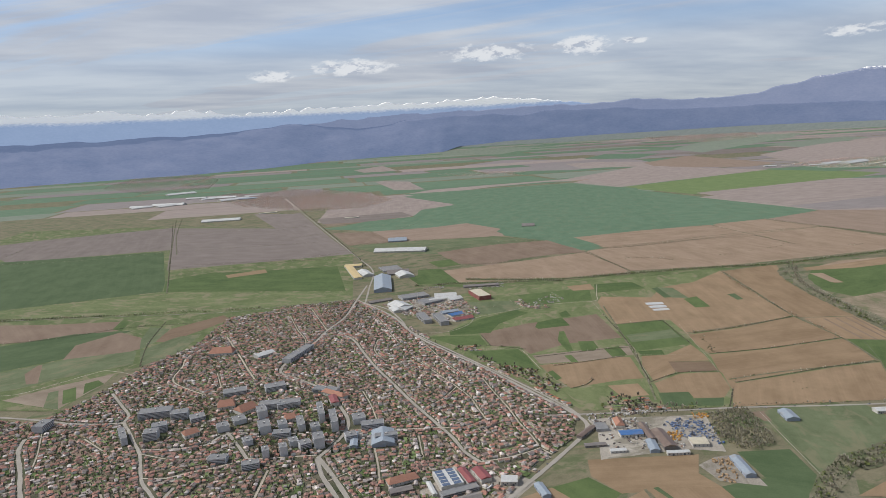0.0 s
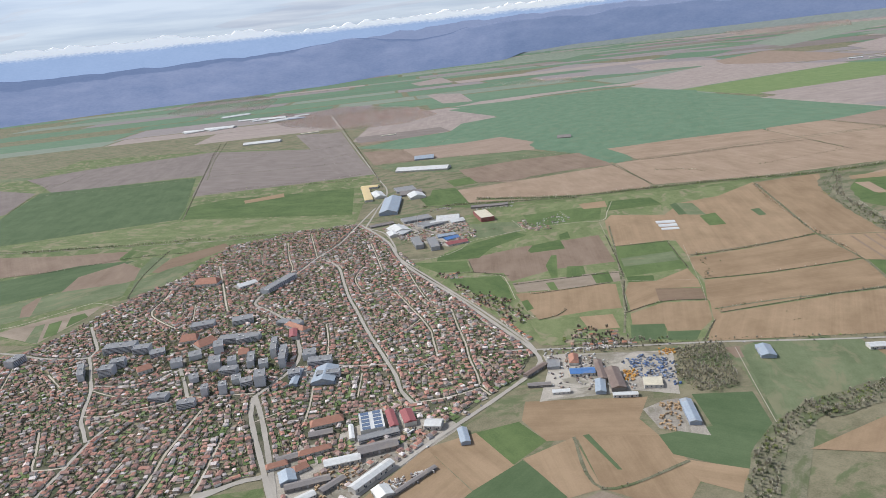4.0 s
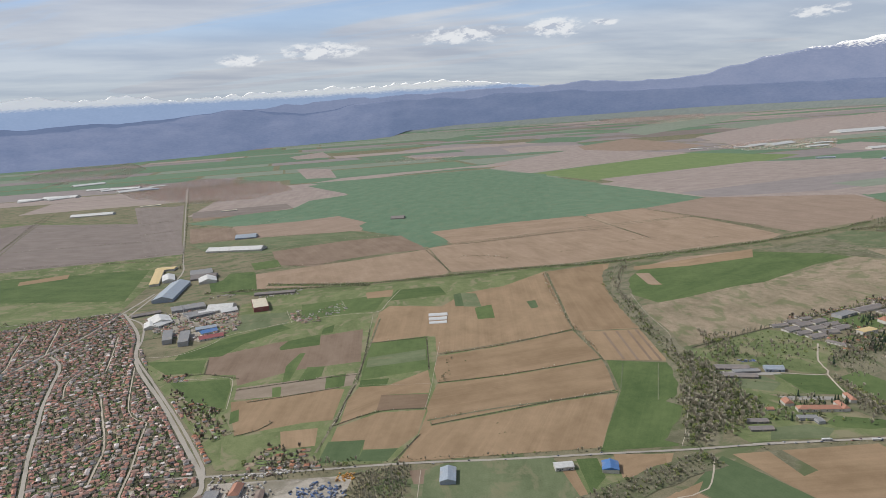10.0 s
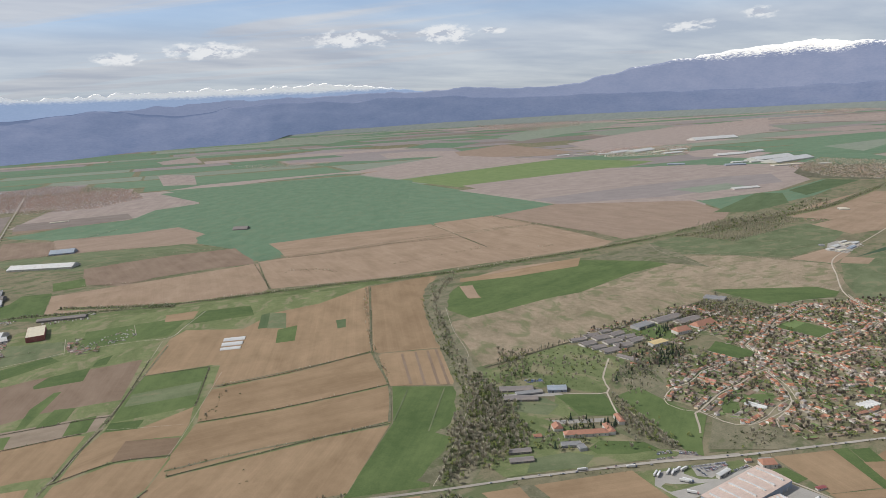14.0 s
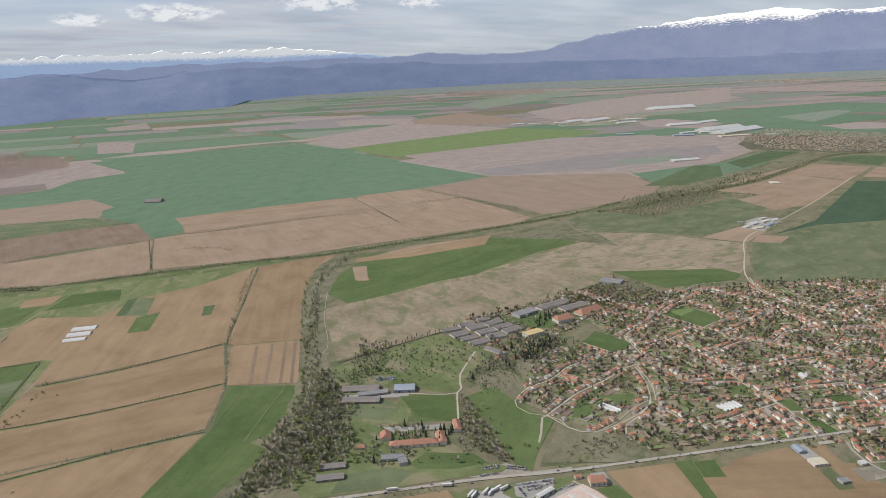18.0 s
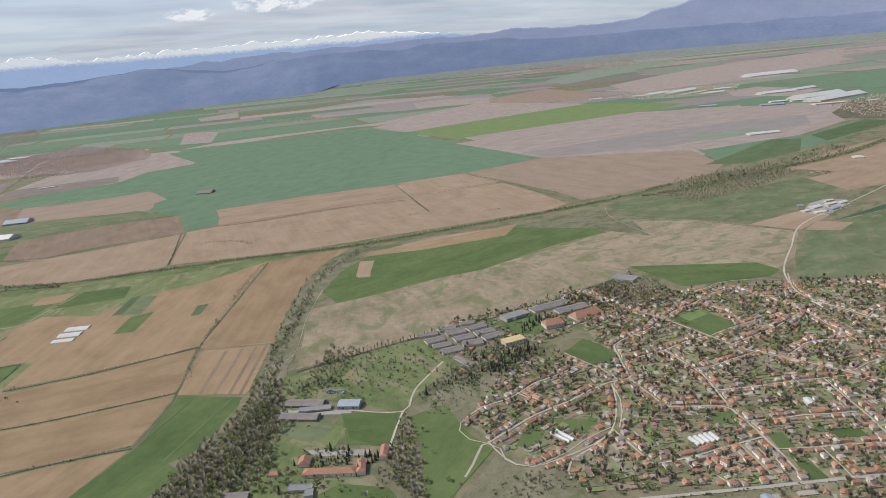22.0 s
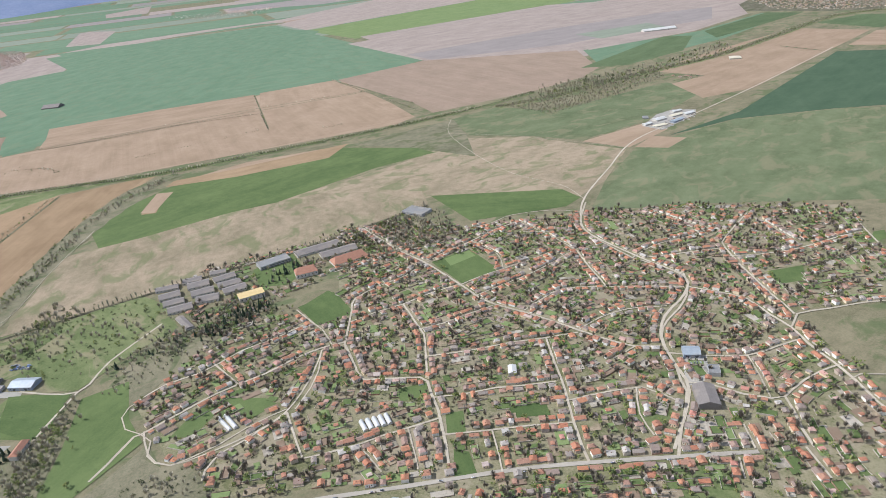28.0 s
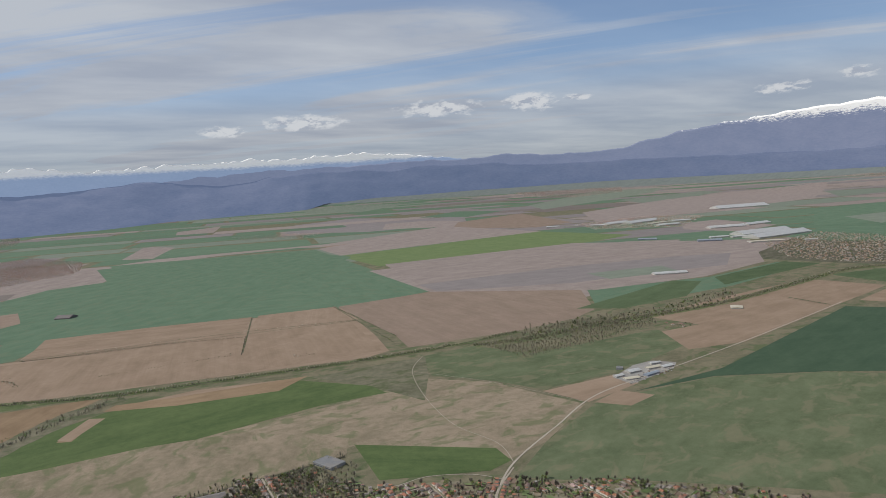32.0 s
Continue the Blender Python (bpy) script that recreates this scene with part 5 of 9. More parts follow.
road('road_dirt', 7, [(754.1, 86), (763.6, 77.3), (776.8, 69.6), (788.1, 65.7), (803.9, 61.5), (814.6, 56.9)])
road('road_dirt', 6, [(799.5, 96.6), (792.6, 83.9), (785.9, 70.8)])
road('road_dirt', 6, [(775.9, 141.2), (775.3, 130.3), (774.7, 119.9), (775.8, 108.1), (777.8, 98.8)])
road('road_dirt', 7, [(802.8, 106), (782.5, 100.5), (765.7, 95.2), (761.4, 90.9)])
road('road_dirt', 7, [(822.3, 61.8), (805.9, 45.9), (795.6, 35.2)])
road('road_dirt', 8, [(666, 42.1), (670.6, 35), (673, 26.8), (677, 19.9), (680.7, 17.6), (676.4, 12.5), (670.2, 6.5), (665.6, 0.7)])
road('road_dirt', 7, [(680.7, 17.6), (692.6, 18), (703, 16.4), (709.5, 14.4)])
road('road_dirt', 6, [(632.2, 61.3), (637.5, 59.1), (646.1, 55), (653.8, 50.1), (656.2, 36.9)])
road('road_dirt', 7, [(675.8, 56.3), (682.3, 47.5), (692.7, 37.4), (703.5, 33.9), (714, 30.9)])
road('road_dirt', 6, [(622.9, 205.1), (640.5, 203.8), (658.7, 201.8)])
road('road_dirt', 6, [(655.6, 150.4), (668.1, 150.3), (679.6, 148.5), (694.8, 146.4), (708, 145.4)])
road('road_dirt', 6, [(659.5, 180.4), (673.3, 183.7), (689.1, 183.9), (707.5, 186.3), (721.6, 184.8)])
road('road_dirt', 5, [(697.7, 197.5), (710.3, 194.4), (725.8, 194.2), (743.9, 182.8), (752.2, 169.2)])
road('road_dirt', 6, [(721.6, 184.8), (719.2, 157), (715.4, 137.3)])
road('road_dirt', 5, [(736.6, 153), (724, 162), (712.8, 174.8)])
road('road_dirt', 5, [(679.6, 148.5), (688.1, 162.8), (689.1, 183.9)])
road('road_dirt', 6, [(726.3, 113.9), (743.5, 115.3), (761.1, 109.9), (775.8, 108.1)])
road('road_dirt', 5, [(659.6, 67.2), (670.9, 66.9)])
road('road_dirt', 6, [(655.2, 137.8), (669.9, 136.9), (688.8, 136.1), (710.3, 138.4)])
road('road_dirt', 6, [(665, 88.6), (677.6, 89), (689.8, 85.7), (701.8, 76.5)])
road('road_dirt', 5, [(570.4, 89.8), (570, 82.1), (569.6, 74.8)])
road('road_dirt', 5, [(586.1, 85.8), (581.3, 75), (578.2, 68.6)])
road('road_dirt', 5, [(604.6, 66.9), (599.7, 58.2), (595.4, 51.4)])
road('road_dirt', 5, [(692.7, 37.4), (685.5, 28.9), (677, 19.9)])
road('road_dirt', 5, [(702.1, 9), (707.3, 8.1), (714.3, 1.3)])
road('road_dirt', 5, [(660.5, 18.7), (653.6, 10.8)])
road('road_dirt', 5, [(652.5, 51.3), (642.8, 42.1), (638, 32.8)])
road('road_dirt', 6, [(664, 2.2), (659.6, -4.8), (657.4, -8.1)])
road('road_dirt', 5, [(647.4, 11.9), (641.3, 6.3)])
road('road_dirt', 5, [(196.5, 465.1), (223.3, 451.3), (247.2, 459.8), (260.1, 472.4), (287.2, 474), (317.8, 474.3), (350.5, 464.1), (370.7, 455.7), (386.7, 473.9), (412.3, 504.4)])
road('road_dirt', 2.6, [(364.4, 451.1), (326.1, 374.8), (305.4, 335.5), (291.5, 315.4), (278.4, 294), (272.4, 288)])
road('road_dirt', 3.2, [(213.7, 405.1), (230.5, 394.1), (244.1, 385.9), (242.8, 372.4), (233, 340.7)])
road('road_dirt', 1.8, [(373.2, 362.5), (350.4, 326.6), (329.3, 293.5), (316.3, 275.6)])
road('road_dirt', 1.8, [(301.8, 327.5), (316.9, 316.7), (335, 304.6)])
road('road_dirt', 3, [(314.5, 508.4), (309.5, 482), (307.4, 470.4)])
road('road_dirt', 3, [(360, 506.5), (354.7, 481.5)])
road('road_dirt', 2.6, [(288.3, 224.6), (271.7, 196.9), (255.3, 168.9)])
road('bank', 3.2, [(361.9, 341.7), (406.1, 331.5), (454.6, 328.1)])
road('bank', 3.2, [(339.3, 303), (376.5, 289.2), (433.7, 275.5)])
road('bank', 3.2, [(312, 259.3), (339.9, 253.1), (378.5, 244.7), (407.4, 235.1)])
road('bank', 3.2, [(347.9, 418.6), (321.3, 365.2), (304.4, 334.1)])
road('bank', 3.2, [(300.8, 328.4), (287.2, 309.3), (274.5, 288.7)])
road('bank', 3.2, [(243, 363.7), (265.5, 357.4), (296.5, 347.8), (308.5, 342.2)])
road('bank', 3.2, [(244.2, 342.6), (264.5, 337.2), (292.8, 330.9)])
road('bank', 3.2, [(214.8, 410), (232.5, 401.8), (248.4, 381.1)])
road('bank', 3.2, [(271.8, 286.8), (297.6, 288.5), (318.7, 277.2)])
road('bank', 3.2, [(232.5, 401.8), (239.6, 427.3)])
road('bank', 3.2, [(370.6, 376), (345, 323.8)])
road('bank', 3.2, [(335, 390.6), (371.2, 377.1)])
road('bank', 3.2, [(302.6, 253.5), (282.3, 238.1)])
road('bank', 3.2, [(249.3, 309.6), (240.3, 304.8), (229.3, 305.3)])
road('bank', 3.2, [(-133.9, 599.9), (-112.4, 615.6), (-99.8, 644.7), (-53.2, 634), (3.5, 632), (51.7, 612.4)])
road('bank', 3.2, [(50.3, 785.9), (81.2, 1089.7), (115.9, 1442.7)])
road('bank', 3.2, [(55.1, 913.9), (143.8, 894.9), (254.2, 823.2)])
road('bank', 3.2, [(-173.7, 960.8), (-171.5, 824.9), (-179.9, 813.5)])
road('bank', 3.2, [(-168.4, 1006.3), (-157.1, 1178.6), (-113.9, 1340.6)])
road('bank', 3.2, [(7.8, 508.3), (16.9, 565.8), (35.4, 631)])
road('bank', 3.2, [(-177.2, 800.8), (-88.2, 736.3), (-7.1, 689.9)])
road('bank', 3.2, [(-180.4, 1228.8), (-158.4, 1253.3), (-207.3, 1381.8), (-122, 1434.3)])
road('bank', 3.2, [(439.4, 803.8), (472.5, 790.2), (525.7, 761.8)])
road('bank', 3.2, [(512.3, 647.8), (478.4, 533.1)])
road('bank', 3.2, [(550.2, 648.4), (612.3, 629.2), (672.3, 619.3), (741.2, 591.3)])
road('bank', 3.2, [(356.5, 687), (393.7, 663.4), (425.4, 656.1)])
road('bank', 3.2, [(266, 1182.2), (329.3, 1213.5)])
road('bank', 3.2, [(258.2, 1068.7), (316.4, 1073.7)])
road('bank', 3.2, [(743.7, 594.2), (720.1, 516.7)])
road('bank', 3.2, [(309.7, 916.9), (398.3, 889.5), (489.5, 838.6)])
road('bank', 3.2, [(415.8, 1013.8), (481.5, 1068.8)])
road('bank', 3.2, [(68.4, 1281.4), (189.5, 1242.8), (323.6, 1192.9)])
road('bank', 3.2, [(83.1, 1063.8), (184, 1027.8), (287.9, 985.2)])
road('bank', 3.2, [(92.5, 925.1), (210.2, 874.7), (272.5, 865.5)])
road('yard', 4, [(-175.2, 791.5), (-87.5, 730.8), (-7, 684.8), (84, 632.8), (144.9, 614.9), (196.7, 603.1)], name='railway', label='pale ballast bed of a railway line')


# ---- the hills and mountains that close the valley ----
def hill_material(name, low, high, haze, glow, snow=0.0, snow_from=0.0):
    """The backdrop of distance: bare woods and rock, with aerial haze imitated by emission."""
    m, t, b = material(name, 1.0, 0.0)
    geo = t.nodes.new("ShaderNodeNewGeometry")
    pos = geo.outputs["Position"]
    sep = t.nodes.new("ShaderNodeSeparateXYZ")
    t.links.new(pos, sep.inputs[0])
    n1 = noise_tex(t, mapped(t, pos, (1, 1, 2.0)), 0.006, 6, 0.6)
    n2 = noise_tex(t, mapped(t, pos, (1, 1, 3.0)), 0.05, 5, 0.65)
    f = math_node(t, "ADD", math_node(t, "MULTIPLY", n1, 0.6), math_node(t, "MULTIPLY", n2, 0.4))
    col = mixc(t, ramp(t, f, [(0.36, 0.0), (0.62, 1.0)]), low, high)
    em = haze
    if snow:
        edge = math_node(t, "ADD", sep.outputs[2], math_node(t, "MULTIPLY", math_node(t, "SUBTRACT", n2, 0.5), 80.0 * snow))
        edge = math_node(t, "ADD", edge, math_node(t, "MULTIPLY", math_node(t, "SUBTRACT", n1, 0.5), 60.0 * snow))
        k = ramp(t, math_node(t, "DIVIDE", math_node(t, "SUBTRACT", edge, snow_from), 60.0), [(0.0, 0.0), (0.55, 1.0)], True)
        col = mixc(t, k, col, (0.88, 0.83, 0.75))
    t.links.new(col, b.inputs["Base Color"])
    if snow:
        # snow emits a whiter glow than the haze, to brighten it
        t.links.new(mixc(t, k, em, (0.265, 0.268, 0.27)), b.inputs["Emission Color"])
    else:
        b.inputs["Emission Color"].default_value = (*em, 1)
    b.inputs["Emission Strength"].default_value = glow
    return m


# bluish base colours and the emitted colour both stand in for haze
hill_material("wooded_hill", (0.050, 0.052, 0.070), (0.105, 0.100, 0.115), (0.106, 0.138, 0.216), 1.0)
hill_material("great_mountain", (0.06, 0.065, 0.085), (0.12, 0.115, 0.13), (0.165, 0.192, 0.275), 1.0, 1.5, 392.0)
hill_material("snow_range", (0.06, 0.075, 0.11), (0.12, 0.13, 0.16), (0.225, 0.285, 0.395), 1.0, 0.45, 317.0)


def interp(x, table):
    for (a, u), (b, v) in zip(table, table[1:]):
        if a <= x <= b:
            s = (x - a) / (b - a)
            return u + (v - u) * (s * s * (3 - 2 * s))
    return table[0][1] if x < table[0][0] else table[-1][1]


def ridge(name, mat, label, near, crest, foot, top, seed, rough, fold_rate=0.32):
    """A range along the edge of the valley: its foot and its crest as heights in degrees over azimuth, folded by spurs."""
    verts, faces = [], []
    cols, steps = 620, 24
    for i in range(cols + 1):
        az = -75 + 190 * i / cols
        a = radians(az)
        e0, e1 = interp(az, foot), interp(az, top)
        e1 += rough * (noise.fractal(Vector((az * fold_rate, seed, 0)), 1.0, 2.1, 5) * 0.22)
        for j in range(steps + 1):
            s = j / steps
            rt = EYE0[2] / math.tan(radians(max(0.15, -e0)))
            foot_r = min(crest - 18, max(near, R0 + (rt - R0) / (1 + (rt - R0) / REACH)))
            r = foot_r + (crest - foot_r) * s
            fold = noise.fractal(Vector((az * 0.16, seed + s * 1.1, 3.0)), 0.9, 2.2, 5)
            e = e0 - 0.25 * (1 - s) ** 3 + (e1 - e0) * (s ** 0.9) + fold * 0.42 * rough * math.sin(math.pi * s) * max(0.15, (e1 - e0)) / 2.5
            verts.append((EYE0[0] + r * math.sin(a), EYE0[1] + r * math.cos(a), EYE0[2] + r * math.tan(radians(e))))
        verts.append((EYE0[0] + (crest + 60) * math.sin(a), EYE0[1] + (crest + 60) * math.cos(a), 0))
    w = steps + 2
    for i in range(cols):
        for j in range(w - 1):
            faces.append((i * w + j, i * w + j + 1, (i + 1) * w + j + 1, (i + 1) * w + j))
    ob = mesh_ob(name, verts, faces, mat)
    for p in ob.data.polygons:
        p.use_smooth = True
    return tagged(ob, label, "mountain", kind="structure")


ridge("wooded_hills", "wooded_hill", "long ridge of bare wooded hills, glowing blue as painted haze", 3950, 4600,
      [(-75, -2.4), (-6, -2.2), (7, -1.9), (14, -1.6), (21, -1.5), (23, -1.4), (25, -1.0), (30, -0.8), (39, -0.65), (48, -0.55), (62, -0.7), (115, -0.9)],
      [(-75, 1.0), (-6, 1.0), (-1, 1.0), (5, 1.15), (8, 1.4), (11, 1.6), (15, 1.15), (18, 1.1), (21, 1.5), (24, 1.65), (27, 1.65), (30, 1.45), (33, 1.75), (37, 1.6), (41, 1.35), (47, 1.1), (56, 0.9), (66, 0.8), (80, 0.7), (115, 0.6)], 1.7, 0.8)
ridge("great_mountain", "great_mountain", "great mountain massif with a snow-covered summit ridge, haze as a glow", 4602, 4622,
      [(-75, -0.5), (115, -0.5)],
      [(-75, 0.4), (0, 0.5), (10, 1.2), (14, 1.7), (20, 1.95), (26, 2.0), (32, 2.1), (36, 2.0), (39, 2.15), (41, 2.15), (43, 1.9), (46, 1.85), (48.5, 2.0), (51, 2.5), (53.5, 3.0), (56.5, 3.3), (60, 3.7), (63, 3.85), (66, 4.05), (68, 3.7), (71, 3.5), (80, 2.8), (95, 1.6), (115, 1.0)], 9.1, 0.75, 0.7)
ridge("snow_range", "snow_range", "far range of jagged snow-covered peaks, haze as a glow", 4626, 4640,
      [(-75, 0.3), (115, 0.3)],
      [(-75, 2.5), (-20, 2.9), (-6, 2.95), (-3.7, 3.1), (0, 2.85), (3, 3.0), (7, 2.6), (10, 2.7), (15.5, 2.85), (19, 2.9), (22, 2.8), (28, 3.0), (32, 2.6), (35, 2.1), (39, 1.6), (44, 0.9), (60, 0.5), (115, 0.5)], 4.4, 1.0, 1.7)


from mathutils import kdtree


# ---- kit: many small things in one mesh, scatter, houses, trees, sheds ----
def tri_mesh(name, v, f, mats, idx=None, smooth=False):
    me = bpy.data.meshes.new(name)
    v, f = np.asarray(v, np.float32), np.asarray(f, np.int32)
    me.vertices.add(len(v))
    me.vertices.foreach_set("co", v.ravel())
    me.loops.add(f.size)
    me.loops.foreach_set("vertex_index", f.ravel())
    me.polygons.add(len(f))
    me.polygons.foreach_set("loop_start", np.arange(0, f.size, 3, dtype=np.int32))
    for m in mats:
        me.materials.append(MATS[m])
    if idx is not None:
        me.polygons.foreach_set("material_index", np.asarray(idx, np.int32))
    me.polygons.foreach_set("use_smooth", np.full(len(f), smooth))
    me.update()
    me.validate()
    return me


class Heap:
    """Gathers copies of small templates, each moved, turned and scaled, for one mesh."""

    def __init__(self):
        self.v, self.f, self.m, self.n = [], [], [], 0

    def add(self, tpl, x, y, turn=0.0, scale=(1, 1, 1), up=0.0):
        v, f, m = tpl
        p = stand(x, y)
        r = math.hypot(x - EYE0[0], y - EYE0[1])
        k = math.hypot(p.x - EYE0[0], p.y - EYE0[1]) / r if r > R0 else 1.0
        c, s = math.cos(turn), math.sin(turn)
        w = v * (np.array(scale) * k)
        out = np.empty_like(w)
        out[:, 0] = w[:, 0] * c - w[:, 1] * s + p.x
        out[:, 1] = w[:, 0] * s + w[:, 1] * c + p.y
        out[:, 2] = w[:, 2] + p.z + up
        self.v.append(out)
        self.f.append(f + self.n)
        self.m.append(m)
        self.n += len(v)

    def make(self, name, mats, label, category, group="", kind="stuff"):
        if not self.v:
            return None
        me = tri_mesh(name, np.concatenate(self.v), np.concatenate(self.f), mats, np.concatenate(self.m))
        return tagged(new(name, me), label, category, group, kind)


def tpl_join(*items):
    v, f, m, n = [], [], [], 0
    for a, b, c in items:
        v.append(a)
        f.append(b + n)
        m.append(c)
        n += len(a)
    return np.concatenate(v), np.concatenate(f), np.concatenate(m)


def tpl_box(x0, x1, y0, y1, z0, z1, mat=0, lid=True):
    v = np.array([(x, y, z) for z in (z0, z1) for x, y in ((x0, y0), (x1, y0), (x1, y1), (x0, y1))], float)
    f = []
    for i in range(4):
        j = (i + 1) % 4
        f += [(i, j, j + 4), (i, j + 4, i + 4)]
    if lid:
        f += [(4, 5, 6), (4, 6, 7)]
    return v, np.array(f), np.full(len(f), mat)


def tpl_roof(length, width, base, rise, hip=0.35, over=0.06, mat=1, thick=0.03):
    """A pitched roof with eaves that stand out; hip 0 is a gable, 1 brings the slopes to a point."""
    a, b = length / 2 + over, width / 2 + over
    h = (length / 2 + over) * (1 - hip) if hip < 1 else 0.001
    v = np.array([(-a, -b, base), (a, -b, base), (a, b, base), (-a, b, base), (-h, 0, base + rise), (h, 0, base + rise),
                  (-a, -b, base - thick), (a, -b, base - thick), (a, b, base - thick), (-a, b, base - thick)], float)
    f = [(0, 1, 5), (0, 5, 4), (2, 3, 4), (2, 4, 5), (1, 2, 5), (3, 0, 4), (6, 8, 7), (6, 9, 8)]
    for i in range(4):
        j = (i + 1) % 4
        f += [(i + 6, j + 6, j), (i + 6, j, i)]
    return v, np.array(f), np.full(len(f), mat)


def tpl_house(rnd, kind):
    """Walls, roof and chimney of a small house, in metres of the land times K."""
    if kind == "shed":
        l, w, h, rise, hip = rnd.uniform(4, 8), rnd.uniform(3, 5), rnd.uniform(2.2, 3.0), rnd.uniform(0.4, 1.0), 0.02
    elif kind == "long":
        l, w, h, rise, hip = rnd.uniform(14, 20), rnd.uniform(7, 9), rnd.uniform(3, 4), rnd.uniform(1.8, 2.6), 0.1
    else:
        l, w, h, rise, hip = rnd.uniform(9, 12.5), rnd.uniform(7.5, 10), rnd.choice((3.2, 3.6, 5.6, 6.2)), rnd.uniform(1.9, 2.9), rnd.choice((0.02, 0.45, 0.6, 0.75))
    l, w, h, rise = l * K, w * K, h * K, rise * K
    body = tpl_box(-l / 2, l / 2, -w / 2, w / 2, 0, h, 0)
    if hip < 0.05:
        g = np.array([(-l / 2, -w / 2, h), (-l / 2, w / 2, h), (-l / 2, 0, h + rise), (l / 2, -w / 2, h), (l / 2, w / 2, h), (l / 2, 0, h + rise)], float)
        body = tpl_join(body, (g, np.array([(0, 2, 1), (3, 4, 5)]), np.zeros(2, int)))
    items = [body, tpl_roof(l, w, h + 0.01, rise, hip, 0.45 * K, 1, 0.15 * K)]
    if kind != "shed":
        cx, cy = l * rnd.uniform(-0.25, 0.25), w * rnd.choice((-0.18, 0.18))
        items.append(tpl_box(cx - 0.4 * K, cx + 0.4 * K, cy - 0.3 * K, cy + 0.3 * K, h + rise * 0.4, h + rise + 0.7 * K, 2))
    if kind == "house" and rnd.random() < 0.45:
        items.append(tpl_box(l / 2, l / 2 + 2.6 * K, -w * 0.3, w * 0.35, 0, h * 0.62, 0))
        items.append(tpl_roof(2.6 * K, w * 0.65, h * 0.62 + 0.01, 0.5 * K, 0.02, 0.2 * K, 1, 0.1 * K))
        v = items[-1][0]
        v[:, 0] += l / 2 + 1.3 * K
    return tpl_join(*items)


def clump(rnd, n=1.0):
    """A small uneven lump of twigs and leaves."""
    v = np.array([(1, 0, 0), (-1, 0, 0), (0, 1, 0), (0, -1, 0), (0, 0, 1), (0, 0, -0.7)], float)
    v *= np.array([[rnd.uniform(0.55, 1.25)] for _ in range(6)])
    f = np.array([(0, 2, 4), (2, 1, 4), (1, 3, 4), (3, 0, 4), (2, 0, 5), (1, 2, 5), (3, 1, 5), (0, 3, 5)])
    return v, f


def tpl_tree(rnd, style):
    """A tapered trunk, limbs, and a crown: leaves in many ragged lumps, or in early spring a haze of bare twigs."""
    h = rnd.uniform(6.5, 10.5) * K
    if style == "bush":
        h = rnd.uniform(2.2, 4.2) * K
    if style in ("poplar", "conifer"):
        h = rnd.uniform(9, 14) * K
    r0 = h * 0.028
    tv, tf = [], []
    for k, (z, r) in enumerate(((0, r0), (h * 0.35, r0 * 0.7), (h * 0.8, r0 * 0.2))):
        tv += [(r * math.cos(a), r * math.sin(a), z) for a in (0, 2.09, 4.19)]
    for k in (0, 3):
        for i in range(3):
            j = (i + 1) % 3
            tf += [(k + i, k + j, k + 3 + j), (k + i, k + 3 + j, k + 3 + i)]
    trunk = (np.array(tv), np.array(tf), np.zeros(len(tf), int))
    items = [trunk]
    wide = {"poplar": 0.14, "conifer": 0.25, "bush": 0.62}.get(style, rnd.uniform(0.30, 0.44)) * h
    if style in ("bare", "poplar"):
        n = 46 if style == "bare" else 30
        v, f = [], []
        for i in range(n):
            a, z0 = rnd.uniform(0, 6.28), h * rnd.uniform(0.22, 0.6)
            up = rnd.uniform(0.25, 1.0)
            z1 = h * rnd.uniform(0.55, 1.0) if style == "bare" else z0 + h * 0.4
            d = wide * math.sqrt(rnd.random()) * (1.15 - 0.5 * up)
            x, y = d * math.cos(a), d * math.sin(a)
            s = h * rnd.uniform(0.022, 0.05)
            ox, oy = -math.sin(a) * s, math.cos(a) * s
            b = len(v)
            v += [(x * 0.15, y * 0.15, z0), (x + ox, y + oy, z1), (x - ox, y - oy, z1 - s), (x * 0.6 + oy, y * 0.6 - ox, (z0 + z1) / 2), (x * 1.12, y * 1.12, z1 + s * 2)]
            f += [(b, b + 1, b + 2), (b, b + 3, b + 2), (b + 1, b + 4, b + 2)]
        items.append((np.array(v), np.array(f), np.ones(len(f), int)))
    elif style == "conifer":
        for k in range(7):
            z = h * (0.12 + 0.12 * k)
            r = wide * (1 - k / 8.0)
            n = 7
            v = [(0, 0, z + h * 0.2)] + [(r * rnd.uniform(0.7, 1.15) * math.cos(6.283 * i / n), r * rnd.uniform(0.7, 1.15) * math.sin(6.283 * i / n), z - h * 0.02 * rnd.random()) for i in range(n)]
            f = [(0, i + 1, (i + 1) % n + 1) for i in range(n)]
            items.append((np.array(v), np.array(f), np.ones(n, int)))
    else:
        n = 9 if style == "bush" else 15
        for i in range(n):
            a, q = rnd.uniform(0, 6.28), math.sqrt(rnd.random())
            z = h * rnd.uniform(0.34, 0.86) if style != "bush" else h * rnd.uniform(0.15, 0.7)
            d = wide * q * (1.0 - 0.55 * max(0, z / h - 0.5))
            v, f = clump(rnd)
            s = wide * rnd.uniform(0.26, 0.46)
            items.append((v * s + np.array((d * math.cos(a), d * math.sin(a), z)), f, np.ones(len(f), int)))
    return tpl_join(*items)


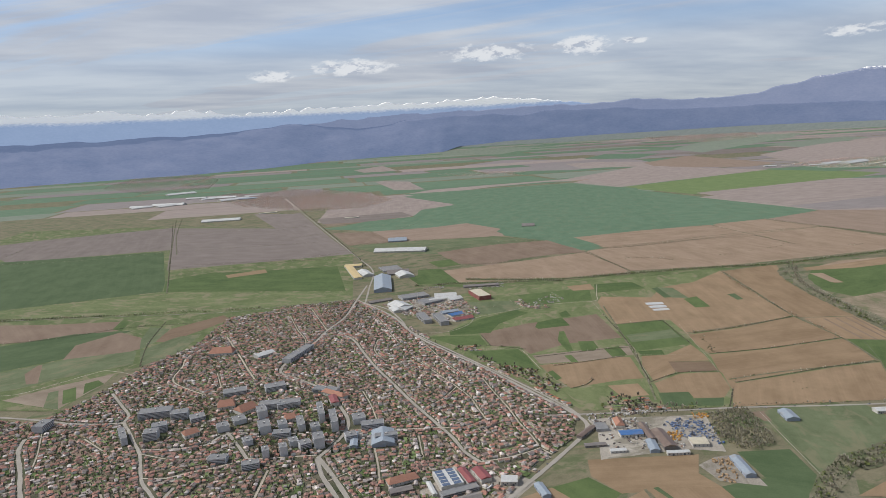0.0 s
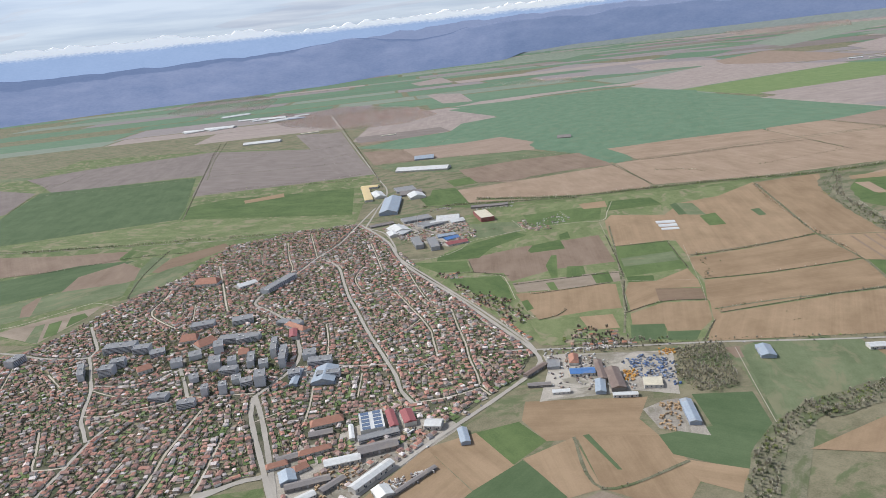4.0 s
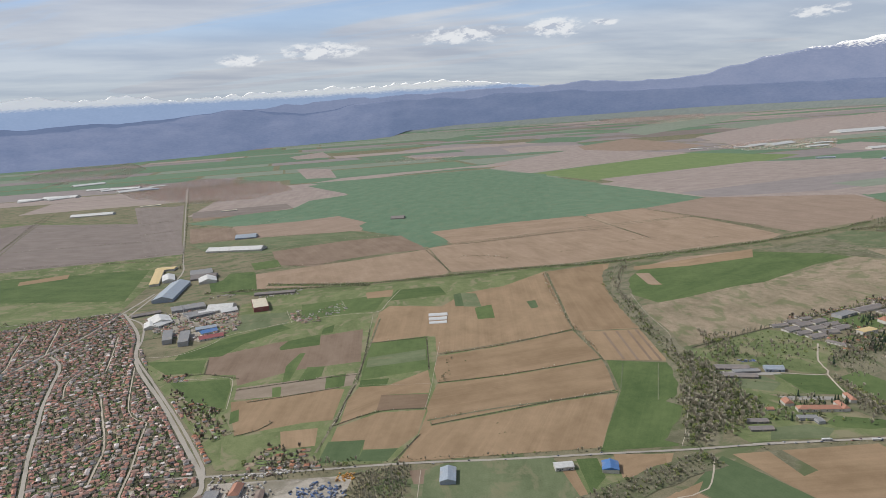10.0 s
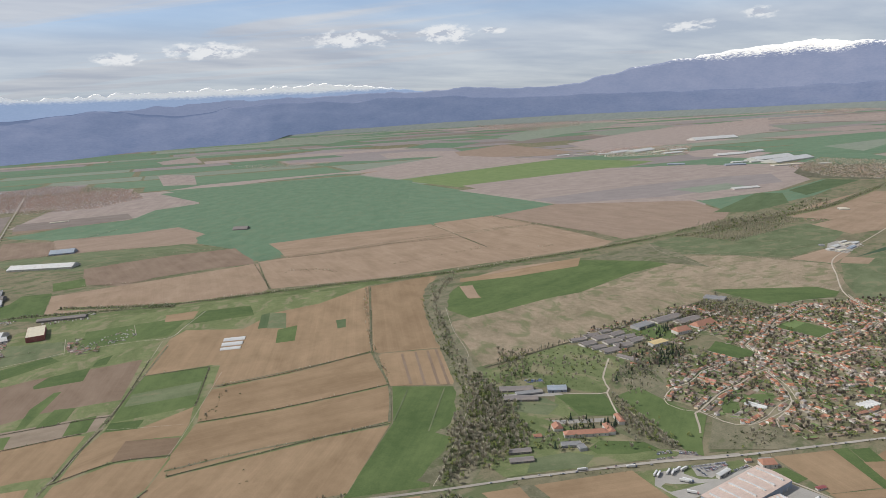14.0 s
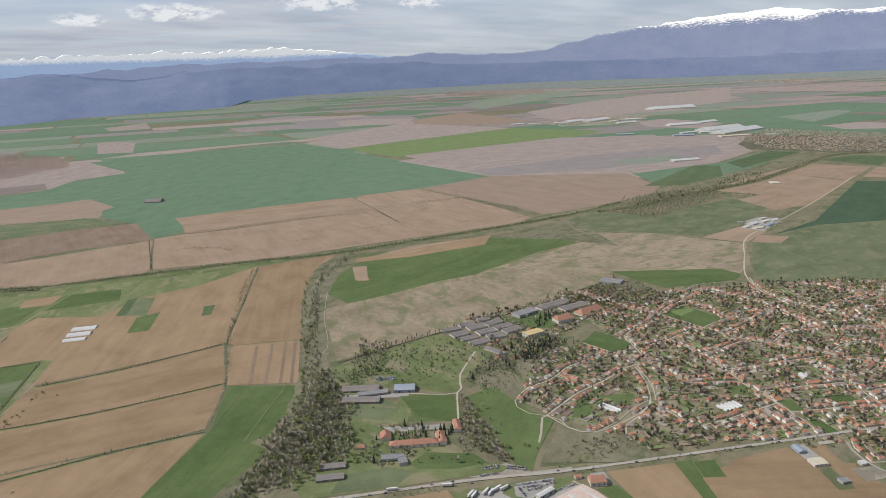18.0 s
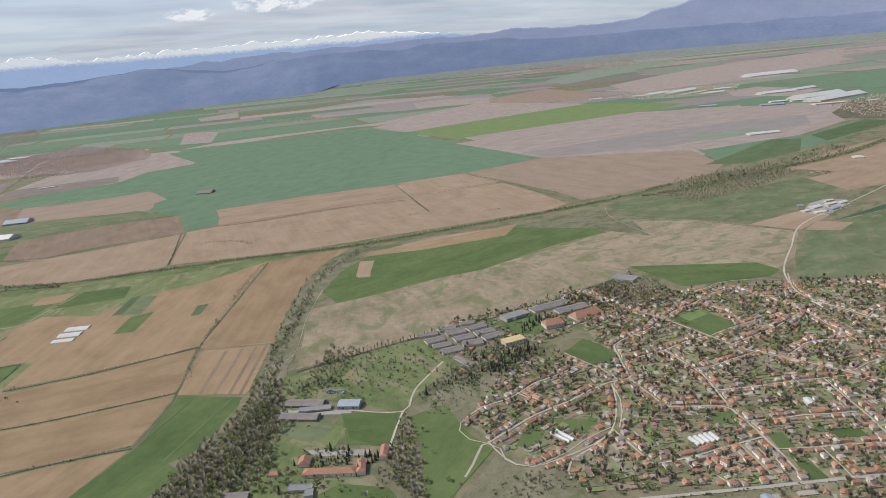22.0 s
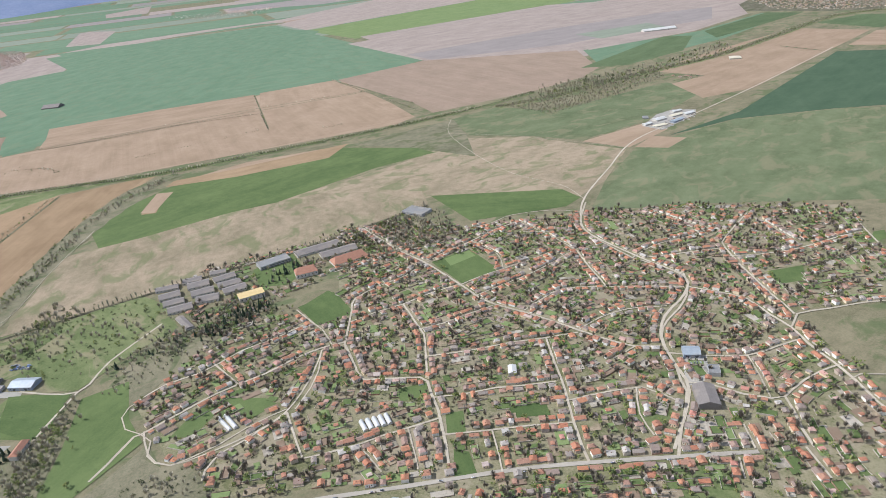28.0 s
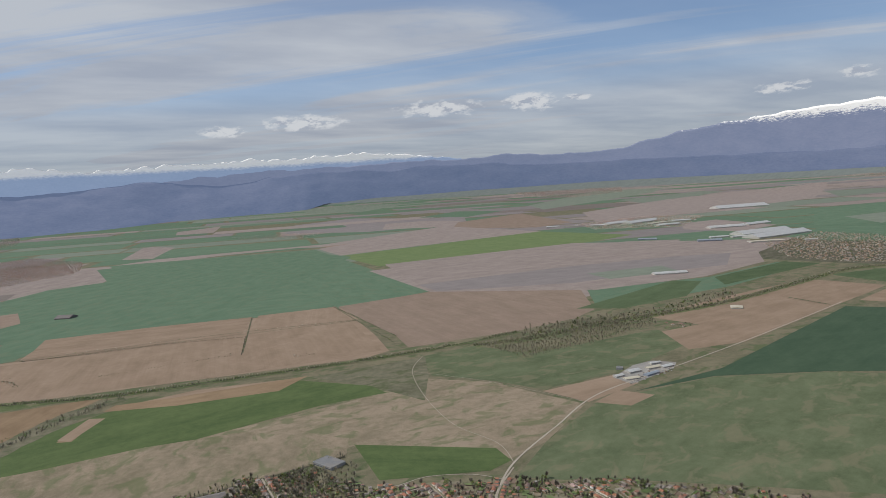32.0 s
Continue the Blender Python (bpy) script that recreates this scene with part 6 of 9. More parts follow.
def tint_material(name, stops, rough=0.85, spec=0.15, island=True, grain=0.25, scale=3.0, bump=0.0):
    """A colour drawn at random from a scale for each piece, with grain and weathering on it."""
    m, t, b = material(name, rough, spec)
    src = t.nodes.new("ShaderNodeNewGeometry").outputs["Random Per Island"] if island else t.nodes.new("ShaderNodeObjectInfo").outputs["Random"]
    pos = t.nodes.new("ShaderNodeNewGeometry").outputs["Position"]
    col = ramp(t, src, stops)
    n1, n2 = noise_tex(t, pos, scale, 4, 0.65), noise_tex(t, pos, scale * 0.13, 3)
    g = math_node(t, "ADD", math_node(t, "MULTIPLY", n1, 0.65), math_node(t, "MULTIPLY", n2, 0.35))
    k = ramp(t, g, [(0.3, 1.0 - grain), (0.7, 1.0 + grain)])
    col = mixc(t, 1.0, col, k, "MULTIPLY")
    t.links.new(col, b.inputs["Base Color"])
    if bump:
        add_bump(t, b, n1, bump, 0.05)
    return m


WARM = [(0.0, (0.330, 0.142, 0.086)), (0.25, (0.290, 0.155, 0.106)), (0.45, (0.370, 0.172, 0.098)), (0.6, (0.265, 0.178, 0.142)), (0.78, (0.215, 0.172, 0.145)), (0.92, (0.27, 0.235, 0.205)), (0.96, (0.40, 0.37, 0.335)), (1.0, (0.36, 0.155, 0.115))]
COOL = [(0.0, (0.333, 0.172, 0.128)), (0.25, (0.263, 0.160, 0.130)), (0.45, (0.383, 0.194, 0.139)), (0.6, (0.244, 0.181, 0.154)), (0.74, (0.224, 0.185, 0.167)), (0.85, (0.37, 0.318, 0.285)), (0.93, (0.60, 0.53, 0.48)), (1.0, (0.377, 0.181, 0.132))]
tint_material("roof_warm", WARM, 0.9, 0.1)
tint_material("roof_cool", COOL, 0.9, 0.1)
tint_material("roof_single", WARM, 0.9, 0.1, island=False)
PLASTER = [(0.0, (0.60, 0.54, 0.45)), (0.3, (0.70, 0.67, 0.60)), (0.5, (0.46, 0.38, 0.30)), (0.7, (0.62, 0.50, 0.34)), (0.85, (0.34, 0.28, 0.24)), (1.0, (0.74, 0.72, 0.68))]
tint_material("plaster", PLASTER, 0.9, 0.1)
tint_material("plaster_single", PLASTER, 0.9, 0.1, island=False)
tint_material("brick_stack", [(0.0, (0.26, 0.13, 0.09)), (1.0, (0.34, 0.2, 0.15))])
tint_material("wall_stone", [(0.0, (0.30, 0.26, 0.21)), (0.4, (0.42, 0.37, 0.31)), (0.7, (0.20, 0.155, 0.12)), (1.0, (0.34, 0.20, 0.14))])
tint_material("bark", [(0.0, (0.09, 0.07, 0.055)), (1.0, (0.17, 0.14, 0.115))])
tint_material("twigs", [(0.0, (0.30, 0.265, 0.20)), (0.5, (0.37, 0.33, 0.255)), (0.8, (0.43, 0.385, 0.30)), (1.0, (0.31, 0.325, 0.16))], grain=0.3)
tint_material("leaf_fresh", [(0.0, (0.110, 0.140, 0.042)), (0.4, (0.150, 0.172, 0.054)), (0.8, (0.205, 0.212, 0.075)), (1.0, (0.09, 0.120, 0.045))], grain=0.35)
tint_material("twigs_dark", [(0.0, (0.125, 0.108, 0.082)), (0.5, (0.18, 0.155, 0.12)), (1.0, (0.25, 0.215, 0.17))], grain=0.3)
tint_material("leaf_dark", [(0.0, (0.046, 0.060, 0.026)), (0.5, (0.070, 0.084, 0.037)), (0.8, (0.118, 0.114, 0.062)), (1.0, (0.064, 0.084, 0.031))], grain=0.35)
tint_material("needles", [(0.0, (0.022, 0.034, 0.022)), (1.0, (0.040, 0.055, 0.032))], grain=0.3)

rng = random.Random(7)
TREES = {s: [tpl_tree(rng, s) for _ in range(7)] for s in ("round", "bare", "bush", "poplar", "conifer")}
HOUSES = [tpl_house(rng, "house") for _ in range(14)] + [tpl_house(rng, "long") for _ in range(3)]
SHEDS = [tpl_house(rng, "shed") for _ in range(5)]


def inside(x, y, poly):
    hit, j = False, len(poly) - 1
    for i in range(len(poly)):
        (xi, yi), (xj, yj) = poly[i], poly[j]
        if (yi > y) != (yj > y) and x < (xj - xi) * (y - yi) / (yj - yi) + xi:
            hit = not hit
        j = i
    return hit


WAYS = []                             # places along all the roads, close together: point, direction, half width
for w, line in ROADS:
    for p, q in zip(line, line[1:]):
        n = max(1, int((q - p).length / 1.5))
        for i in range(n):
            WAYS.append((p.lerp(q, i / n), math.atan2(q.y - p.y, q.x - p.x), w))
WAY_TREE = kdtree.KDTree(len(WAYS))
for i, (p, a, w) in enumerate(WAYS):
    WAY_TREE.insert((p.x, p.y, 0), i)
WAY_TREE.balance()
KEEP_OUT = [p for m, p in FIELDS if m in ("crop_bright", "crop_dark", "soil_tan", "soil_mauve", "soil_grey", "soil_pale_hazed")]
BLOCKED = []                          # ground taken by single buildings: x, y, radius


def near_road(x, y):
    return min((d - WAYS[i][2], WAYS[i][1]) for _, i, d in WAY_TREE.find_n((x, y, 0), 5))


def free(x, y, r):
    return all(math.hypot(x - a, y - b) > r + c for a, b, c in BLOCKED)


def scatter(poly, spacing, seed, clear=0.0, jitter=0.42, turn=0.0):
    """Places in a plot, on a loose grid along its own direction."""
    rnd = random.Random(seed)
    c, s = math.cos(turn), math.sin(turn)
    rot = [(x * c + y * s, -x * s + y * c) for x, y in poly]
    x0, x1 = min(p[0] for p in rot), max(p[0] for p in rot)
    y0, y1 = min(p[1] for p in rot), max(p[1] for p in rot)
    keep = [q for q in KEEP_OUT if any(inside(x, y, poly) for x, y in q) or any(inside(x, y, q) for x, y in poly)] if clear > 0 else []
    out = []
    v = y0
    while v < y1:
        u = x0
        while u < x1:
            a, b = u + rnd.uniform(-jitter, jitter) * spacing, v + rnd.uniform(-jitter, jitter) * spacing
            x, y = a * c - b * s, a * s + b * c
            if inside(x, y, poly) and not any(inside(x, y, q) for q in keep):
                d, w = near_road(x, y)
                if d > clear:
                    out.append((x, y, d, w))
            u += spacing
        v += spacing
    return out


SINGLE = []


def settlement(label, roof, spacing, seed, single, trees, poly, size=0.82, plots=True):
    """A town or village: houses in rows along their streets, and behind them gardens with sheds, plots and trees."""
    rnd = random.Random(seed)
    heap, green, bare, fresh = Heap(), Heap(), Heap(), Heap()
    walls = Heap()
    beds = {m: Heap() for m in ("crop_light", "soil_mauve", "crop_bright", "heath", "yard")}
    taken = {}

    def room(x, y, r):
        i, j = int(x // 4), int(y // 4)
        for a in (i - 1, i, i + 1):
            for b in (j - 1, j, j + 1):
                for p, q, s in taken.get((a, b), ()):
                    if abs(p - x) + abs(q - y) < (r + s) * 1.25 and math.hypot(p - x, q - y) < r + s:
                        return False
        return True

    def take(x, y, r):
        taken.setdefault((int(x // 4), int(y // 4)), []).append((x, y, r))

    def house(x, y, turn):
        take(x, y, 4.4 * K)
        if single and len(SINGLE) < 300 and single[0] < x < single[1] and single[2] < y < single[3]:
            SINGLE.append((rnd.randrange(len(HOUSES)), x, y, turn, size * rnd.uniform(0.85, 1.12)))
        else:
            k = size * rnd.uniform(0.78, 1.1)
            heap.add(rnd.choice(HOUSES), x, y, turn, (k, k, k * rnd.uniform(0.8, 1.15)))

    keep = [q for q in KEEP_OUT if any(inside(x, y, poly) for x, y in q) or any(inside(x, y, q) for x, y in poly)]
    ok = lambda x, y: inside(x, y, poly) and not any(inside(x, y, q) for q in keep) and free(x, y, 4 * K)
    far = math.hypot(poly[0][0] - EYE0[0], poly[0][1] - EYE0[1]) > 1500
    if not far:
        for w, line in ROADS:
            gap = rnd.uniform(9.5, 12) * K
            for side in (-1, 1):
                s = 0.0
                for p, q in zip(line, line[1:]):
                    d = q - p
                    n = d.length
                    if n < 1e-6:
                        continue
                    d.normalize()
                    while s < n:
                        at = p + d * s + Vector((-d.y, d.x)) * side * (w + rnd.uniform(6.2, 8.6) * K)
                        s += gap * rnd.uniform(0.75, 1.5)
                        if rnd.random() < 0.88 and ok(at.x, at.y) and room(at.x, at.y, 4.4 * K) and near_road(at.x, at.y)[0] > 5.0 * K:
                            house(at.x, at.y, math.atan2(d.y, d.x) + rnd.choice((0, math.pi / 2, math.pi)) + rnd.uniform(-0.06, 0.06))
                    s -= n
    for x, y, d, w in scatter(poly, spacing, seed, 2.5 * K):
        if not free(x, y, spacing * 0.4):
            continue
        turn = w + rnd.choice((0, math.pi / 2, math.pi, -math.pi / 2)) + rnd.uniform(-0.1, 0.1)
        r = rnd.random()
        if d > 8.0 * K and r < (0.62 if roof == "roof_cool" else 0.13) and room(x, y, 5.2 * K):
            house(x, y, turn)
        elif d > 4 * K and r < (0.9 if roof == "roof_cool" else 0.5) and room(x, y, 3.2 * K):
            take(x, y, 3.0 * K)
            heap.add(rnd.choice(SHEDS), x, y, turn)
        if plots and not far and rnd.random() < 0.95:
            bed = rnd.choices(("crop_light", "soil_mauve", "crop_bright", "heath", "yard"), (4, 4, 4, 4, 2))[0]
            a, b = rnd.uniform(9, 26) * K, rnd.uniform(7, 14) * K
            q = tpl_box(-a / 2, a / 2, -b / 2, b / 2, 0.0, 0.012 + 0.02 * rnd.random(), 0)
            if d > math.hypot(a, b) / 2:
                beds[bed].add(q, x, y, w, up=0.20 + 0.05 * rnd.random())
                if rnd.random() < 0.7:
                    e, z = 0.28 * K, rnd.uniform(1.2, 2.0) * K
                    sides = [tpl_box(-a / 2, a / 2, -b / 2 - e, -b / 2, 0, z), tpl_box(-a / 2, a / 2, b / 2, b / 2 + e, 0, z), tpl_box(-a / 2 - e, -a / 2, -b / 2, b / 2, 0, z)]
                    walls.add(tpl_join(*sides[:rnd.choice((1, 2, 3))]), x, y, w, up=0.05)
        if rnd.random() < trees:
            for _ in range(rnd.choice((2, 3, 4, 5)) if not far else 1):
                a = rnd.uniform(0, 6.28)
                q = spacing * rnd.uniform(0.3, 0.8)
                tx, ty = x + math.cos(a) * q, y + math.sin(a) * q
                if far or (near_road(tx, ty)[0] > 3.0 * K and room(tx, ty, 1.2 * K)):
                    k = rnd.uniform(0.35, 0.8) if roof == "roof_cool" else rnd.uniform(0.6, 1.25)
                    style = rnd.random()
                    if style < (0.36 if roof == "roof_cool" else 0.42):
                        bare.add(rnd.choice(TREES["bare"]), tx, ty, a, (k, k, k))
                    else:
                        (fresh if style > (0.86 if roof == "roof_cool" else 0.7) else green).add(rnd.choice(TREES["round" if style > 0.8 else "bush"]), tx, ty, a, (k, k, k))
    heap.make("houses", ["plaster", roof, "brick_stack"], label, "houses")
    for bed, h in beds.items():
        h.make("garden_plots", [bed], "small garden plots between the village houses", "gardens")
    walls.make("garden_walls", ["wall_stone"], "low stone and board walls round the garden plots", "walls")
    green.make("garden_trees", ["bark", "leaf_dark"], "small green garden trees and bushes between the houses", "trees")
    fresh.make("garden_trees", ["bark", "leaf_fresh"], "garden trees in fresh leaf between the houses", "trees")
    bare.make("bare_trees", ["bark", "twigs_dark" if not far else "twigs"], "leafless garden trees between the houses", "trees")


def grove(label, mix, spacing, seed, size, poly):
    """Trees over a plot; mix gives the share of bare, round, bush, poplar and conifer trees."""
    rnd = random.Random(seed)
    heaps = {}
    for x, y, d, w in scatter(poly, spacing, seed, 0.0):
        if d < 0.3 or not free(x, y, 0.5):
            continue
        style = rnd.choices(("bare", "round", "bush", "poplar", "conifer"), mix)[0]
        mat = {"bare": "twigs", "poplar": "twigs", "conifer": "needles", "bush": "leaf_dark", "round": "leaf_fresh" if rnd.random() < 0.55 else "leaf_dark"}[style]
        k = rnd.uniform(0.65, 1.25) * size
        heaps.setdefault(mat, Heap()).add(rnd.choice(TREES[style]), x, y, rnd.uniform(0, 6.28), (k, k, k * rnd.uniform(0.85, 1.2)))
    for mat, h in heaps.items():
        h.make("trees", ["bark", mat], label + {"twigs": ", leafless", "needles": ", dark evergreen", "leaf_dark": ", dull green", "leaf_fresh": ", in fresh leaf"}[mat], "trees")


def tree_line(label, mix, spacing, width, seed, size, pts):
    """A hedge or a belt of trees along a line; width in metres of the land."""
    rnd = random.Random(seed)
    heaps = {}
    line = smooth_line(pts, 2.0)
    step = max(1, int(spacing / 2.0))
    rows = max(1, int(width * K / max(0.8, spacing)))
    for i in range(0, len(line) - 1):
        d = line[i + 1] - line[i]
        if d.length < 1e-6:
            continue
        d = Vector((-d.y, d.x)).normalized()
        for _ in range(rows):
            if rnd.random() > 2.0 / spacing:
                continue
            p = line[i] + d * rnd.uniform(-0.5, 0.5) * width * K
            if noise.noise(Vector((p.x * 0.03, p.y * 0.03, seed))) < -0.32 and width < 40:
                continue
            style = rnd.choices(("bare", "round", "bush", "poplar", "conifer"), mix)[0]
            mat = {"bare": "twigs", "poplar": "twigs", "conifer": "needles", "bush": "leaf_dark", "round": "leaf_fresh" if rnd.random() < 0.5 else "leaf_dark"}[style]
            k = rnd.uniform(0.6, 1.2) * size
            heaps.setdefault(mat, Heap()).add(rnd.choice(TREES[style]), p.x, p.y, rnd.uniform(0, 6.28), (k, k, k))
    for mat, h in heaps.items():
        h.make("hedge", ["bark", mat], label + {"twigs": ", leafless", "needles": ", evergreen", "leaf_dark": ", dull green", "leaf_fresh": ", in fresh leaf"}[mat], "trees")


# ---- single large buildings ----
def sheet_material(name, colour, rough=0.5, metal=0.2, rib=6.0, stain=(0.3, 0.24, 0.18)):
    """Corrugated sheet: fine ribs, streaks of dirt and weathering."""
    m, t, b = material(name, rough, 0.3, metal)
    pos = t.nodes.new("ShaderNodeTexCoord").outputs["Object"]
    n1, n2 = noise_tex(t, pos, 0.6, 5, 0.65), noise_tex(t, mapped(t, pos, (0.25, 5.0, 1)), 1.0, 3)
    g = math_node(t, "ADD", math_node(t, "MULTIPLY", n1, 0.6), math_node(t, "MULTIPLY", n2, 0.4))
    k = ramp(t, g, [(0.3, 0.78), (0.7, 1.12)])
    col = mixc(t, 1.0, colour, k, "MULTIPLY")
    col = mixc(t, ramp(t, noise_tex(t, pos, 0.25, 4), [(0.52, 0.0), (0.72, 0.4)]), col, stain)
    t.links.new(col, b.inputs["Base Color"])
    return m


sheet_material("sheet_white", (0.55, 0.53, 0.49))
sheet_material("sheet_bluegrey", (0.30, 0.33, 0.36))
sheet_material("sheet_blue", (0.085, 0.175, 0.36))
sheet_material("sheet_red", (0.27, 0.085, 0.08), stain=(0.28, 0.12, 0.1))
sheet_material("sheet_peach", (0.56, 0.43, 0.35), stain=(0.5, 0.36, 0.28))
sheet_material("sheet_orange", (0.55, 0.16, 0.05), stain=(0.4, 0.14, 0.06))
sheet_material("sheet_yellow", (0.58, 0.43, 0.20), stain=(0.5, 0.36, 0.17))
sheet_material("sheet_cream", (0.57, 0.50, 0.36))
sheet_material("sheet_brown", (0.19, 0.135, 0.105))
sheet_material("fibre_cement", (0.185, 0.162, 0.148), 0.95, 0.0)
sheet_material("tile_orange", (0.34, 0.172, 0.115), 0.9, 0.0, stain=(0.25, 0.12, 0.08))
sheet_material("wall_light", (0.50, 0.47, 0.42), 0.9, 0.0)
sheet_material("wall_panel", (0.47, 0.46, 0.455), 0.9, 0.0, stain=(0.36, 0.33, 0.31))
sheet_material("wall_grey", (0.32, 0.315, 0.31), 0.9, 0.0)
sheet_material("wall_blue", (0.27, 0.30, 0.35), 0.8, 0.0)
sheet_material("wall_dark", (0.19, 0.17, 0.155), 0.9, 0.0)
sheet_material("wall_red", (0.24, 0.085, 0.075), 0.85, 0.0)
sheet_material("felt", (0.20, 0.195, 0.19), 0.95, 0.0)
sheet_material("skylight", (0.50, 0.50, 0.48), 0.35, 0.0)
sheet_material("film", (0.46, 0.45, 0.43), 0.4, 0.0, stain=(0.45, 0.43, 0.38))
sheet_material("panel", (0.10, 0.13, 0.19), 0.25, 0.1, stain=(0.12, 0.15, 0.2))
sheet_material("window_dark", (0.10, 0.105, 0.115), 0.15, 0.0, stain=(0.08, 0.08, 0.09))

HALLS = {  # walls, roof, form, skylights, windows in rows, label, category
    "barn": ("wall_dark", "fibre_cement", "gable", 0, 0, "long low barn with a grey fibre-cement roof", "barn"),
    "barrack": ("wall_light", "fibre_cement", "gable", 0, 0, "long low barrack with a weathered grey roof", "barrack"),
    "bluegrey": ("wall_blue", "sheet_bluegrey", "gable", 0, 0, "large shed with a blue-grey sheet roof", "shed"),
    "tile": ("wall_light", "tile_orange", "hip", 0, 0, "long building with an orange tiled roof", "building"),
    "flat": ("wall_grey", "felt", "flat", 0, 2, "flat-roofed grey concrete building", "building"),
    "depot": ("wall_blue", "sheet_peach", "low", 6, 0, "huge distribution warehouse with a pale peach roof and skylight strips", "warehouse"),
    "orange": ("sheet_orange", "felt", "flat", 0, 0, "bright orange office cube on the warehouse yard", "office"),
    "white": ("wall_light", "sheet_white", "gable", 0, 0, "white sheet-roofed shed with pale walls", "shed"),
    "red": ("wall_light", "sheet_red", "gable", 0, 0, "workshop with a dark red sheet roof", "workshop"),
    "yellow": ("wall_light", "sheet_yellow", "low", 0, 0, "long building with a pale yellow roof", "building"),
    "cream": ("wall_light", "sheet_cream", "low", 0, 0, "low shed with a flat cream-coloured roof", "shed"),
    "tunnel": ("film", "film", "arch", 0, 0, "white plastic film greenhouse tunnel", "greenhouse"),
    "solar": ("wall_light", "sheet_white", "flat", 0, 0, "factory hall with solar panels on its flat roof", "factory"),
    "block": ("wall_panel", "felt", "flat", 0, 1, "grey panel-built apartment block with a flat roof", "apartment block"),
    "blue": ("wall_light", "sheet_blue", "gable", 0, 0, "shed with a bright blue sheet roof", "shed"),
    "brown": ("wall_dark", "sheet_brown", "gable", 0, 0, "long workshop with a rusty brown roof", "workshop"),
    "cube": ("wall_red", "sheet_cream", "flat", 0, 0, "tall dark red silo hall with a pale flat roof", "silo"),
    "glass": ("film", "film", "low", 4, 0, "low white row of greenhouses in a ploughed field", "greenhouse"),
}


def tpl_part(name, tpl, mat, parent, label=""):
    ob = new(name, tri_mesh(name, tpl[0], tpl[1], [mat]))
    ob.parent = parent
    if label:
        ob["label"] = label
    return ob


def hall(style, height, pts):
    """A single large building from three corners of its roof; height of the eaves in metres of the land."""
    wall, roof, form, lights, wins, label, cat = HALLS[style]
    a, b, c = (Vector(p) for p in pts)
    away = math.hypot(b.x - EYE0[0], b.y - EYE0[1]) > 1000
    if away or (a - b).length >= (b - c).length:
        u = (b - a).normalized()
        length, side = (b - a).length, c - b
    else:
        u = (c - b).normalized()
        length, side = (c - b).length, a - b
    v = Vector((-u.y, u.x))
    if side.dot(v) < 0:
        v = -v
    width = abs(side.dot(v))
    mid = (a + c) / 2
    if away:
        mid = (a + b) / 2
        width = min(width, 0.28 * length)
    r = math.hypot(mid.x - EYE0[0], mid.y - EYE0[1])
    p = stand(mid.x, mid.y)
    k = math.hypot(p.x - EYE0[0], p.y - EYE0[1]) / r if r > R0 else 1.0
    length, width, h = max(length, 1.5) * k, max(width, 1.2) * k, (height + 0.11 * (len(BLOCKED) % 7)) * K * k
    if length < width:
        length, width = width, length
        u = v
    turn = math.atan2(u.y, u.x)
    root = new({"apartment block": "apartment_block"}.get(cat, cat), None)
    root.matrix_world = Matrix.Translation(p) @ Matrix.Rotation(turn, 4, "Z")
    root.empty_display_size = 1
    BLOCKED.append((mid.x, mid.y, width * 0.55))
    for q in range(1, int(length / max(width, 1)) + 1):
        for sgn in (-1, 1):
            BLOCKED.append((mid.x + u.x * sgn * q * width * 0.5, mid.y + u.y * sgn * q * width * 0.5, width * 0.5))
    l2, w2 = length / 2, width / 2
    base = -0.5 if r > R0 else -0.05
    if form == "arch":
        n = 8
        v_, f_ = [], []
        for x in (-l2, l2):
            v_ += [(x, w2 * math.cos(math.pi * i / n), h * 1.15 * math.sin(math.pi * i / n)) for i in range(n + 1)]
        for i in range(n):
            f_ += [(i, i + 1, n + 2 + i), (i, n + 2 + i, n + 1 + i)]
        tpl_part("film_cover", (np.array(v_, float), np.array(f_), None), roof, root)
        for x in (-l2, l2):
            e = [(x, w2 * math.cos(math.pi * i / n), h * 1.15 * math.sin(math.pi * i / n)) for i in range(n + 1)]
            tpl_part("end_wall", (np.array(e, float), np.array([(0, i, i + 1) for i in range(1, n)]), None), roof, root)
        return tagged(root, label, cat)
    body = tpl_box(-l2, l2, -w2, w2, base, h, 0)
    rise = {"gable": 0.16, "hip": 0.34, "low": 0.04, "flat": 0}[form] * width
    if form == "gable" or form == "low":
        g = np.array([(-l2, -w2, h), (-l2, w2, h), (-l2, 0, h + rise), (l2, -w2, h), (l2, w2, h), (l2, 0, h + rise)], float)
        body = tpl_join(body, (g, np.array([(0, 2, 1), (3, 4, 5)]), np.zeros(2, int)))
    tpl_part("wall", body, wall, root)
    if form == "flat":
        e = 0.35 * K
        tpl_part("roof", tpl_box(-l2 + e, l2 - e, -w2 + e, w2 - e, h, h + 0.12 * K), roof, root)
        for x0, x1, y0, y1 in ((-l2, l2, -w2, -w2 + e), (-l2, l2, w2 - e, w2), (-l2, -l2 + e, -w2 + e, w2 - e), (l2 - e, l2, -w2 + e, w2 - e)):
            tpl_part("parapet", tpl_box(x0, x1, y0, y1, h + 0.004, h + 0.6 * K), wall, root)
        if style == "block":
            tpl_part("lift_housing", tpl_box(-1.5 * K, 1.5 * K, -1.5 * K, 1.5 * K, h + 0.13 * K, h + 2.6 * K), "wall_light", root)
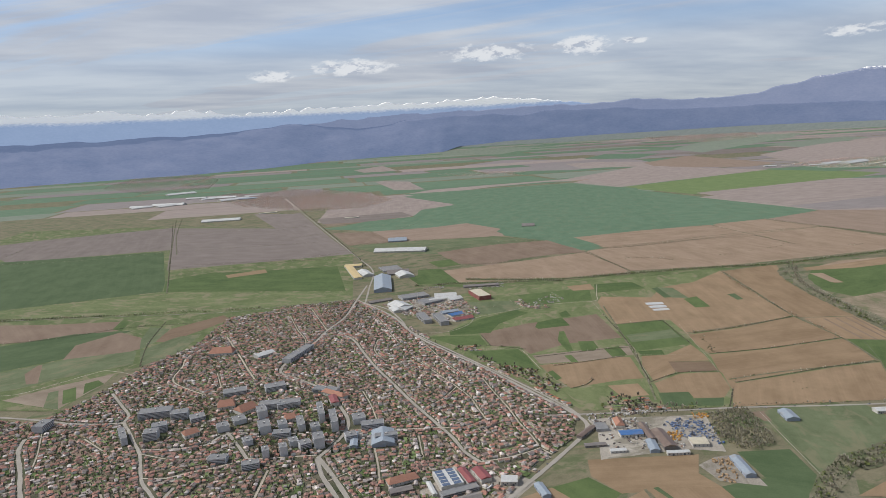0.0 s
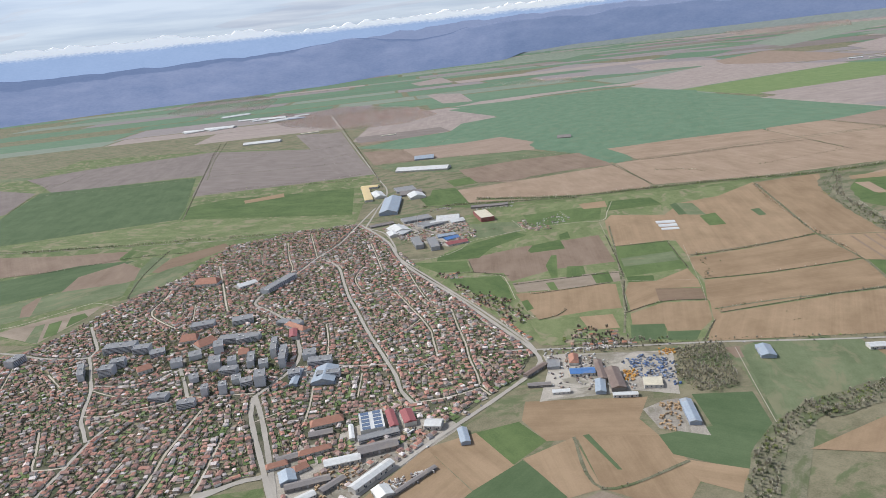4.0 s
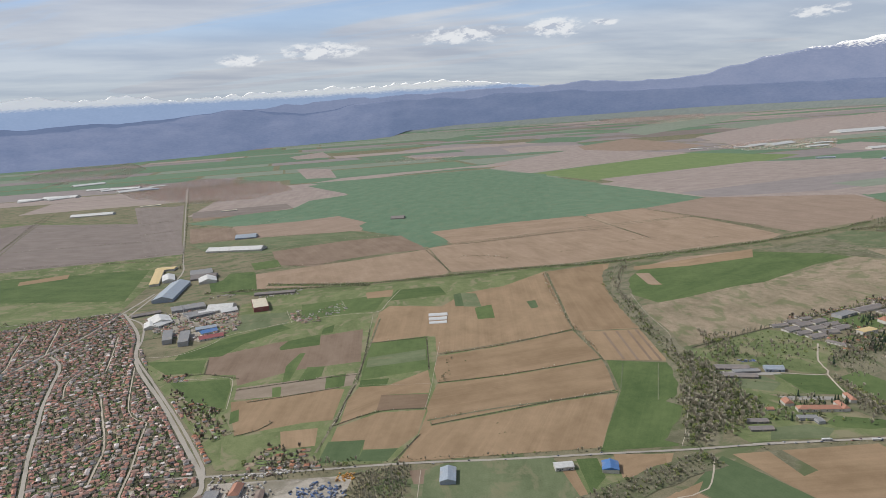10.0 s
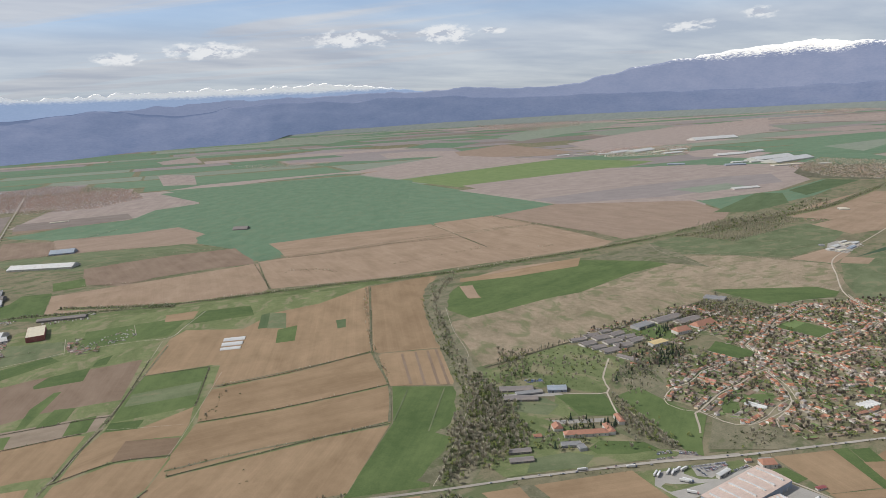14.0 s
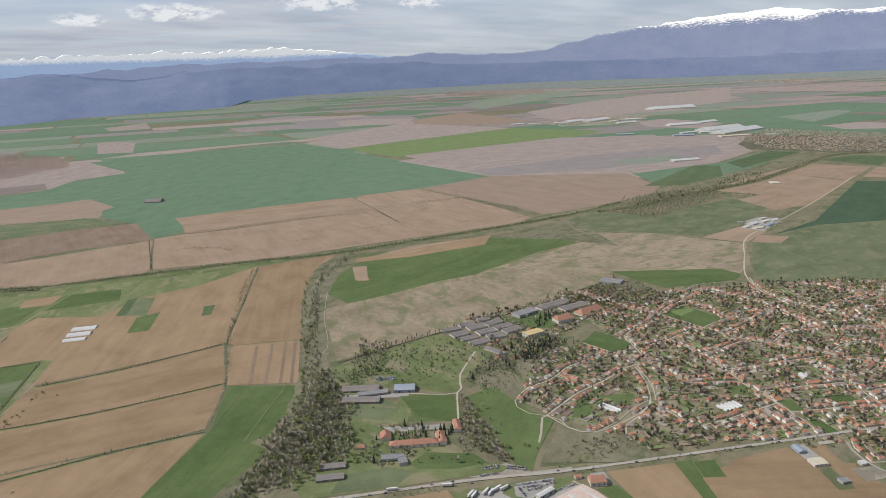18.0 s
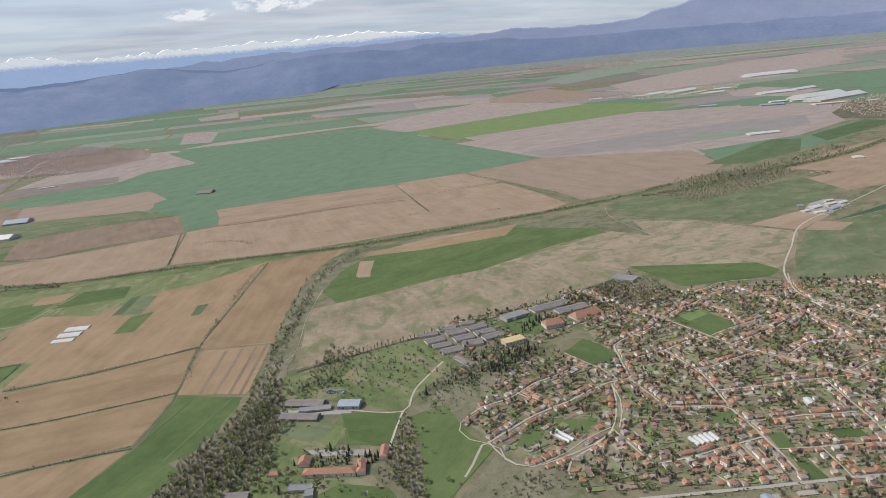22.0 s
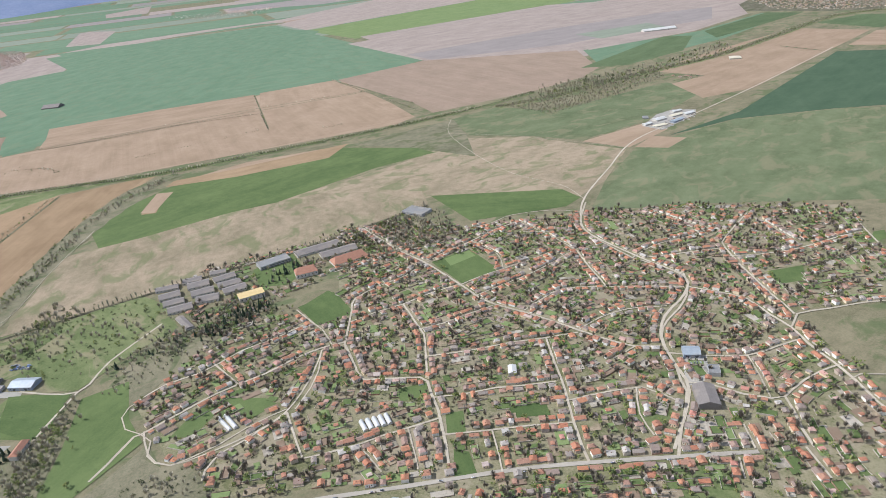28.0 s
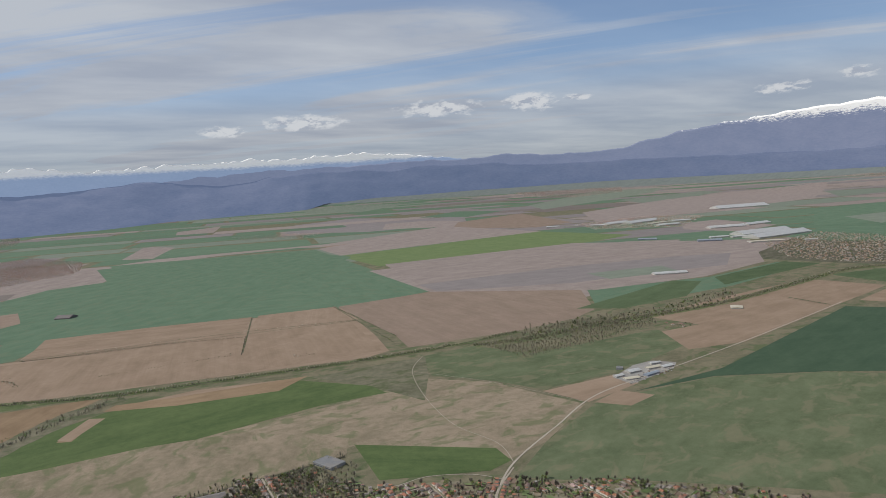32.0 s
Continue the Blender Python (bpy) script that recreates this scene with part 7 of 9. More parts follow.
        if style == "solar":
            for i in range(5):
                for j in (-1, 1):
                    x = -l2 + (i + 0.5) * length / 5
                    tpl_part("solar_panel", tpl_box(x - length * 0.075, x + length * 0.075, j * w2 * 0.5 - w2 * 0.33, j * w2 * 0.5 + w2 * 0.33, h + 0.15 * K, h + 0.5 * K), "panel", root)
    else:
        front = -1 if math.cos(turn) > 0 else 1
        n = min(7, int(length / (6.5 * K)))
        if r < 900 and style not in ("glass", "depot") and n > 1:
            for i in range(n):
                x = -l2 + (i + 0.5) * length / n
                hole = (1.6, 0.05, 0.82, "door") if i == n // 2 else (0.9, 0.36, 0.74, "window")
                y = front * (w2 + 0.012)
                tpl_part(hole[3], tpl_box(x - hole[0] * K, x + hole[0] * K, y - 0.012, y + 0.012, h * hole[1], h * hole[2]), "wall_grey" if hole[3] == "door" else "window_dark", root)
        if style == "depot":
            for i in range(10):
                x = -l2 + (i + 0.5) * length / 10
                for y in (-w2 - 0.02, w2 + 0.02):
                    tpl_part("loading_door", tpl_box(x - 1.6 * K, x + 1.6 * K, y - 0.02, y + 0.02, 0.2 * K, 4.6 * K), "wall_grey", root)
        tpl_part("roof", tpl_roof(length, width, h + 0.02, rise, 0.25 if form == "hip" else 0.0, 0.5 * K, 0, 0.25 * K), roof, root)
    for i in range(lights):
        x = -l2 + (i + 0.5) * length / lights
        s = 0.9 * K if style != "depot" else 1.3 * K
        z = h + rise * 0.25
        tpl_part("skylight", tpl_box(x - s, x + s, -w2 * 0.78, w2 * 0.78, z, h + rise + 0.6 * K), "skylight", root, "translucent white skylight strip")
    if wins and length < 200:
        floors = max(1, int(height / 3.0))
        for s in (-1, 1):
            for fl in range(floors):
                z = (1.0 + 3.0 * fl) * K
                y = s * (w2 + 0.01)
                tpl_part("window_band", tpl_box(-l2 * 0.92, l2 * 0.92, y - 0.03, y + 0.03, z, z + 1.3 * K), "window_dark", root, "band of dark windows and balconies")
    if style in ("depot", "white", "bluegrey", "brown", "red", "blue") and height > 4:
        n = 6 if style == "depot" else 2
        for i in range(n):
            x = -l2 + (i + 0.5) * length / n
            for s in (-1, 1):
                tpl_part("loading_door", tpl_box(x - 1.6 * K, x + 1.6 * K, s * w2 - 0.04, s * w2 + 0.04, 0, 3.6 * K), "window_dark" if style != "depot" else "wall_light", root, "roller door")
    return tagged(root, label, cat, "large buildings")


hall('barn', 4, [(468.5, 225), (481.7, 213.8), (485.2, 218.6)])
hall('barn', 4, [(462.6, 215.1), (475, 203.7), (478.2, 208.1)])
hall('bluegrey', 5, [(486.3, 207.8), (493.5, 201.6), (497.2, 206.8)])
hall('tile', 6, [(456.2, 168.1), (471.8, 156.7), (472, 161.3)])
hall('tile', 5, [(456.4, 176.4), (459.8, 173.9), (462.5, 178.3)])
hall('tile', 6, [(471.2, 157.2), (474.3, 156.4), (478.1, 163.7)])
hall('tile', 6, [(482.1, 160.6), (484.5, 159.2), (489, 166)])
hall('barn', 3.5, [(428.2, 174.2), (436.1, 168.9), (436.4, 172.9)])
hall('barn', 3.5, [(423.1, 168.5), (431.5, 163.1), (432.2, 166.9)])
hall('flat', 5, [(447.7, 163.4), (454.6, 158.3), (456.4, 161.4)])
hall('flat', 5, [(450.9, 156.3), (453.8, 155.1), (455.7, 158.9)])
hall('tile', 3, [(446, 177.6), (448.9, 175.7), (449.4, 178.3)])
hall('depot', 12, [(452.9, 102.4), (486.8, 99.5), (485.9, 85.7)])
hall('depot', 9, [(462.9, 88.5), (474.2, 85.4), (473.6, 74.5)])
hall('orange', 9, [(458.6, 79.9), (458.8, 75.8), (462.4, 76.3)])
hall('depot', 9, [(459.7, 67.4), (463.8, 77.5), (475.1, 75.4)])
hall('white', 5, [(472.8, 106.4), (480, 106.1), (480.1, 107.9)])
hall('tile', 6, [(491.5, 99.1), (496.1, 95.7), (498.5, 99.6)])
hall('tile', 3.5, [(491.3, 105.7), (493.3, 104.6), (494, 106.3)])
hall('red', 3, [(490.6, 78.4), (494, 76.9), (494.6, 78.4)])
hall('barrack', 4, [(551.3, 249.5), (560.9, 245.8), (562.5, 250.2)])
hall('barrack', 4, [(563.4, 248.1), (572.2, 245.5), (573.8, 250.2)])
hall('barrack', 4, [(576.8, 247.8), (583.9, 245.2), (585.5, 249)])
hall('barrack', 4, [(549.9, 238.5), (559.2, 236.7), (560.9, 242.8)])
hall('barrack', 4, [(563.8, 240.5), (573.4, 237.8), (575.2, 244.3)])
hall('barrack', 4, [(575.4, 237.7), (585.6, 236.7), (587.3, 242.3)])
hall('barrack', 4, [(549.8, 231.1), (558.6, 228.7), (560.1, 233.7)])
hall('barrack', 4, [(562.5, 231.1), (572.4, 228.7), (574.3, 234.7)])
hall('barrack', 4, [(574.8, 230), (585.1, 227.7), (586.8, 233.1)])
hall('barrack', 4, [(549.6, 222.2), (559.9, 219.8), (561.2, 225.9)])
hall('barrack', 4, [(562.2, 222.8), (571.5, 219), (573.7, 225.3)])
hall('barrack', 4, [(574.7, 222.2), (585, 220.6), (586.9, 226.7)])
hall('barrack', 3, [(551.6, 202.1), (554.9, 202.7), (554.2, 216.2)])
hall('yellow', 8, [(576.7, 209), (587.7, 207.2), (590.7, 212.7)])
hall('flat', 7, [(596.6, 234.6), (612.2, 233.7), (615.4, 240.9)])
hall('tile', 8, [(605.6, 212.2), (615.5, 209.5), (619.2, 215.3)])
hall('tile', 4, [(624.1, 209.9), (641.7, 207.9), (645.9, 215.2)])
hall('barrack', 4, [(616.2, 234.3), (639, 231.1), (642.7, 238.5)])
hall('barrack', 4, [(624.4, 222.3), (642.5, 219.2), (646.3, 226.2)])
hall('flat', 5, [(688.2, 240.3), (692.8, 226.6), (699, 238)])
hall('tunnel', 3, [(541, 134.2), (541.8, 124.9), (543.2, 124.7)])
hall('tunnel', 3, [(543.2, 133.8), (543.6, 124.7), (545.2, 124.4)])
hall('tunnel', 3, [(575.8, 99.2), (574.7, 93.9), (576.3, 93.5)])
hall('tunnel', 3, [(577.7, 98.5), (576.5, 93.2), (578.2, 92.8)])
hall('tunnel', 3, [(579.7, 97.8), (578.4, 92.6), (580.1, 92.2)])
hall('tunnel', 3, [(581.6, 97.2), (580.3, 91.9), (582, 91.5)])
hall('tunnel', 3, [(583.6, 96.5), (582.2, 91.3), (583.8, 91)])
hall('white', 4, [(626.9, 84.7), (629.3, 83.3), (632.3, 87)])
hall('barn', 7, [(656.8, 31.2), (661.9, 27.2), (669, 34.6)])
hall('bluegrey', 6, [(676.3, 51.3), (680.2, 47.4), (684.6, 50.4)])
hall('flat', 5, [(673.4, 39), (676.5, 36.8), (680.1, 40)])
hall('solar', 9, [(112.6, 240.5), (123.1, 241.7), (125.6, 256.1)])
hall('red', 7, [(124.6, 239.1), (128.4, 240), (130.1, 253.7)])
hall('red', 7, [(130.7, 238.6), (135.9, 239.3), (137, 249.9)])
hall('white', 8, [(101.1, 205.1), (118.6, 214.6), (117.5, 218.6)])
hall('white', 6, [(107.6, 196.2), (113.5, 198.8), (112.7, 205.2)])
hall('barn', 4, [(110.6, 196.5), (131.9, 205.3), (132.1, 207.5)])
hall('bluegrey', 6, [(77.6, 223.6), (83.8, 223.5), (84, 231.1)])
hall('barn', 5, [(78.6, 219.1), (95.2, 217.2), (95.4, 221.1)])
hall('white', 6, [(94.8, 226.1), (108.6, 224), (108.7, 228.8)])
hall('barn', 6, [(108.5, 226.9), (124.2, 225.4), (124.4, 231.5)])
hall('tile', 5, [(95, 257.4), (109.1, 256.1), (109.7, 261.7)])
hall('tile', 5, [(86.7, 238.6), (100.1, 238), (100.1, 241.7)])
hall('flat', 6, [(110.5, 236.4), (127.3, 235.1), (127.8, 239.2)])
hall('white', 7, [(137.2, 232.9), (143.1, 229.2), (145.7, 234.3)])
hall('bluegrey', 5, [(145.7, 214.3), (149.6, 214.5), (152.1, 224.6)])
hall('white', 5, [(109.7, 251.1), (107.7, 240.1), (109.7, 240)])
hall('flat', 6, [(53.5, 203.4), (56.2, 203.6), (55.9, 216)])
hall('white', 3, [(28.8, 210.6), (31.3, 209.6), (31.4, 212.6)])
hall('bluegrey', 6, [(102.8, 299), (112.4, 292.7), (118.5, 308.5)])
hall('bluegrey', 6, [(92.7, 302.7), (96.1, 301.2), (102.1, 316.4)])
hall('red', 8, [(101.4, 360.1), (105.8, 358.9), (107.9, 370.8)])
hall('block', 18, [(3.6, 370.2), (10.4, 368.2), (10.2, 375.1)])
hall('block', 15, [(-7.7, 372.3), (-4.5, 371.8), (-5.7, 387.8)])
hall('block', 15, [(2.9, 403.1), (20.1, 397.9), (19.8, 406.1)])
hall('block', 15, [(19.2, 391.8), (28, 389.5), (27.5, 396.7)])
hall('block', 15, [(8, 378.6), (15.6, 377.8), (15.2, 384.3)])
hall('block', 18, [(61.1, 362.4), (66.5, 366.1), (67, 375.5)])
hall('block', 18, [(57.4, 343), (63.5, 343.1), (64.4, 352.9)])
hall('block', 18, [(67, 340.7), (71.5, 340.1), (72.1, 346.7)])
hall('block', 21, [(88.9, 340.9), (92, 340.5), (95.4, 357.9)])
hall('block', 21, [(91.2, 326.3), (94.7, 325.6), (98.5, 343.3)])
hall('block', 21, [(77.5, 311.8), (82.7, 310.6), (84, 319)])
hall('block', 18, [(61, 313.5), (64.6, 312.6), (65.2, 318.1)])
hall('block', 18, [(52.9, 315.2), (56.1, 314.5), (56.7, 320)])
hall('block', 12, [(70.9, 314.2), (76.7, 314.1), (77.3, 319.8)])
hall('block', 10, [(47.8, 334.5), (52.4, 335.4), (52.3, 341.7)])
hall('block', 15, [(76.2, 336.4), (79.8, 335.6), (81.7, 348.3)])
hall('block', 12, [(81.6, 330.5), (86.4, 331.4), (87.2, 337.6)])
hall('block', 12, [(104.8, 318.8), (116.2, 315.1), (117.7, 320.9)])
hall('block', 12, [(103.7, 328), (110.5, 327.6), (112.2, 335.4)])
hall('block', 12, [(73.8, 403.6), (86.1, 402.5), (86.8, 410.2)])
hall('block', 10, [(50.2, 411.2), (64, 409), (64.3, 416.8)])
hall('block', 12, [(64.8, 378.3), (86.6, 369.8), (87.3, 376.4)])
hall('block', 10, [(29.8, 324.3), (37.8, 320.5), (37.5, 326.4)])
hall('block', 12, [(42.1, 308.5), (50, 306.7), (50.1, 311.4)])
hall('tile', 8, [(44, 390.9), (53.7, 389), (53.7, 397.3)])
hall('tile', 8, [(52.7, 375.1), (63.1, 379.4), (62.8, 388.7)])
hall('tile', 8, [(22, 360.9), (29.6, 362.4), (29.4, 368.5)])
hall('block', 10, [(48.2, 363.1), (54.8, 365.8), (54.5, 373.4)])
hall('block', 15, [(-47.2, 413.3), (-41.9, 421.7), (-44.5, 429.2)])
hall('block', 12, [(98.7, 448.1), (122.3, 471.9), (121.8, 480.6)])
hall('tile', 8, [(55.6, 501.2), (71.3, 493.3), (71.8, 504.1)])
hall('white', 6, [(82.7, 473.5), (95.9, 478.3), (95.4, 486.8)])
hall('blue', 6, [(209.5, 240.2), (219.5, 235.5), (222.2, 240.3)])
hall('brown', 7, [(217.6, 219.8), (223.1, 216.8), (230.7, 233.9)])
hall('brown', 6, [(217.6, 229.1), (221.2, 228.8), (228.9, 245.5)])
hall('bluegrey', 5, [(210.5, 221.2), (214.4, 219.2), (220.2, 228.7)])
hall('white', 5, [(214.8, 215.2), (223.8, 210.5), (225.6, 212.5)])
hall('cream', 6, [(230.8, 215), (237.4, 211.2), (241, 217.6)])
hall('tile', 6, [(214.9, 249.8), (218.5, 247.3), (222.8, 255.3)])
hall('bluegrey', 6, [(227.1, 182.5), (231.7, 181.7), (239.3, 196.8)])
hall('bluegrey', 6, [(288.9, 209.3), (295.2, 207.2), (300.8, 216.7)])
hall('yellow', 8, [(231, 688.2), (239.3, 684.9), (254.1, 759.8)])
hall('yellow', 8, [(245.3, 758.9), (263.9, 751.4), (266.5, 765)])
hall('bluegrey', 10, [(224.6, 611.9), (242.9, 609.8), (267.9, 674)])
hall('barn', 6, [(269, 682.7), (292.2, 675.4), (296.4, 693.1)])
hall('cube', 14, [(291.6, 521), (303.4, 519.9), (308.5, 549)])
hall('blue', 5, [(244.4, 486), (256.3, 486.9), (257.8, 495.3)])
hall('red', 5, [(241.3, 472.4), (257.8, 471.4), (259, 479.8)])
hall('bluegrey', 5, [(243.4, 499), (258, 497.2), (259.1, 504.4)])
hall('white', 6, [(210.9, 527.3), (220.3, 531.4), (221.9, 546.8)])
hall('white', 6, [(218, 525.6), (229.6, 533.9), (230.6, 546.1)])
hall('barn', 4, [(206, 573.7), (228.6, 574.2), (228.9, 581.2)])
hall('white', 5, [(252.5, 543.5), (268.5, 542.1), (270.2, 550.2)])
hall('white', 5, [(268.4, 534.9), (281.3, 534.8), (283.2, 545.4)])
hall('white', 7, [(312, 832.2), (368.4, 791.8), (375.2, 811.2)])
hall('bluegrey', 6, [(361.2, 904.5), (386.4, 894.6), (391.8, 915.5)])
hall('white', 7, [(173.1, 1449.3), (244.9, 1422.8), (248.1, 1468.4)])
hall('barn', 5, [(305.1, 574.9), (337.1, 560.5), (339.4, 567.1)])
hall('white', 7, [(60.2, 1956.7), (110.9, 1972.8), (112.2, 2038.6)])
hall('white', 7, [(122.3, 1935.5), (192.4, 1971.9), (195.2, 2040.9)])
hall('white', 7, [(185.7, 2407.3), (277.7, 2434.4), (284.8, 2540.2)])
hall('white', 7, [(248.8, 2065.9), (307.5, 2088.1), (316.1, 2165.1)])
hall('white', 7, [(284.7, 1959.9), (370.8, 1989.6), (384.5, 2086.4)])
hall('cream', 5, [(410.8, 1251.9), (437.4, 1245.5), (452.1, 1296.4)])
hall('cream', 5, [(299.1, 1506.4), (338.4, 1504.4), (348.7, 1559.3)])
hall('barn', 4, [(585.8, 890.8), (602.7, 879.9), (605.8, 899.2)])
hall('white', 6, [(332.3, 191.8), (339.2, 188.5), (342.1, 192.2)])
hall('blue', 6, [(346.5, 179.2), (352.7, 176.5), (357.2, 182)])
hall('tunnel', 2.5, [(398.1, 424.5), (410.5, 417.9), (406.7, 411.6)])
hall('tunnel', 2.5, [(393.3, 415.2), (405.2, 409.1), (401.5, 402.9)])
hall('tunnel', 2.5, [(388.7, 406.3), (400, 400.5), (397.5, 395.5)])
hall('cream', 4, [(1148, 338.4), (1158.9, 333.1), (1169.2, 341.3)])
hall('white', 10, [(1789, 794), (1921.3, 773.9), (1987.4, 812.1)])
hall('white', 10, [(1741.4, 729), (1895.1, 718.9), (1957.6, 753.4)])
hall('white', 9, [(2554.3, 1433.2), (2740.3, 1371.3), (2861.1, 1447.4)])
hall('white', 8, [(1906.9, 953.9), (1985, 916.9), (2040.7, 952.7)])
hall('white', 8, [(2003.3, 927), (2082.5, 922.5), (2143.8, 958.2)])
hall('white', 8, [(1929.3, 1309.6), (2017.9, 1315.2), (2109.6, 1390.6)])
hall('white', 8, [(1976.1, 1272.4), (2089.1, 1283.3), (2185.4, 1359.8)])
hall('cream', 8, [(1982.1, 1195.8), (2047.1, 1202.3), (2137.1, 1269.2)])
hall('white', 8, [(2069.7, 1198.2), (2116, 1174.4), (2210.6, 1240.5)])
hall('flat', 4, [(470.6, 216.1), (482.7, 209.1), (486, 211.7)])
hall('white', 5, [(1282.9, 556.9), (1322.9, 535.4), (1355.1, 551.6)])
hall('barn', 5, [(78.3, 238.8), (86.7, 238.6), (86.9, 242.5)])
hall('barn', 4, [(92.9, 250.8), (102.7, 249.2), (103.5, 253.2)])
hall('tile', 4, [(73.9, 236.1), (82.2, 235.9), (82.6, 239.6)])
hall('barn', 5, [(90.8, 211.2), (100.4, 215.5), (99.7, 218.6)])
hall('white', 5, [(80.1, 209.3), (88.5, 211.3), (88.1, 214.8)])
hall('tile', 5, [(83.7, 228.5), (89.3, 229.8), (89.2, 234.1)])
hall('white', 4, [(75.8, 202.5), (86.7, 205.9), (86.6, 209.1)])
hall('flat', 5, [(204.3, 251.6), (210.1, 249.9), (213.6, 256.8)])
hall('brown', 5, [(192.1, 248.9), (205.4, 254.7), (206, 258.1)])
hall('white', 4, [(194.9, 230.6), (201.7, 227.5), (203.1, 229.8)])
hall('barn', 4, [(188.7, 241.4), (198, 237.2), (199.4, 239.7)])
hall('block', 12, [(73.7, 372), (81.9, 371.2), (82.3, 376.9)])
hall('block', 12, [(93.5, 310.5), (99.3, 309.7), (100.2, 315.4)])
hall('block', 10, [(27.9, 381.7), (35.8, 381.7), (35.4, 388.7)])
hall('block', 12, [(62.8, 335), (71.2, 331.8), (71.6, 337.2)])
hall('block', 12, [(38.7, 359.6), (44.8, 359.7), (44.9, 365.9)])
hall('block', 12, [(67.6, 320.1), (72, 320.2), (72.3, 326.3)])
hall('tile', 8, [(73.2, 351.7), (79.4, 351), (79.6, 357.2)])
hall('tile', 7, [(102.6, 380.7), (110.6, 364.3), (113.7, 369.4)])
hall('block', 10, [(98.8, 386.7), (110.1, 375.1), (112.4, 381.1)])
hall('block', 12, [(106.1, 302.1), (117, 298.6), (117.7, 302.7)])
hall('white', 7, [(62.1, 2010), (112.4, 1970.1), (113.2, 2012.9)])
hall('white', 7, [(117.3, 2004.2), (193.3, 1952.7), (195.9, 1995.3)])
hall('white', 6, [(187.7, 2437.5), (232.8, 2462.1), (237, 2529.2)])
hall('cream', 6, [(235.7, 2453.6), (273, 2464.9), (278.3, 2532.6)])
hall('white', 7, [(219.4, 2155.1), (274.2, 2136.2), (278.9, 2187.5)])
hall('white', 8, [(275.9, 2096.3), (349.4, 2055.7), (355.7, 2104)])
hall('bluegrey', 6, [(338.6, 1972.1), (387.8, 1960.2), (394.7, 2004.4)])
hall('white', 6, [(373.9, 2063.1), (414.8, 2047.6), (422.6, 2095.9)])
hall('white', 9, [(1881.8, 1319.1), (1912.3, 1293.9), (1945, 1329)])
hall('white', 9, [(1961.3, 1331.6), (2009.5, 1310.5), (2045.9, 1347.4)])
hall('cream', 10, [(2023.7, 1312.7), (2075, 1315.4), (2114, 1353.4)])
hall('white', 8, [(2079.7, 1308.6), (2132.6, 1311.3), (2173.7, 1349.5)])
hall('white', 8, [(1940.5, 1132.8), (1999.6, 1115.6), (2032.7, 1144.8)])
hall('cream', 8, [(1838.1, 1377.6), (1869, 1352), (1900.9, 1389)])
hall('white', 8, [(1806.8, 1415.4), (1837.9, 1396.9), (1869.3, 1435.4)])
hall('bluegrey', 7, [(1637.7, 916.1), (1662.1, 887.4), (1681.9, 906.1)])
hall('white', 7, [(1937, 968.2), (1964, 955.1), (1993.5, 978.4)])
hall('cream', 7, [(1992.8, 967.8), (2019.2, 937.2), (2050.2, 960.3)])
hall('white', 8, [(1720.4, 804.6), (1753.8, 787.4), (1774.8, 803.9)])
hall('white', 8, [(1743.9, 773.4), (1777, 756.2), (1798.4, 772.1)])
hall('cream', 8, [(1680.2, 690.2), (1731.5, 657.3), (1750.5, 670.4)])
hall('bluegrey', 8, [(1660.2, 786.3), (1693.3, 757.1), (1712.4, 772.4)])
hall('white', 8, [(1743.7, 624.1), (1763.9, 613.3), (1783.1, 625.4)])
hall('white', 4, [(916.4, 250.5), (926, 249.2), (931.7, 254.4)])
hall('cream', 4, [(933, 248.6), (945.3, 246.9), (949.9, 250.7)])
hall('white', 4, [(944.5, 255.9), (952.7, 253.9), (955.7, 256.8)])
hall('bluegrey', 4, [(920.1, 237.6), (932.9, 237.9), (937.1, 241.9)])
hall('white', 4, [(942.6, 243.8), (952.3, 242.8), (957, 246.6)])
hall('cream', 3, [(904.4, 241.2), (914.7, 238.1), (918.6, 242)])
hall('white', 3, [(903.2, 249.7), (910.1, 248.8), (914.2, 252.5)])
hall('flat', 4, [(917.8, 262.5), (923, 261.4), (927.3, 265.3)])
hall('cream', 4, [(557.7, 51.9), (562.1, 49.1), (564.2, 52.9)])
hall('bluegrey', 4, [(562.6, 59.5), (565.2, 58.1), (567.5, 62.1)])
hall('flat', 3.5, [(553.4, 41.3), (556.2, 39.9), (557.6, 42.2)])
hall('white', 3, [(570.3, 41.2), (572.6, 40.1), (573.6, 42)])
hall('white', 4, [(816.8, 28), (822.7, 24), (824.5, 24.9)])
hall('cream', 4, [(813.6, 23.2), (817.7, 19.7), (820.6, 23)])
hall('cream', 4, [(804.3, 18.9), (807.6, 16.8), (811.8, 20.7)])
hall('white', 3, [(800.4, 30.8), (803.9, 29.2), (805.6, 30.5)])
hall('barn', 4, [(808.6, 28), (814.2, 24.4), (816.9, 26)])
hall('white', 3, [(808.3, 37.1), (811.1, 35.6), (812.6, 36.7)])
hall('white', 7, [(216.3, 554.2), (232.1, 559.8), (232.5, 539.3)])
hall('flat', 7, [(237, 581.3), (263.5, 579.4), (262.2, 564.2)])
hall('flat', 7, [(244.3, 552.6), (264.6, 555.3), (263, 539.5)])
hall('white', 7, [(264.5, 564.4), (283, 556.1), (279.9, 536.5)])
hall('flat', 12, [(222.3, 506.5), (229.4, 508.8), (225, 482.7)])
hall('flat', 12, [(232.8, 497), (239.6, 496), (233.6, 468.8)])
hall('white', 7, [(246.6, 719.7), (259.6, 727), (256.3, 696.9)])
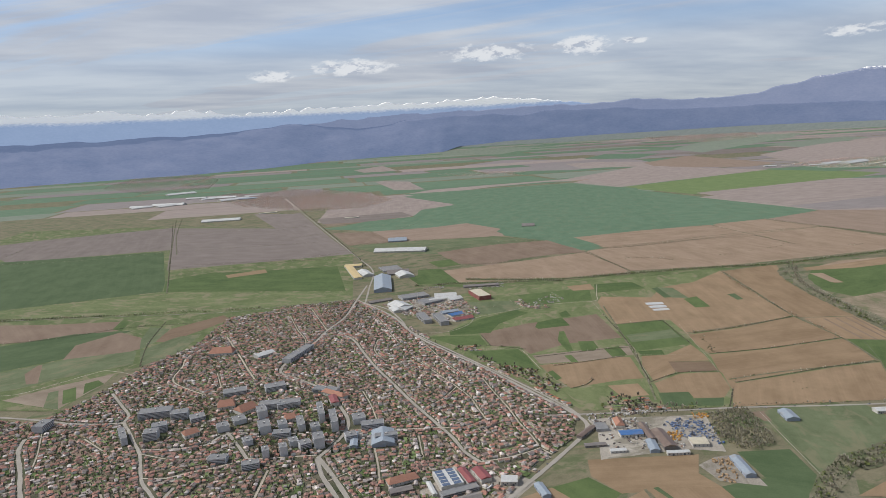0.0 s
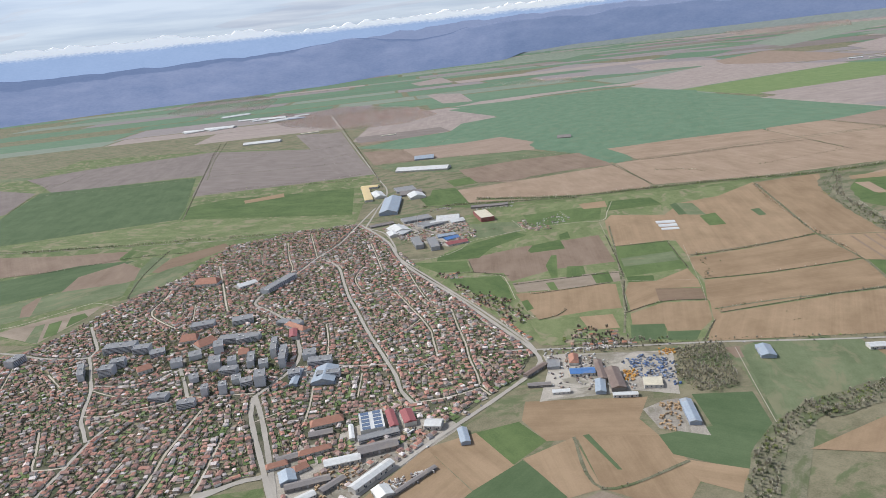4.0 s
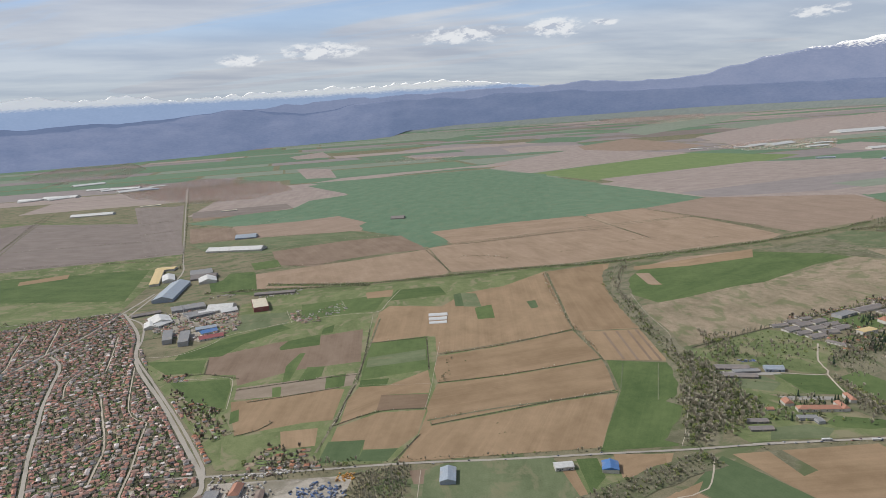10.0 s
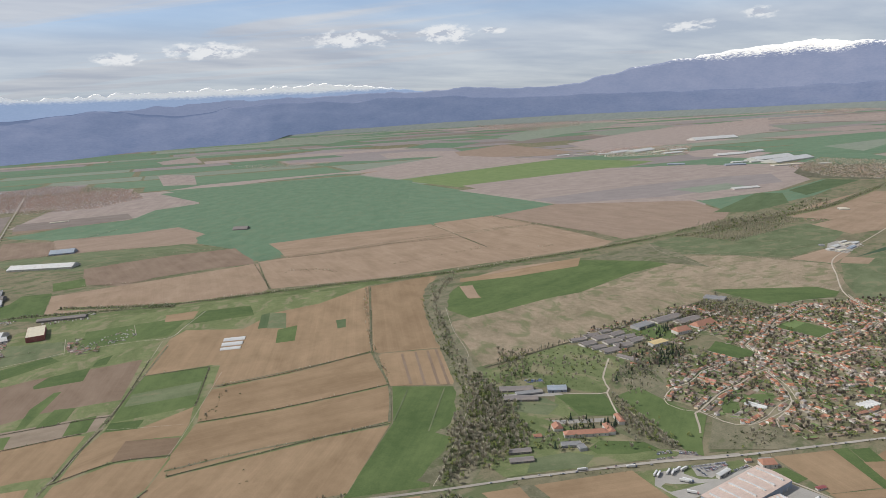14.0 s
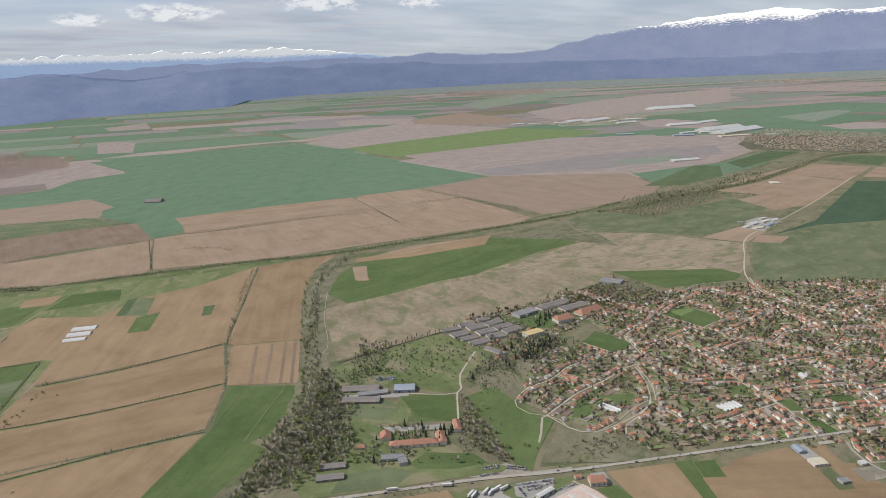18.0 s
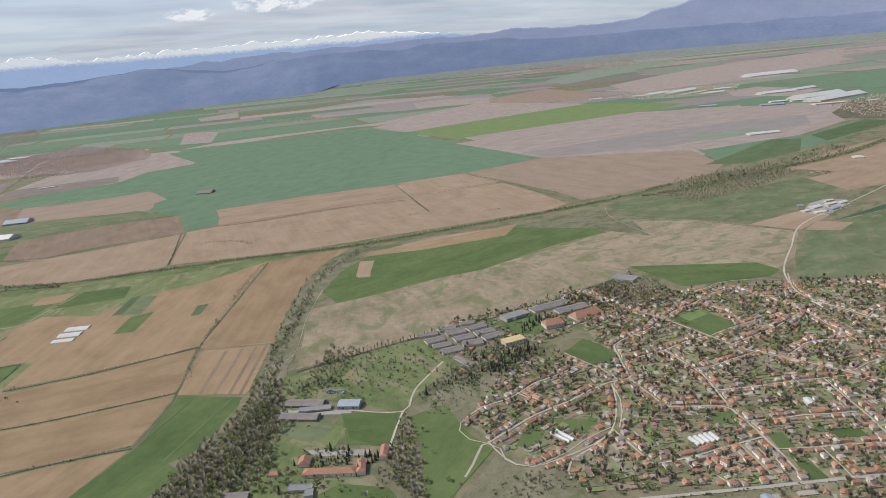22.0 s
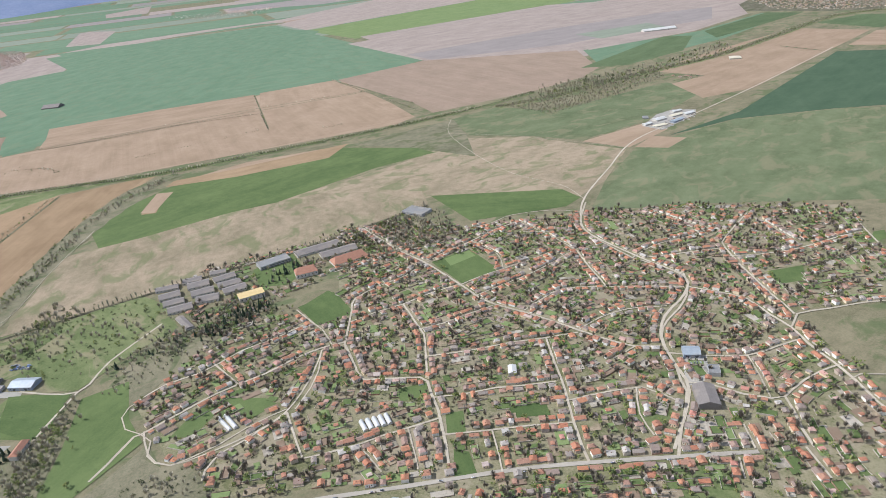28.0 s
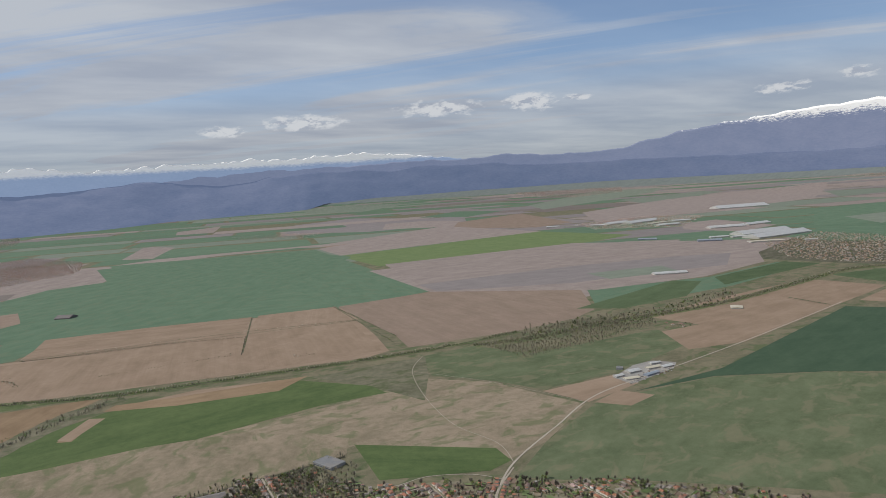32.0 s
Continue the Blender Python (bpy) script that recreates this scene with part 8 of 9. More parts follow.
hall('flat', 7, [(275.3, 728.9), (297, 725), (293.4, 699.8)])
hall('white', 7, [(275.5, 677.8), (293.5, 686), (290.1, 663.2)])


def chimney_stack(x, y, height):
    root = new("factory_chimney", None)
    root.location = stand(x, y)
    h = height * K
    n = 16
    v, f = [], []
    rings = [(0, 1.7), (h * 0.5, 1.35), (h * 0.93, 1.1), (h * 0.94, 1.3), (h, 1.3), (h, 0.8)]
    for z, r in rings:
        v += [(r * K * math.cos(6.2832 * i / n), r * K * math.sin(6.2832 * i / n), z) for i in range(n)]
    for k in range(len(rings) - 1):
        for i in range(n):
            j = (i + 1) % n
            f += [(k * n + i, k * n + j, k * n + n + j), (k * n + i, k * n + n + j, k * n + n + i)]
    tpl_part("shaft", (np.array(v, float), np.array(f), None), "wall_light", root)
    tpl_part("plinth", tpl_box(-2.4 * K, 2.4 * K, -2.4 * K, 2.4 * K, -0.02, 2.0 * K), "wall_grey", root)
    return tagged(root, "tall pale concrete factory chimney", "chimney")


chimney_stack(242.8, 549.0, 36)


# ---- settlements, then trees ----
settlement('densely built old town of small brown-roofed houses', 'roof_cool', 3.4, 11, None, 0.9, [(-184.9, 481.3), (-103.7, 474.1), (-49.8, 434.2), (-25.2, 456.3), (10.9, 505.7), (50, 538.1), (85.8, 608.2), (148.9, 611.2), (199.8, 596.8), (204.9, 517.4), (203.8, 366.5), (208.5, 271.8), (190.1, 253.3), (156.3, 236.1), (129.6, 226.2), (105.6, 229.6), (87.3, 233.3), (74.2, 237.8), (55.3, 236.1), (29.2, 239.2), (-18.3, 247.5), (-58.7, 250.7), (-112.2, 256.3)])
settlement('village of orange-roofed houses with gardens', 'roof_warm', 4.4, 12, (520,650,-20,140), 0.95, [(521.4, 162), (544.3, 178.5), (576, 194.9), (592.1, 178.3), (614.1, 184), (649, 249.3), (678.9, 238.7), (700.9, 200.7), (750.9, 171.6), (799.1, 129.7), (842.2, 76.8), (803.6, 42.5), (760.1, 23.6), (729.7, 42.9), (702.1, -1.7), (660.4, -19.8), (557.8, 72.1), (562.8, 74.5), (528.3, 98.6), (528.4, 114.3), (522.3, 123.1)])
settlement('row of houses by the road', 'roof_warm', 4.6, 13, None, 0.9, [(536.6, 77), (543.5, 74.1), (534.3, 63.2), (529.1, 67.3)])
settlement('houses along the south side of the road', 'roof_warm', 4.6, 14, None, 0.9, [(583.4, 50.8), (609.7, 37.4), (637.7, 18.3), (612.6, 6.8), (575.7, 39.1)])
settlement('roadside hamlet of small houses', 'roof_warm', 5.2, 15, None, 0.8, [(563.3, 257.1), (596.7, 255.6), (651.3, 243.3), (685.2, 237.1), (666.4, 214.1), (577.2, 193.2), (541.3, 191.7), (553.6, 219.4)])
settlement('cluster of small houses by the fields', 'roof_cool', 4.5, 16, None, 0.7, [(310.7, 494.4), (327.2, 507.3), (328.7, 456.6), (311.1, 466)])
settlement('cluster of houses on the town edge', 'roof_warm', 4.3, 17, None, 0.8, [(212.7, 391.5), (227.8, 358.7), (226.9, 305), (215.6, 308.3)])
settlement('far village of small houses', 'roof_cool', 6.5, 18, None, 0.35, [(280, 2120.5), (374.9, 2271.3), (451.2, 1898.5), (623.4, 1883.8), (634.2, 1536), (511, 1409.3), (391.1, 1451.2), (303.5, 1722.7)])
settlement('far village of small houses', 'roof_cool', 6.5, 19, None, 0.3, [(410.7, 2108.9), (559.6, 2210.8), (663.3, 1848.2), (645.9, 1592.8), (482.8, 1505.9), (366.9, 1570.6), (318.9, 1796.9)])
settlement('hillside village of small houses', 'roof_cool', 10, 20, None, 0.3, [(-3.6, 3230.3), (177.5, 4305.9), (486.8, 4300.6), (493.6, 3291.8), (346.2, 2597.1), (134.2, 2559.6)])
settlement('far red-roofed small town', 'roof_warm', 4.6, 21, None, 0.35, [(1665.3, 653.1), (1901.3, 689.3), (1872.6, 437.6), (1915.8, 295.9), (1615.5, 212.3), (1569.3, 318.8), (1522.6, 424.1), (1519.7, 510)])
settlement('far white-walled small town', 'roof_cool', 7, 22, None, 0.2, [(1922.2, 1427), (2240.4, 1451.1), (2290.6, 1263.5), (1940.4, 1055.6), (1803.5, 1217.6)])
settlement('far village under the hills', 'roof_cool', 16, 23, None, 0.2, [(5614.9, 6298.9), (9132, 9173.4), (8844.8, 7551.7), (4591.4, 3728), (3706.2, 3367), (4039.2, 4216.1)])
settlement('far village of small houses', 'roof_cool', 14, 24, None, 0.2, [(1145, 2371.6), (1314, 2319.9), (1423.6, 2137.5), (1294.2, 1971), (1147.8, 2077)])
settlement('far farmsteads', 'roof_cool', 11, 25, None, 0.4, [(1054.2, 346.9), (1106.7, 333.8), (1079.1, 310.7), (1045.9, 326.9)])
settlement('far village of small houses', 'roof_cool', 16, 26, None, 0.2, [(6875.2, 3236.7), (8994.7, 3737.9), (7231.7, 2577.6), (5588.4, 2108.1)])
settlement('industrial town edge with workshops', 'roof_cool', 5.0, 27, None, 0.3, [(214.4, 562.5), (252.3, 567.3), (287, 540), (269.6, 480.2), (241.2, 472.6), (216.7, 517.9)])
settlement('workshops and stores of the works district', 'roof_cool', 5.5, 28, None, 0.3, [(74.1, 224.3), (74.4, 233.9), (107.8, 249.2), (138.3, 256.8), (143.6, 244.1), (149.5, 228.8), (79.5, 194.7)])
settlement('far village of small houses', 'roof_warm', 9, 29, None, 0.2, [(445.4, 1841), (533.7, 1987.5), (628.8, 1739.4), (599.2, 1492.5), (459.8, 1436.1), (410.3, 1480.3)])
settlement('houses and allotments south of the town', 'roof_warm', 5.2, 30, None, 0.9, [(-46.3, 242.3), (-19.6, 238.3), (6, 233.6), (24.1, 229.4), (22.7, 224.6), (6.8, 224.5), (-17.1, 228.7), (-41.6, 235.5)])
settlement('row of houses and gardens on the town edge', 'roof_warm', 4.6, 60, None, 0.95, [(210.1, 387.4), (234.3, 360.8), (228.5, 335.5), (209.6, 345.1)])
settlement('row of houses and gardens on the town edge', 'roof_warm', 4.6, 61, None, 0.95, [(208.8, 341.5), (215.2, 307.9), (213.4, 285.9), (205.9, 285.6), (205.9, 306.9)])
settlement('row of houses and gardens on the town edge', 'roof_warm', 4.6, 62, None, 0.95, [(210.5, 420.8), (223.6, 405.9), (220.7, 393.5), (209.1, 405.6)])
settlement('row of houses and gardens on the town edge', 'roof_warm', 4.6, 63, None, 0.95, [(237.7, 282.4), (252.4, 277.6), (255.3, 253.4), (250.4, 248.6), (225.1, 269)])


def place_single_houses():
    """The houses that the flight passes nearest, each a thing of its own."""
    made = {}
    for k, x, y, turn, s in SINGLE:
        v, f, m = HOUSES[k]
        if k not in made:
            made[k] = []
            for idx, name, mat in ((0, "wall", "plaster_single"), (1, "roof", "roof_single"), (2, "chimney", "brick_stack")):
                sel = f[m == idx]
                if len(sel) == 0:
                    continue
                used = np.unique(sel)
                remap = np.zeros(len(v), int)
                remap[used] = np.arange(len(used))
                made[k].append((name, tri_mesh(name, v[used], remap[sel], [mat])))
            half, deep, tall = v[:8, 0].max(), v[:8, 1].max(), v[4, 2]
            for x, y, w2, z0, z1, name in ((-0.5, -1, 0.55, 0.38, 0.72, "window"), (0.5, -1, 0.55, 0.38, 0.72, "window"), (0.0, -1, 0.5, 0.0, 0.62, "door"), (-0.45, 1, 0.55, 0.38, 0.72, "window"), (0.45, 1, 0.55, 0.38, 0.72, "window")):
                b = tpl_box(x * half - w2 * K, x * half + w2 * K, y * (deep + 0.01) - 0.012, y * (deep + 0.01) + 0.012, z0 * tall, z1 * tall)
                made[k].append((name, tri_mesh(name, b[0], b[1], ["window_dark" if name == "window" else "brick_stack"])))
        root = new("house", None)
        root.matrix_world = Matrix.Translation((x, y, 0)) @ Matrix.Rotation(turn, 4, "Z") @ Matrix.Diagonal((s, s, s, 1))
        for name, me in made[k]:
            ob = new(name, me)
            ob.parent = root
        tall = v[:, 2].max() / K > 7
        tagged(root, ("two-storey" if tall else "low") + " village house with plastered walls and a tiled roof", "house", "village houses")


place_single_houses()
tree_line('hedge between the fields', (3,1,6,0,0), 1.0, 5, 100, 0.5, [(361.9, 341.7), (406.1, 331.5), (454.6, 328.1)])
tree_line('hedge between the fields', (3,1,6,0,0), 1.0, 5, 101, 0.5, [(339.3, 303), (376.5, 289.2), (433.7, 275.5)])
tree_line('hedge between the fields', (3,1,6,0,0), 1.0, 5, 102, 0.5, [(312, 259.3), (339.9, 253.1), (378.5, 244.7), (407.4, 235.1)])
tree_line('hedge between the fields', (3,1,6,0,0), 1.0, 5, 103, 0.5, [(347.9, 418.6), (321.3, 365.2), (304.4, 334.1)])
tree_line('hedge between the fields', (3,1,6,0,0), 1.0, 5, 104, 0.5, [(300.8, 328.4), (287.2, 309.3), (274.5, 288.7)])
tree_line('hedge between the fields', (3,1,6,0,0), 1.0, 5, 105, 0.5, [(243, 363.7), (265.5, 357.4), (296.5, 347.8), (308.5, 342.2)])
tree_line('hedge between the fields', (3,1,6,0,0), 1.0, 5, 106, 0.5, [(244.2, 342.6), (264.5, 337.2), (292.8, 330.9)])
tree_line('hedge between the fields', (3,1,6,0,0), 1.0, 5, 107, 0.5, [(214.8, 410), (232.5, 401.8), (248.4, 381.1)])
tree_line('hedge between the fields', (3,1,6,0,0), 1.0, 5, 108, 0.5, [(271.8, 286.8), (297.6, 288.5), (318.7, 277.2)])
tree_line('hedge between the fields', (3,1,6,0,0), 1.0, 5, 109, 0.5, [(232.5, 401.8), (239.6, 427.3)])
tree_line('hedge between the fields', (3,1,6,0,0), 1.0, 5, 110, 0.5, [(370.6, 376), (345, 323.8)])
tree_line('hedge between the fields', (3,1,6,0,0), 1.0, 5, 111, 0.5, [(335, 390.6), (371.2, 377.1)])
tree_line('hedge between the fields', (3,1,6,0,0), 1.0, 5, 112, 0.5, [(302.6, 253.5), (282.3, 238.1)])
tree_line('hedge between the fields', (3,1,6,0,0), 1.0, 5, 113, 0.5, [(249.3, 309.6), (240.3, 304.8), (229.3, 305.3)])
tree_line('hedge between the fields', (3,1,6,0,0), 1.0, 5, 114, 0.5, [(-133.9, 599.9), (-112.4, 615.6), (-99.8, 644.7), (-53.2, 634), (3.5, 632), (51.7, 612.4)])
tree_line('hedge between the fields', (3,1,6,0,0), 1.0, 5, 115, 0.5, [(50.3, 785.9), (81.2, 1089.7), (115.9, 1442.7)])
tree_line('hedge between the fields', (3,1,6,0,0), 1.0, 5, 116, 0.5, [(55.1, 913.9), (143.8, 894.9), (254.2, 823.2)])
tree_line('hedge between the fields', (3,1,6,0,0), 1.0, 5, 117, 0.5, [(-173.7, 960.8), (-171.5, 824.9), (-179.9, 813.5)])
tree_line('hedge between the fields', (3,1,6,0,0), 1.0, 5, 118, 0.5, [(-168.4, 1006.3), (-157.1, 1178.6), (-113.9, 1340.6)])
tree_line('hedge between the fields', (3,1,6,0,0), 1.0, 5, 119, 0.5, [(7.8, 508.3), (16.9, 565.8), (35.4, 631)])
tree_line('hedge between the fields', (3,1,6,0,0), 1.0, 5, 120, 0.5, [(-177.2, 800.8), (-88.2, 736.3), (-7.1, 689.9)])
tree_line('hedge between the fields', (3,1,6,0,0), 1.0, 5, 121, 0.5, [(-180.4, 1228.8), (-158.4, 1253.3), (-207.3, 1381.8), (-122, 1434.3)])
tree_line('hedge between the fields', (3,1,6,0,0), 1.0, 5, 122, 0.5, [(439.4, 803.8), (472.5, 790.2), (525.7, 761.8)])
tree_line('hedge between the fields', (3,1,6,0,0), 1.0, 5, 123, 0.5, [(512.3, 647.8), (478.4, 533.1)])
tree_line('hedge between the fields', (3,1,6,0,0), 1.0, 5, 124, 0.5, [(550.2, 648.4), (612.3, 629.2), (672.3, 619.3), (741.2, 591.3)])
tree_line('hedge between the fields', (3,1,6,0,0), 1.0, 5, 125, 0.5, [(356.5, 687), (393.7, 663.4), (425.4, 656.1)])
tree_line('hedge between the fields', (3,1,6,0,0), 1.0, 5, 126, 0.5, [(266, 1182.2), (329.3, 1213.5)])
tree_line('hedge between the fields', (3,1,6,0,0), 1.0, 5, 127, 0.5, [(258.2, 1068.7), (316.4, 1073.7)])
tree_line('hedge between the fields', (3,1,6,0,0), 1.0, 5, 128, 0.5, [(743.7, 594.2), (720.1, 516.7)])
tree_line('hedge between the fields', (3,1,6,0,0), 1.0, 5, 129, 0.5, [(309.7, 916.9), (398.3, 889.5), (489.5, 838.6)])
tree_line('hedge between the fields', (3,1,6,0,0), 1.0, 5, 130, 0.5, [(415.8, 1013.8), (481.5, 1068.8)])
tree_line('hedge between the fields', (3,1,6,0,0), 1.0, 5, 131, 0.5, [(68.4, 1281.4), (189.5, 1242.8), (323.6, 1192.9)])
tree_line('hedge between the fields', (3,1,6,0,0), 1.0, 5, 132, 0.5, [(83.1, 1063.8), (184, 1027.8), (287.9, 985.2)])
tree_line('hedge between the fields', (3,1,6,0,0), 1.0, 5, 133, 0.5, [(92.5, 925.1), (210.2, 874.7), (272.5, 865.5)])
grove('trees and scrub along the wood', (5,3,4,0,0), 2.4, 140, 1.1, [(458.7, 214.4), (512.6, 275.4), (520.3, 257.5), (497.3, 232.9), (465.4, 219.3), (454.3, 197.3), (443.8, 171), (432, 174.3), (426.7, 183.4)])
grove('trees by the school lane', (5,3,3,0,0), 2.2, 141, 1, [(487.4, 164.1), (498.4, 174), (506, 177.7), (483.3, 128.6), (479.5, 140.3), (481.2, 151.5)])
grove('trees between the barracks and the lane', (6,2,3,0,1), 2.4, 142, 1, [(516.3, 191.9), (533.6, 194.4), (542.3, 185.2), (554, 195.3), (578.1, 185.3), (588.7, 191.1), (580.8, 218.6), (546.7, 203.1), (528.3, 200.1)])
grove('bushes on the rough ground', (2,2,6,0,0), 3.2, 143, 0.8, [(509.2, 123.9), (520.7, 116.9), (522.7, 106.3), (508.2, 104.5), (497.6, 114.8)])
grove('trees round the school', (5,3,3,0,1), 2.6, 144, 1, [(454.2, 178.2), (465.5, 186.1), (479.7, 171.9), (453.1, 157.9), (446.5, 160.3), (440.1, 170.5)])
grove('trees north of the barracks', (6,2,4,0,0), 2.4, 145, 1, [(621.4, 226), (654.6, 237.9), (690.3, 238.6), (687.2, 198.3), (658, 194.8), (626.2, 203.3)])
tree_line('belt of trees along the canal', (6,3,5,0,0), 1.15, 26, 1, 0.72, [(325.2, 608.2), (396.1, 549.8), (476.3, 518.1), (545.7, 490.6), (607.8, 460.5), (691.2, 442), (785.3, 421.1), (863.3, 411.8), (944.4, 411.5)])
tree_line('belt of trees along the canal', (6,3,5,0,0), 1.15, 28, 2, 0.72, [(271.7, 616.5), (325.2, 585.8), (399.5, 539.4)])
tree_line('belt of trees along the canal', (6,2,4,0,0), 1.15, 40, 3, 0.72, [(886.1, 396.3), (938.9, 380.8), (1013.4, 382.2), (1069.6, 373.8), (1169.5, 364.9), (1297.4, 376.3), (1457.2, 390.5), (1536.3, 353.4)])
tree_line('belt of trees along the river bend', (4,1,1,3,0), 2.8, 18, 4, 0.9, [(619, 446.4), (580.8, 427.8), (535.2, 367.9), (500.2, 304.3), (473.7, 257.3), (456, 226.6), (434, 201.6), (408.5, 182.6), (394, 175.5)])
tree_line('bushes in fresh leaf along the river bend', (0,5,2,0,0), 2.0, 14, 61, 0.75, [(550.6, 405), (524, 361), (485.7, 292.4), (465.6, 255), (451.7, 231), (429.5, 205.9), (402.1, 188.8)])
tree_line('belt of trees along the river bend', (4,0,0,4,0), 1.8, 20, 5, 0.9, [(604.3, 435.2), (560.5, 398.1), (529.8, 357.2)])
tree_line('bushes along the river bend', (6,4,1,0,0), 2.2, 26, 62, 0.75, [(531.7, 357.8), (500.3, 309.2), (483.9, 279.6), (464.5, 246.1), (437.9, 213.7), (419.5, 205.5)])
tree_line('bushes in fresh leaf along the river bend', (0,6,2,0,0), 2.2, 12, 63, 0.8, [(521.4, 336.7), (495.8, 303.9), (474.1, 269.3), (456.4, 241.2), (432.1, 214.4), (420.4, 211.5)])
tree_line('row of tall poplars along the village edge', (1,0,1,9,0), 1.5, 8, 6, 1.0, [(485.9, 256.7), (519.1, 254.4), (553.8, 251.1), (592.4, 248.1), (618.9, 243.6), (703.7, 243)])
tree_line('thin trees along the old ditch', (3,1,4,0,0), 1.8, 12, 7, 0.7, [(438.4, 276.9), (457, 327.3), (491.2, 392), (537.9, 468.6)])
tree_line('hedge between the fields', (2,1,6,0,0), 1.0, 5, 8, 0.55, [(454.5, 326.1), (404.6, 333.9), (361.8, 343.6)])
tree_line('hedge between the fields', (2,1,6,0,0), 1.0, 5, 9, 0.55, [(407.7, 237.3), (375.3, 246.2), (346.6, 256.2), (312.5, 264.6)])
tree_line('hedge between the fields', (2,1,6,0,0), 1.0, 5, 10, 0.55, [(540.9, 466.6), (493.2, 390.1), (455.2, 327), (432.6, 274.4), (408.1, 236.9)])
tree_line('hedge between the fields', (2,1,6,0,0), 1.0, 5, 11, 0.55, [(516.4, 646.2), (478, 534.2)])
tree_line('hedge between the fields', (2,1,6,0,0), 1.0, 5, 12, 0.55, [(550.7, 654.6), (632.3, 639.8), (719.7, 625.7), (859.9, 584.6)])
tree_line('hedge between the fields', (2,1,6,0,0), 1.0, 5, 13, 0.55, [(364.1, 437.6), (331.6, 382), (299.8, 329.6), (274.8, 291.1), (256.6, 265.8)])
tree_line('hedge between the fields', (2,1,6,0,0), 1.0, 5, 14, 0.55, [(210.3, 503.4), (263.6, 497.8), (293.9, 493.1)])
tree_line('roadside bushes', (3,2,6,0,0), 1.8, 10, 15, 0.7, [(253, 253.5), (286.1, 236.9), (322.8, 215.1), (360.8, 194.1)])
tree_line('roadside bushes', (3,2,6,0,0), 1.8, 10, 16, 0.7, [(412.9, 157.2), (438.5, 142.7), (453, 134)])
tree_line('roadside trees', (3,3,4,0,0), 3.0, 6, 17, 0.6, [(493.5, 107.5), (521.3, 91.8), (547, 77.7), (570.8, 63.3), (595.1, 48.5)])
tree_line('roadside trees', (5,1,3,0,0), 2.2, 8, 18, 0.8, [(430.3, 1742.8), (322.8, 1066.2), (269, 750.2)])
tree_line('belt along the stream', (6,4,5,0,0), 1.1, 44, 19, 0.8, [(274.3, 167.6), (307.7, 165.7), (344, 165), (372.6, 164.6), (392.1, 162.5)])
tree_line('belt along the stream', (6,4,5,0,0), 1.0, 34, 20, 0.8, [(186, 113.8), (214.4, 136.1), (244.7, 159.6), (277.9, 169.9)])
tree_line('hedge between the fields', (2,1,6,0,0), 1.0, 5, 21, 0.55, [(132.6, 1549.4), (77.3, 1048.6), (46.8, 759.2)])
tree_line('hedge between the fields', (2,1,6,0,0), 1.0, 5, 22, 0.55, [(-144.2, 1138.3), (-42.7, 1089.9), (76.7, 1068.3)])
tree_line('hedge between the fields', (2,1,6,0,0), 1.0, 5, 23, 0.55, [(61.4, 857.9), (151.4, 858.6), (264.2, 841.1)])
tree_line('railway bushes', (4,1,6,0,0), 1.6, 24, 24, 0.8, [(-100.7, 737.2), (-6, 687.9), (88.2, 638.9), (191.7, 587.5)])
tree_line('hedge between the fields', (2,1,6,0,0), 1.0, 5, 25, 0.55, [(560.9, 643.5), (619.1, 633.7), (702, 616.4), (857.2, 580.1)])
tree_line('hedge between the fields', (2,1,6,0,0), 1.0, 5, 26, 0.55, [(777.1, 693.2), (722.4, 522.2)])
tree_line('hedge between the fields', (2,1,6,0,0), 1.0, 5, 27, 0.55, [(873.1, 686.7), (840.3, 455.9)])
tree_line('hedge between the fields', (2,1,6,0,0), 1.0, 5, 28, 0.55, [(855, 482.7), (871.6, 668.4)])
tree_line('hedge between the fields', (2,1,6,0,0), 1.0, 5, 29, 0.55, [(83.7, 1034.2), (105.4, 1262.3), (145.6, 1559.7)])
tree_line('hedge between the fields', (2,1,6,0,0), 1.0, 5, 30, 0.55, [(185.7, 198.4), (177.7, 166.9), (212.4, 165.4)])
tree_line('garden hedge', (2,2,6,0,0), 1.6, 8, 31, 0.7, [(458, 167.8), (477.3, 130.6)])
tree_line('trees by the lane', (6,2,4,0,0), 1.6, 14, 32, 0.9, [(505.3, 181.4), (495.2, 169.2), (484.1, 148.7), (481.3, 130.6)])
tree_line('scattered field bushes', (1,0,8,0,0), 2.5, 20, 33, 0.9, [(521.6, 585.9), (541.1, 572), (550.2, 542.8)])
tree_line('scattered field bushes', (1,0,8,0,0), 2.5, 12, 34, 0.8, [(609.1, 529.6), (693.6, 523.6), (713.4, 520.4)])
tree_line('scattered field bushes', (1,0,8,0,0), 1.6, 16, 35, 0.8, [(746.8, 474.3), (770.9, 470)])
tree_line('scattered field bushes', (1,0,8,0,0), 1.6, 16, 36, 0.8, [(343.2, 303.8), (362.9, 330.9), (361.9, 325.6)])
grove('thicket by the canal', (8,1,3,0,0), 3.2, 40, 0.9, [(890.8, 390.2), (891.8, 335), (961.4, 332.4), (1052.1, 345.2), (1087.3, 385), (1007.2, 415)])
grove('riverside wood', (6,4,2,0,0), 2.6, 41, 1.2, [(466, 254.6), (483, 247.6), (454.2, 203.6), (435.4, 174.1), (417.3, 168.7), (395.9, 182.8), (426.7, 201.8), (451.8, 222.2)])
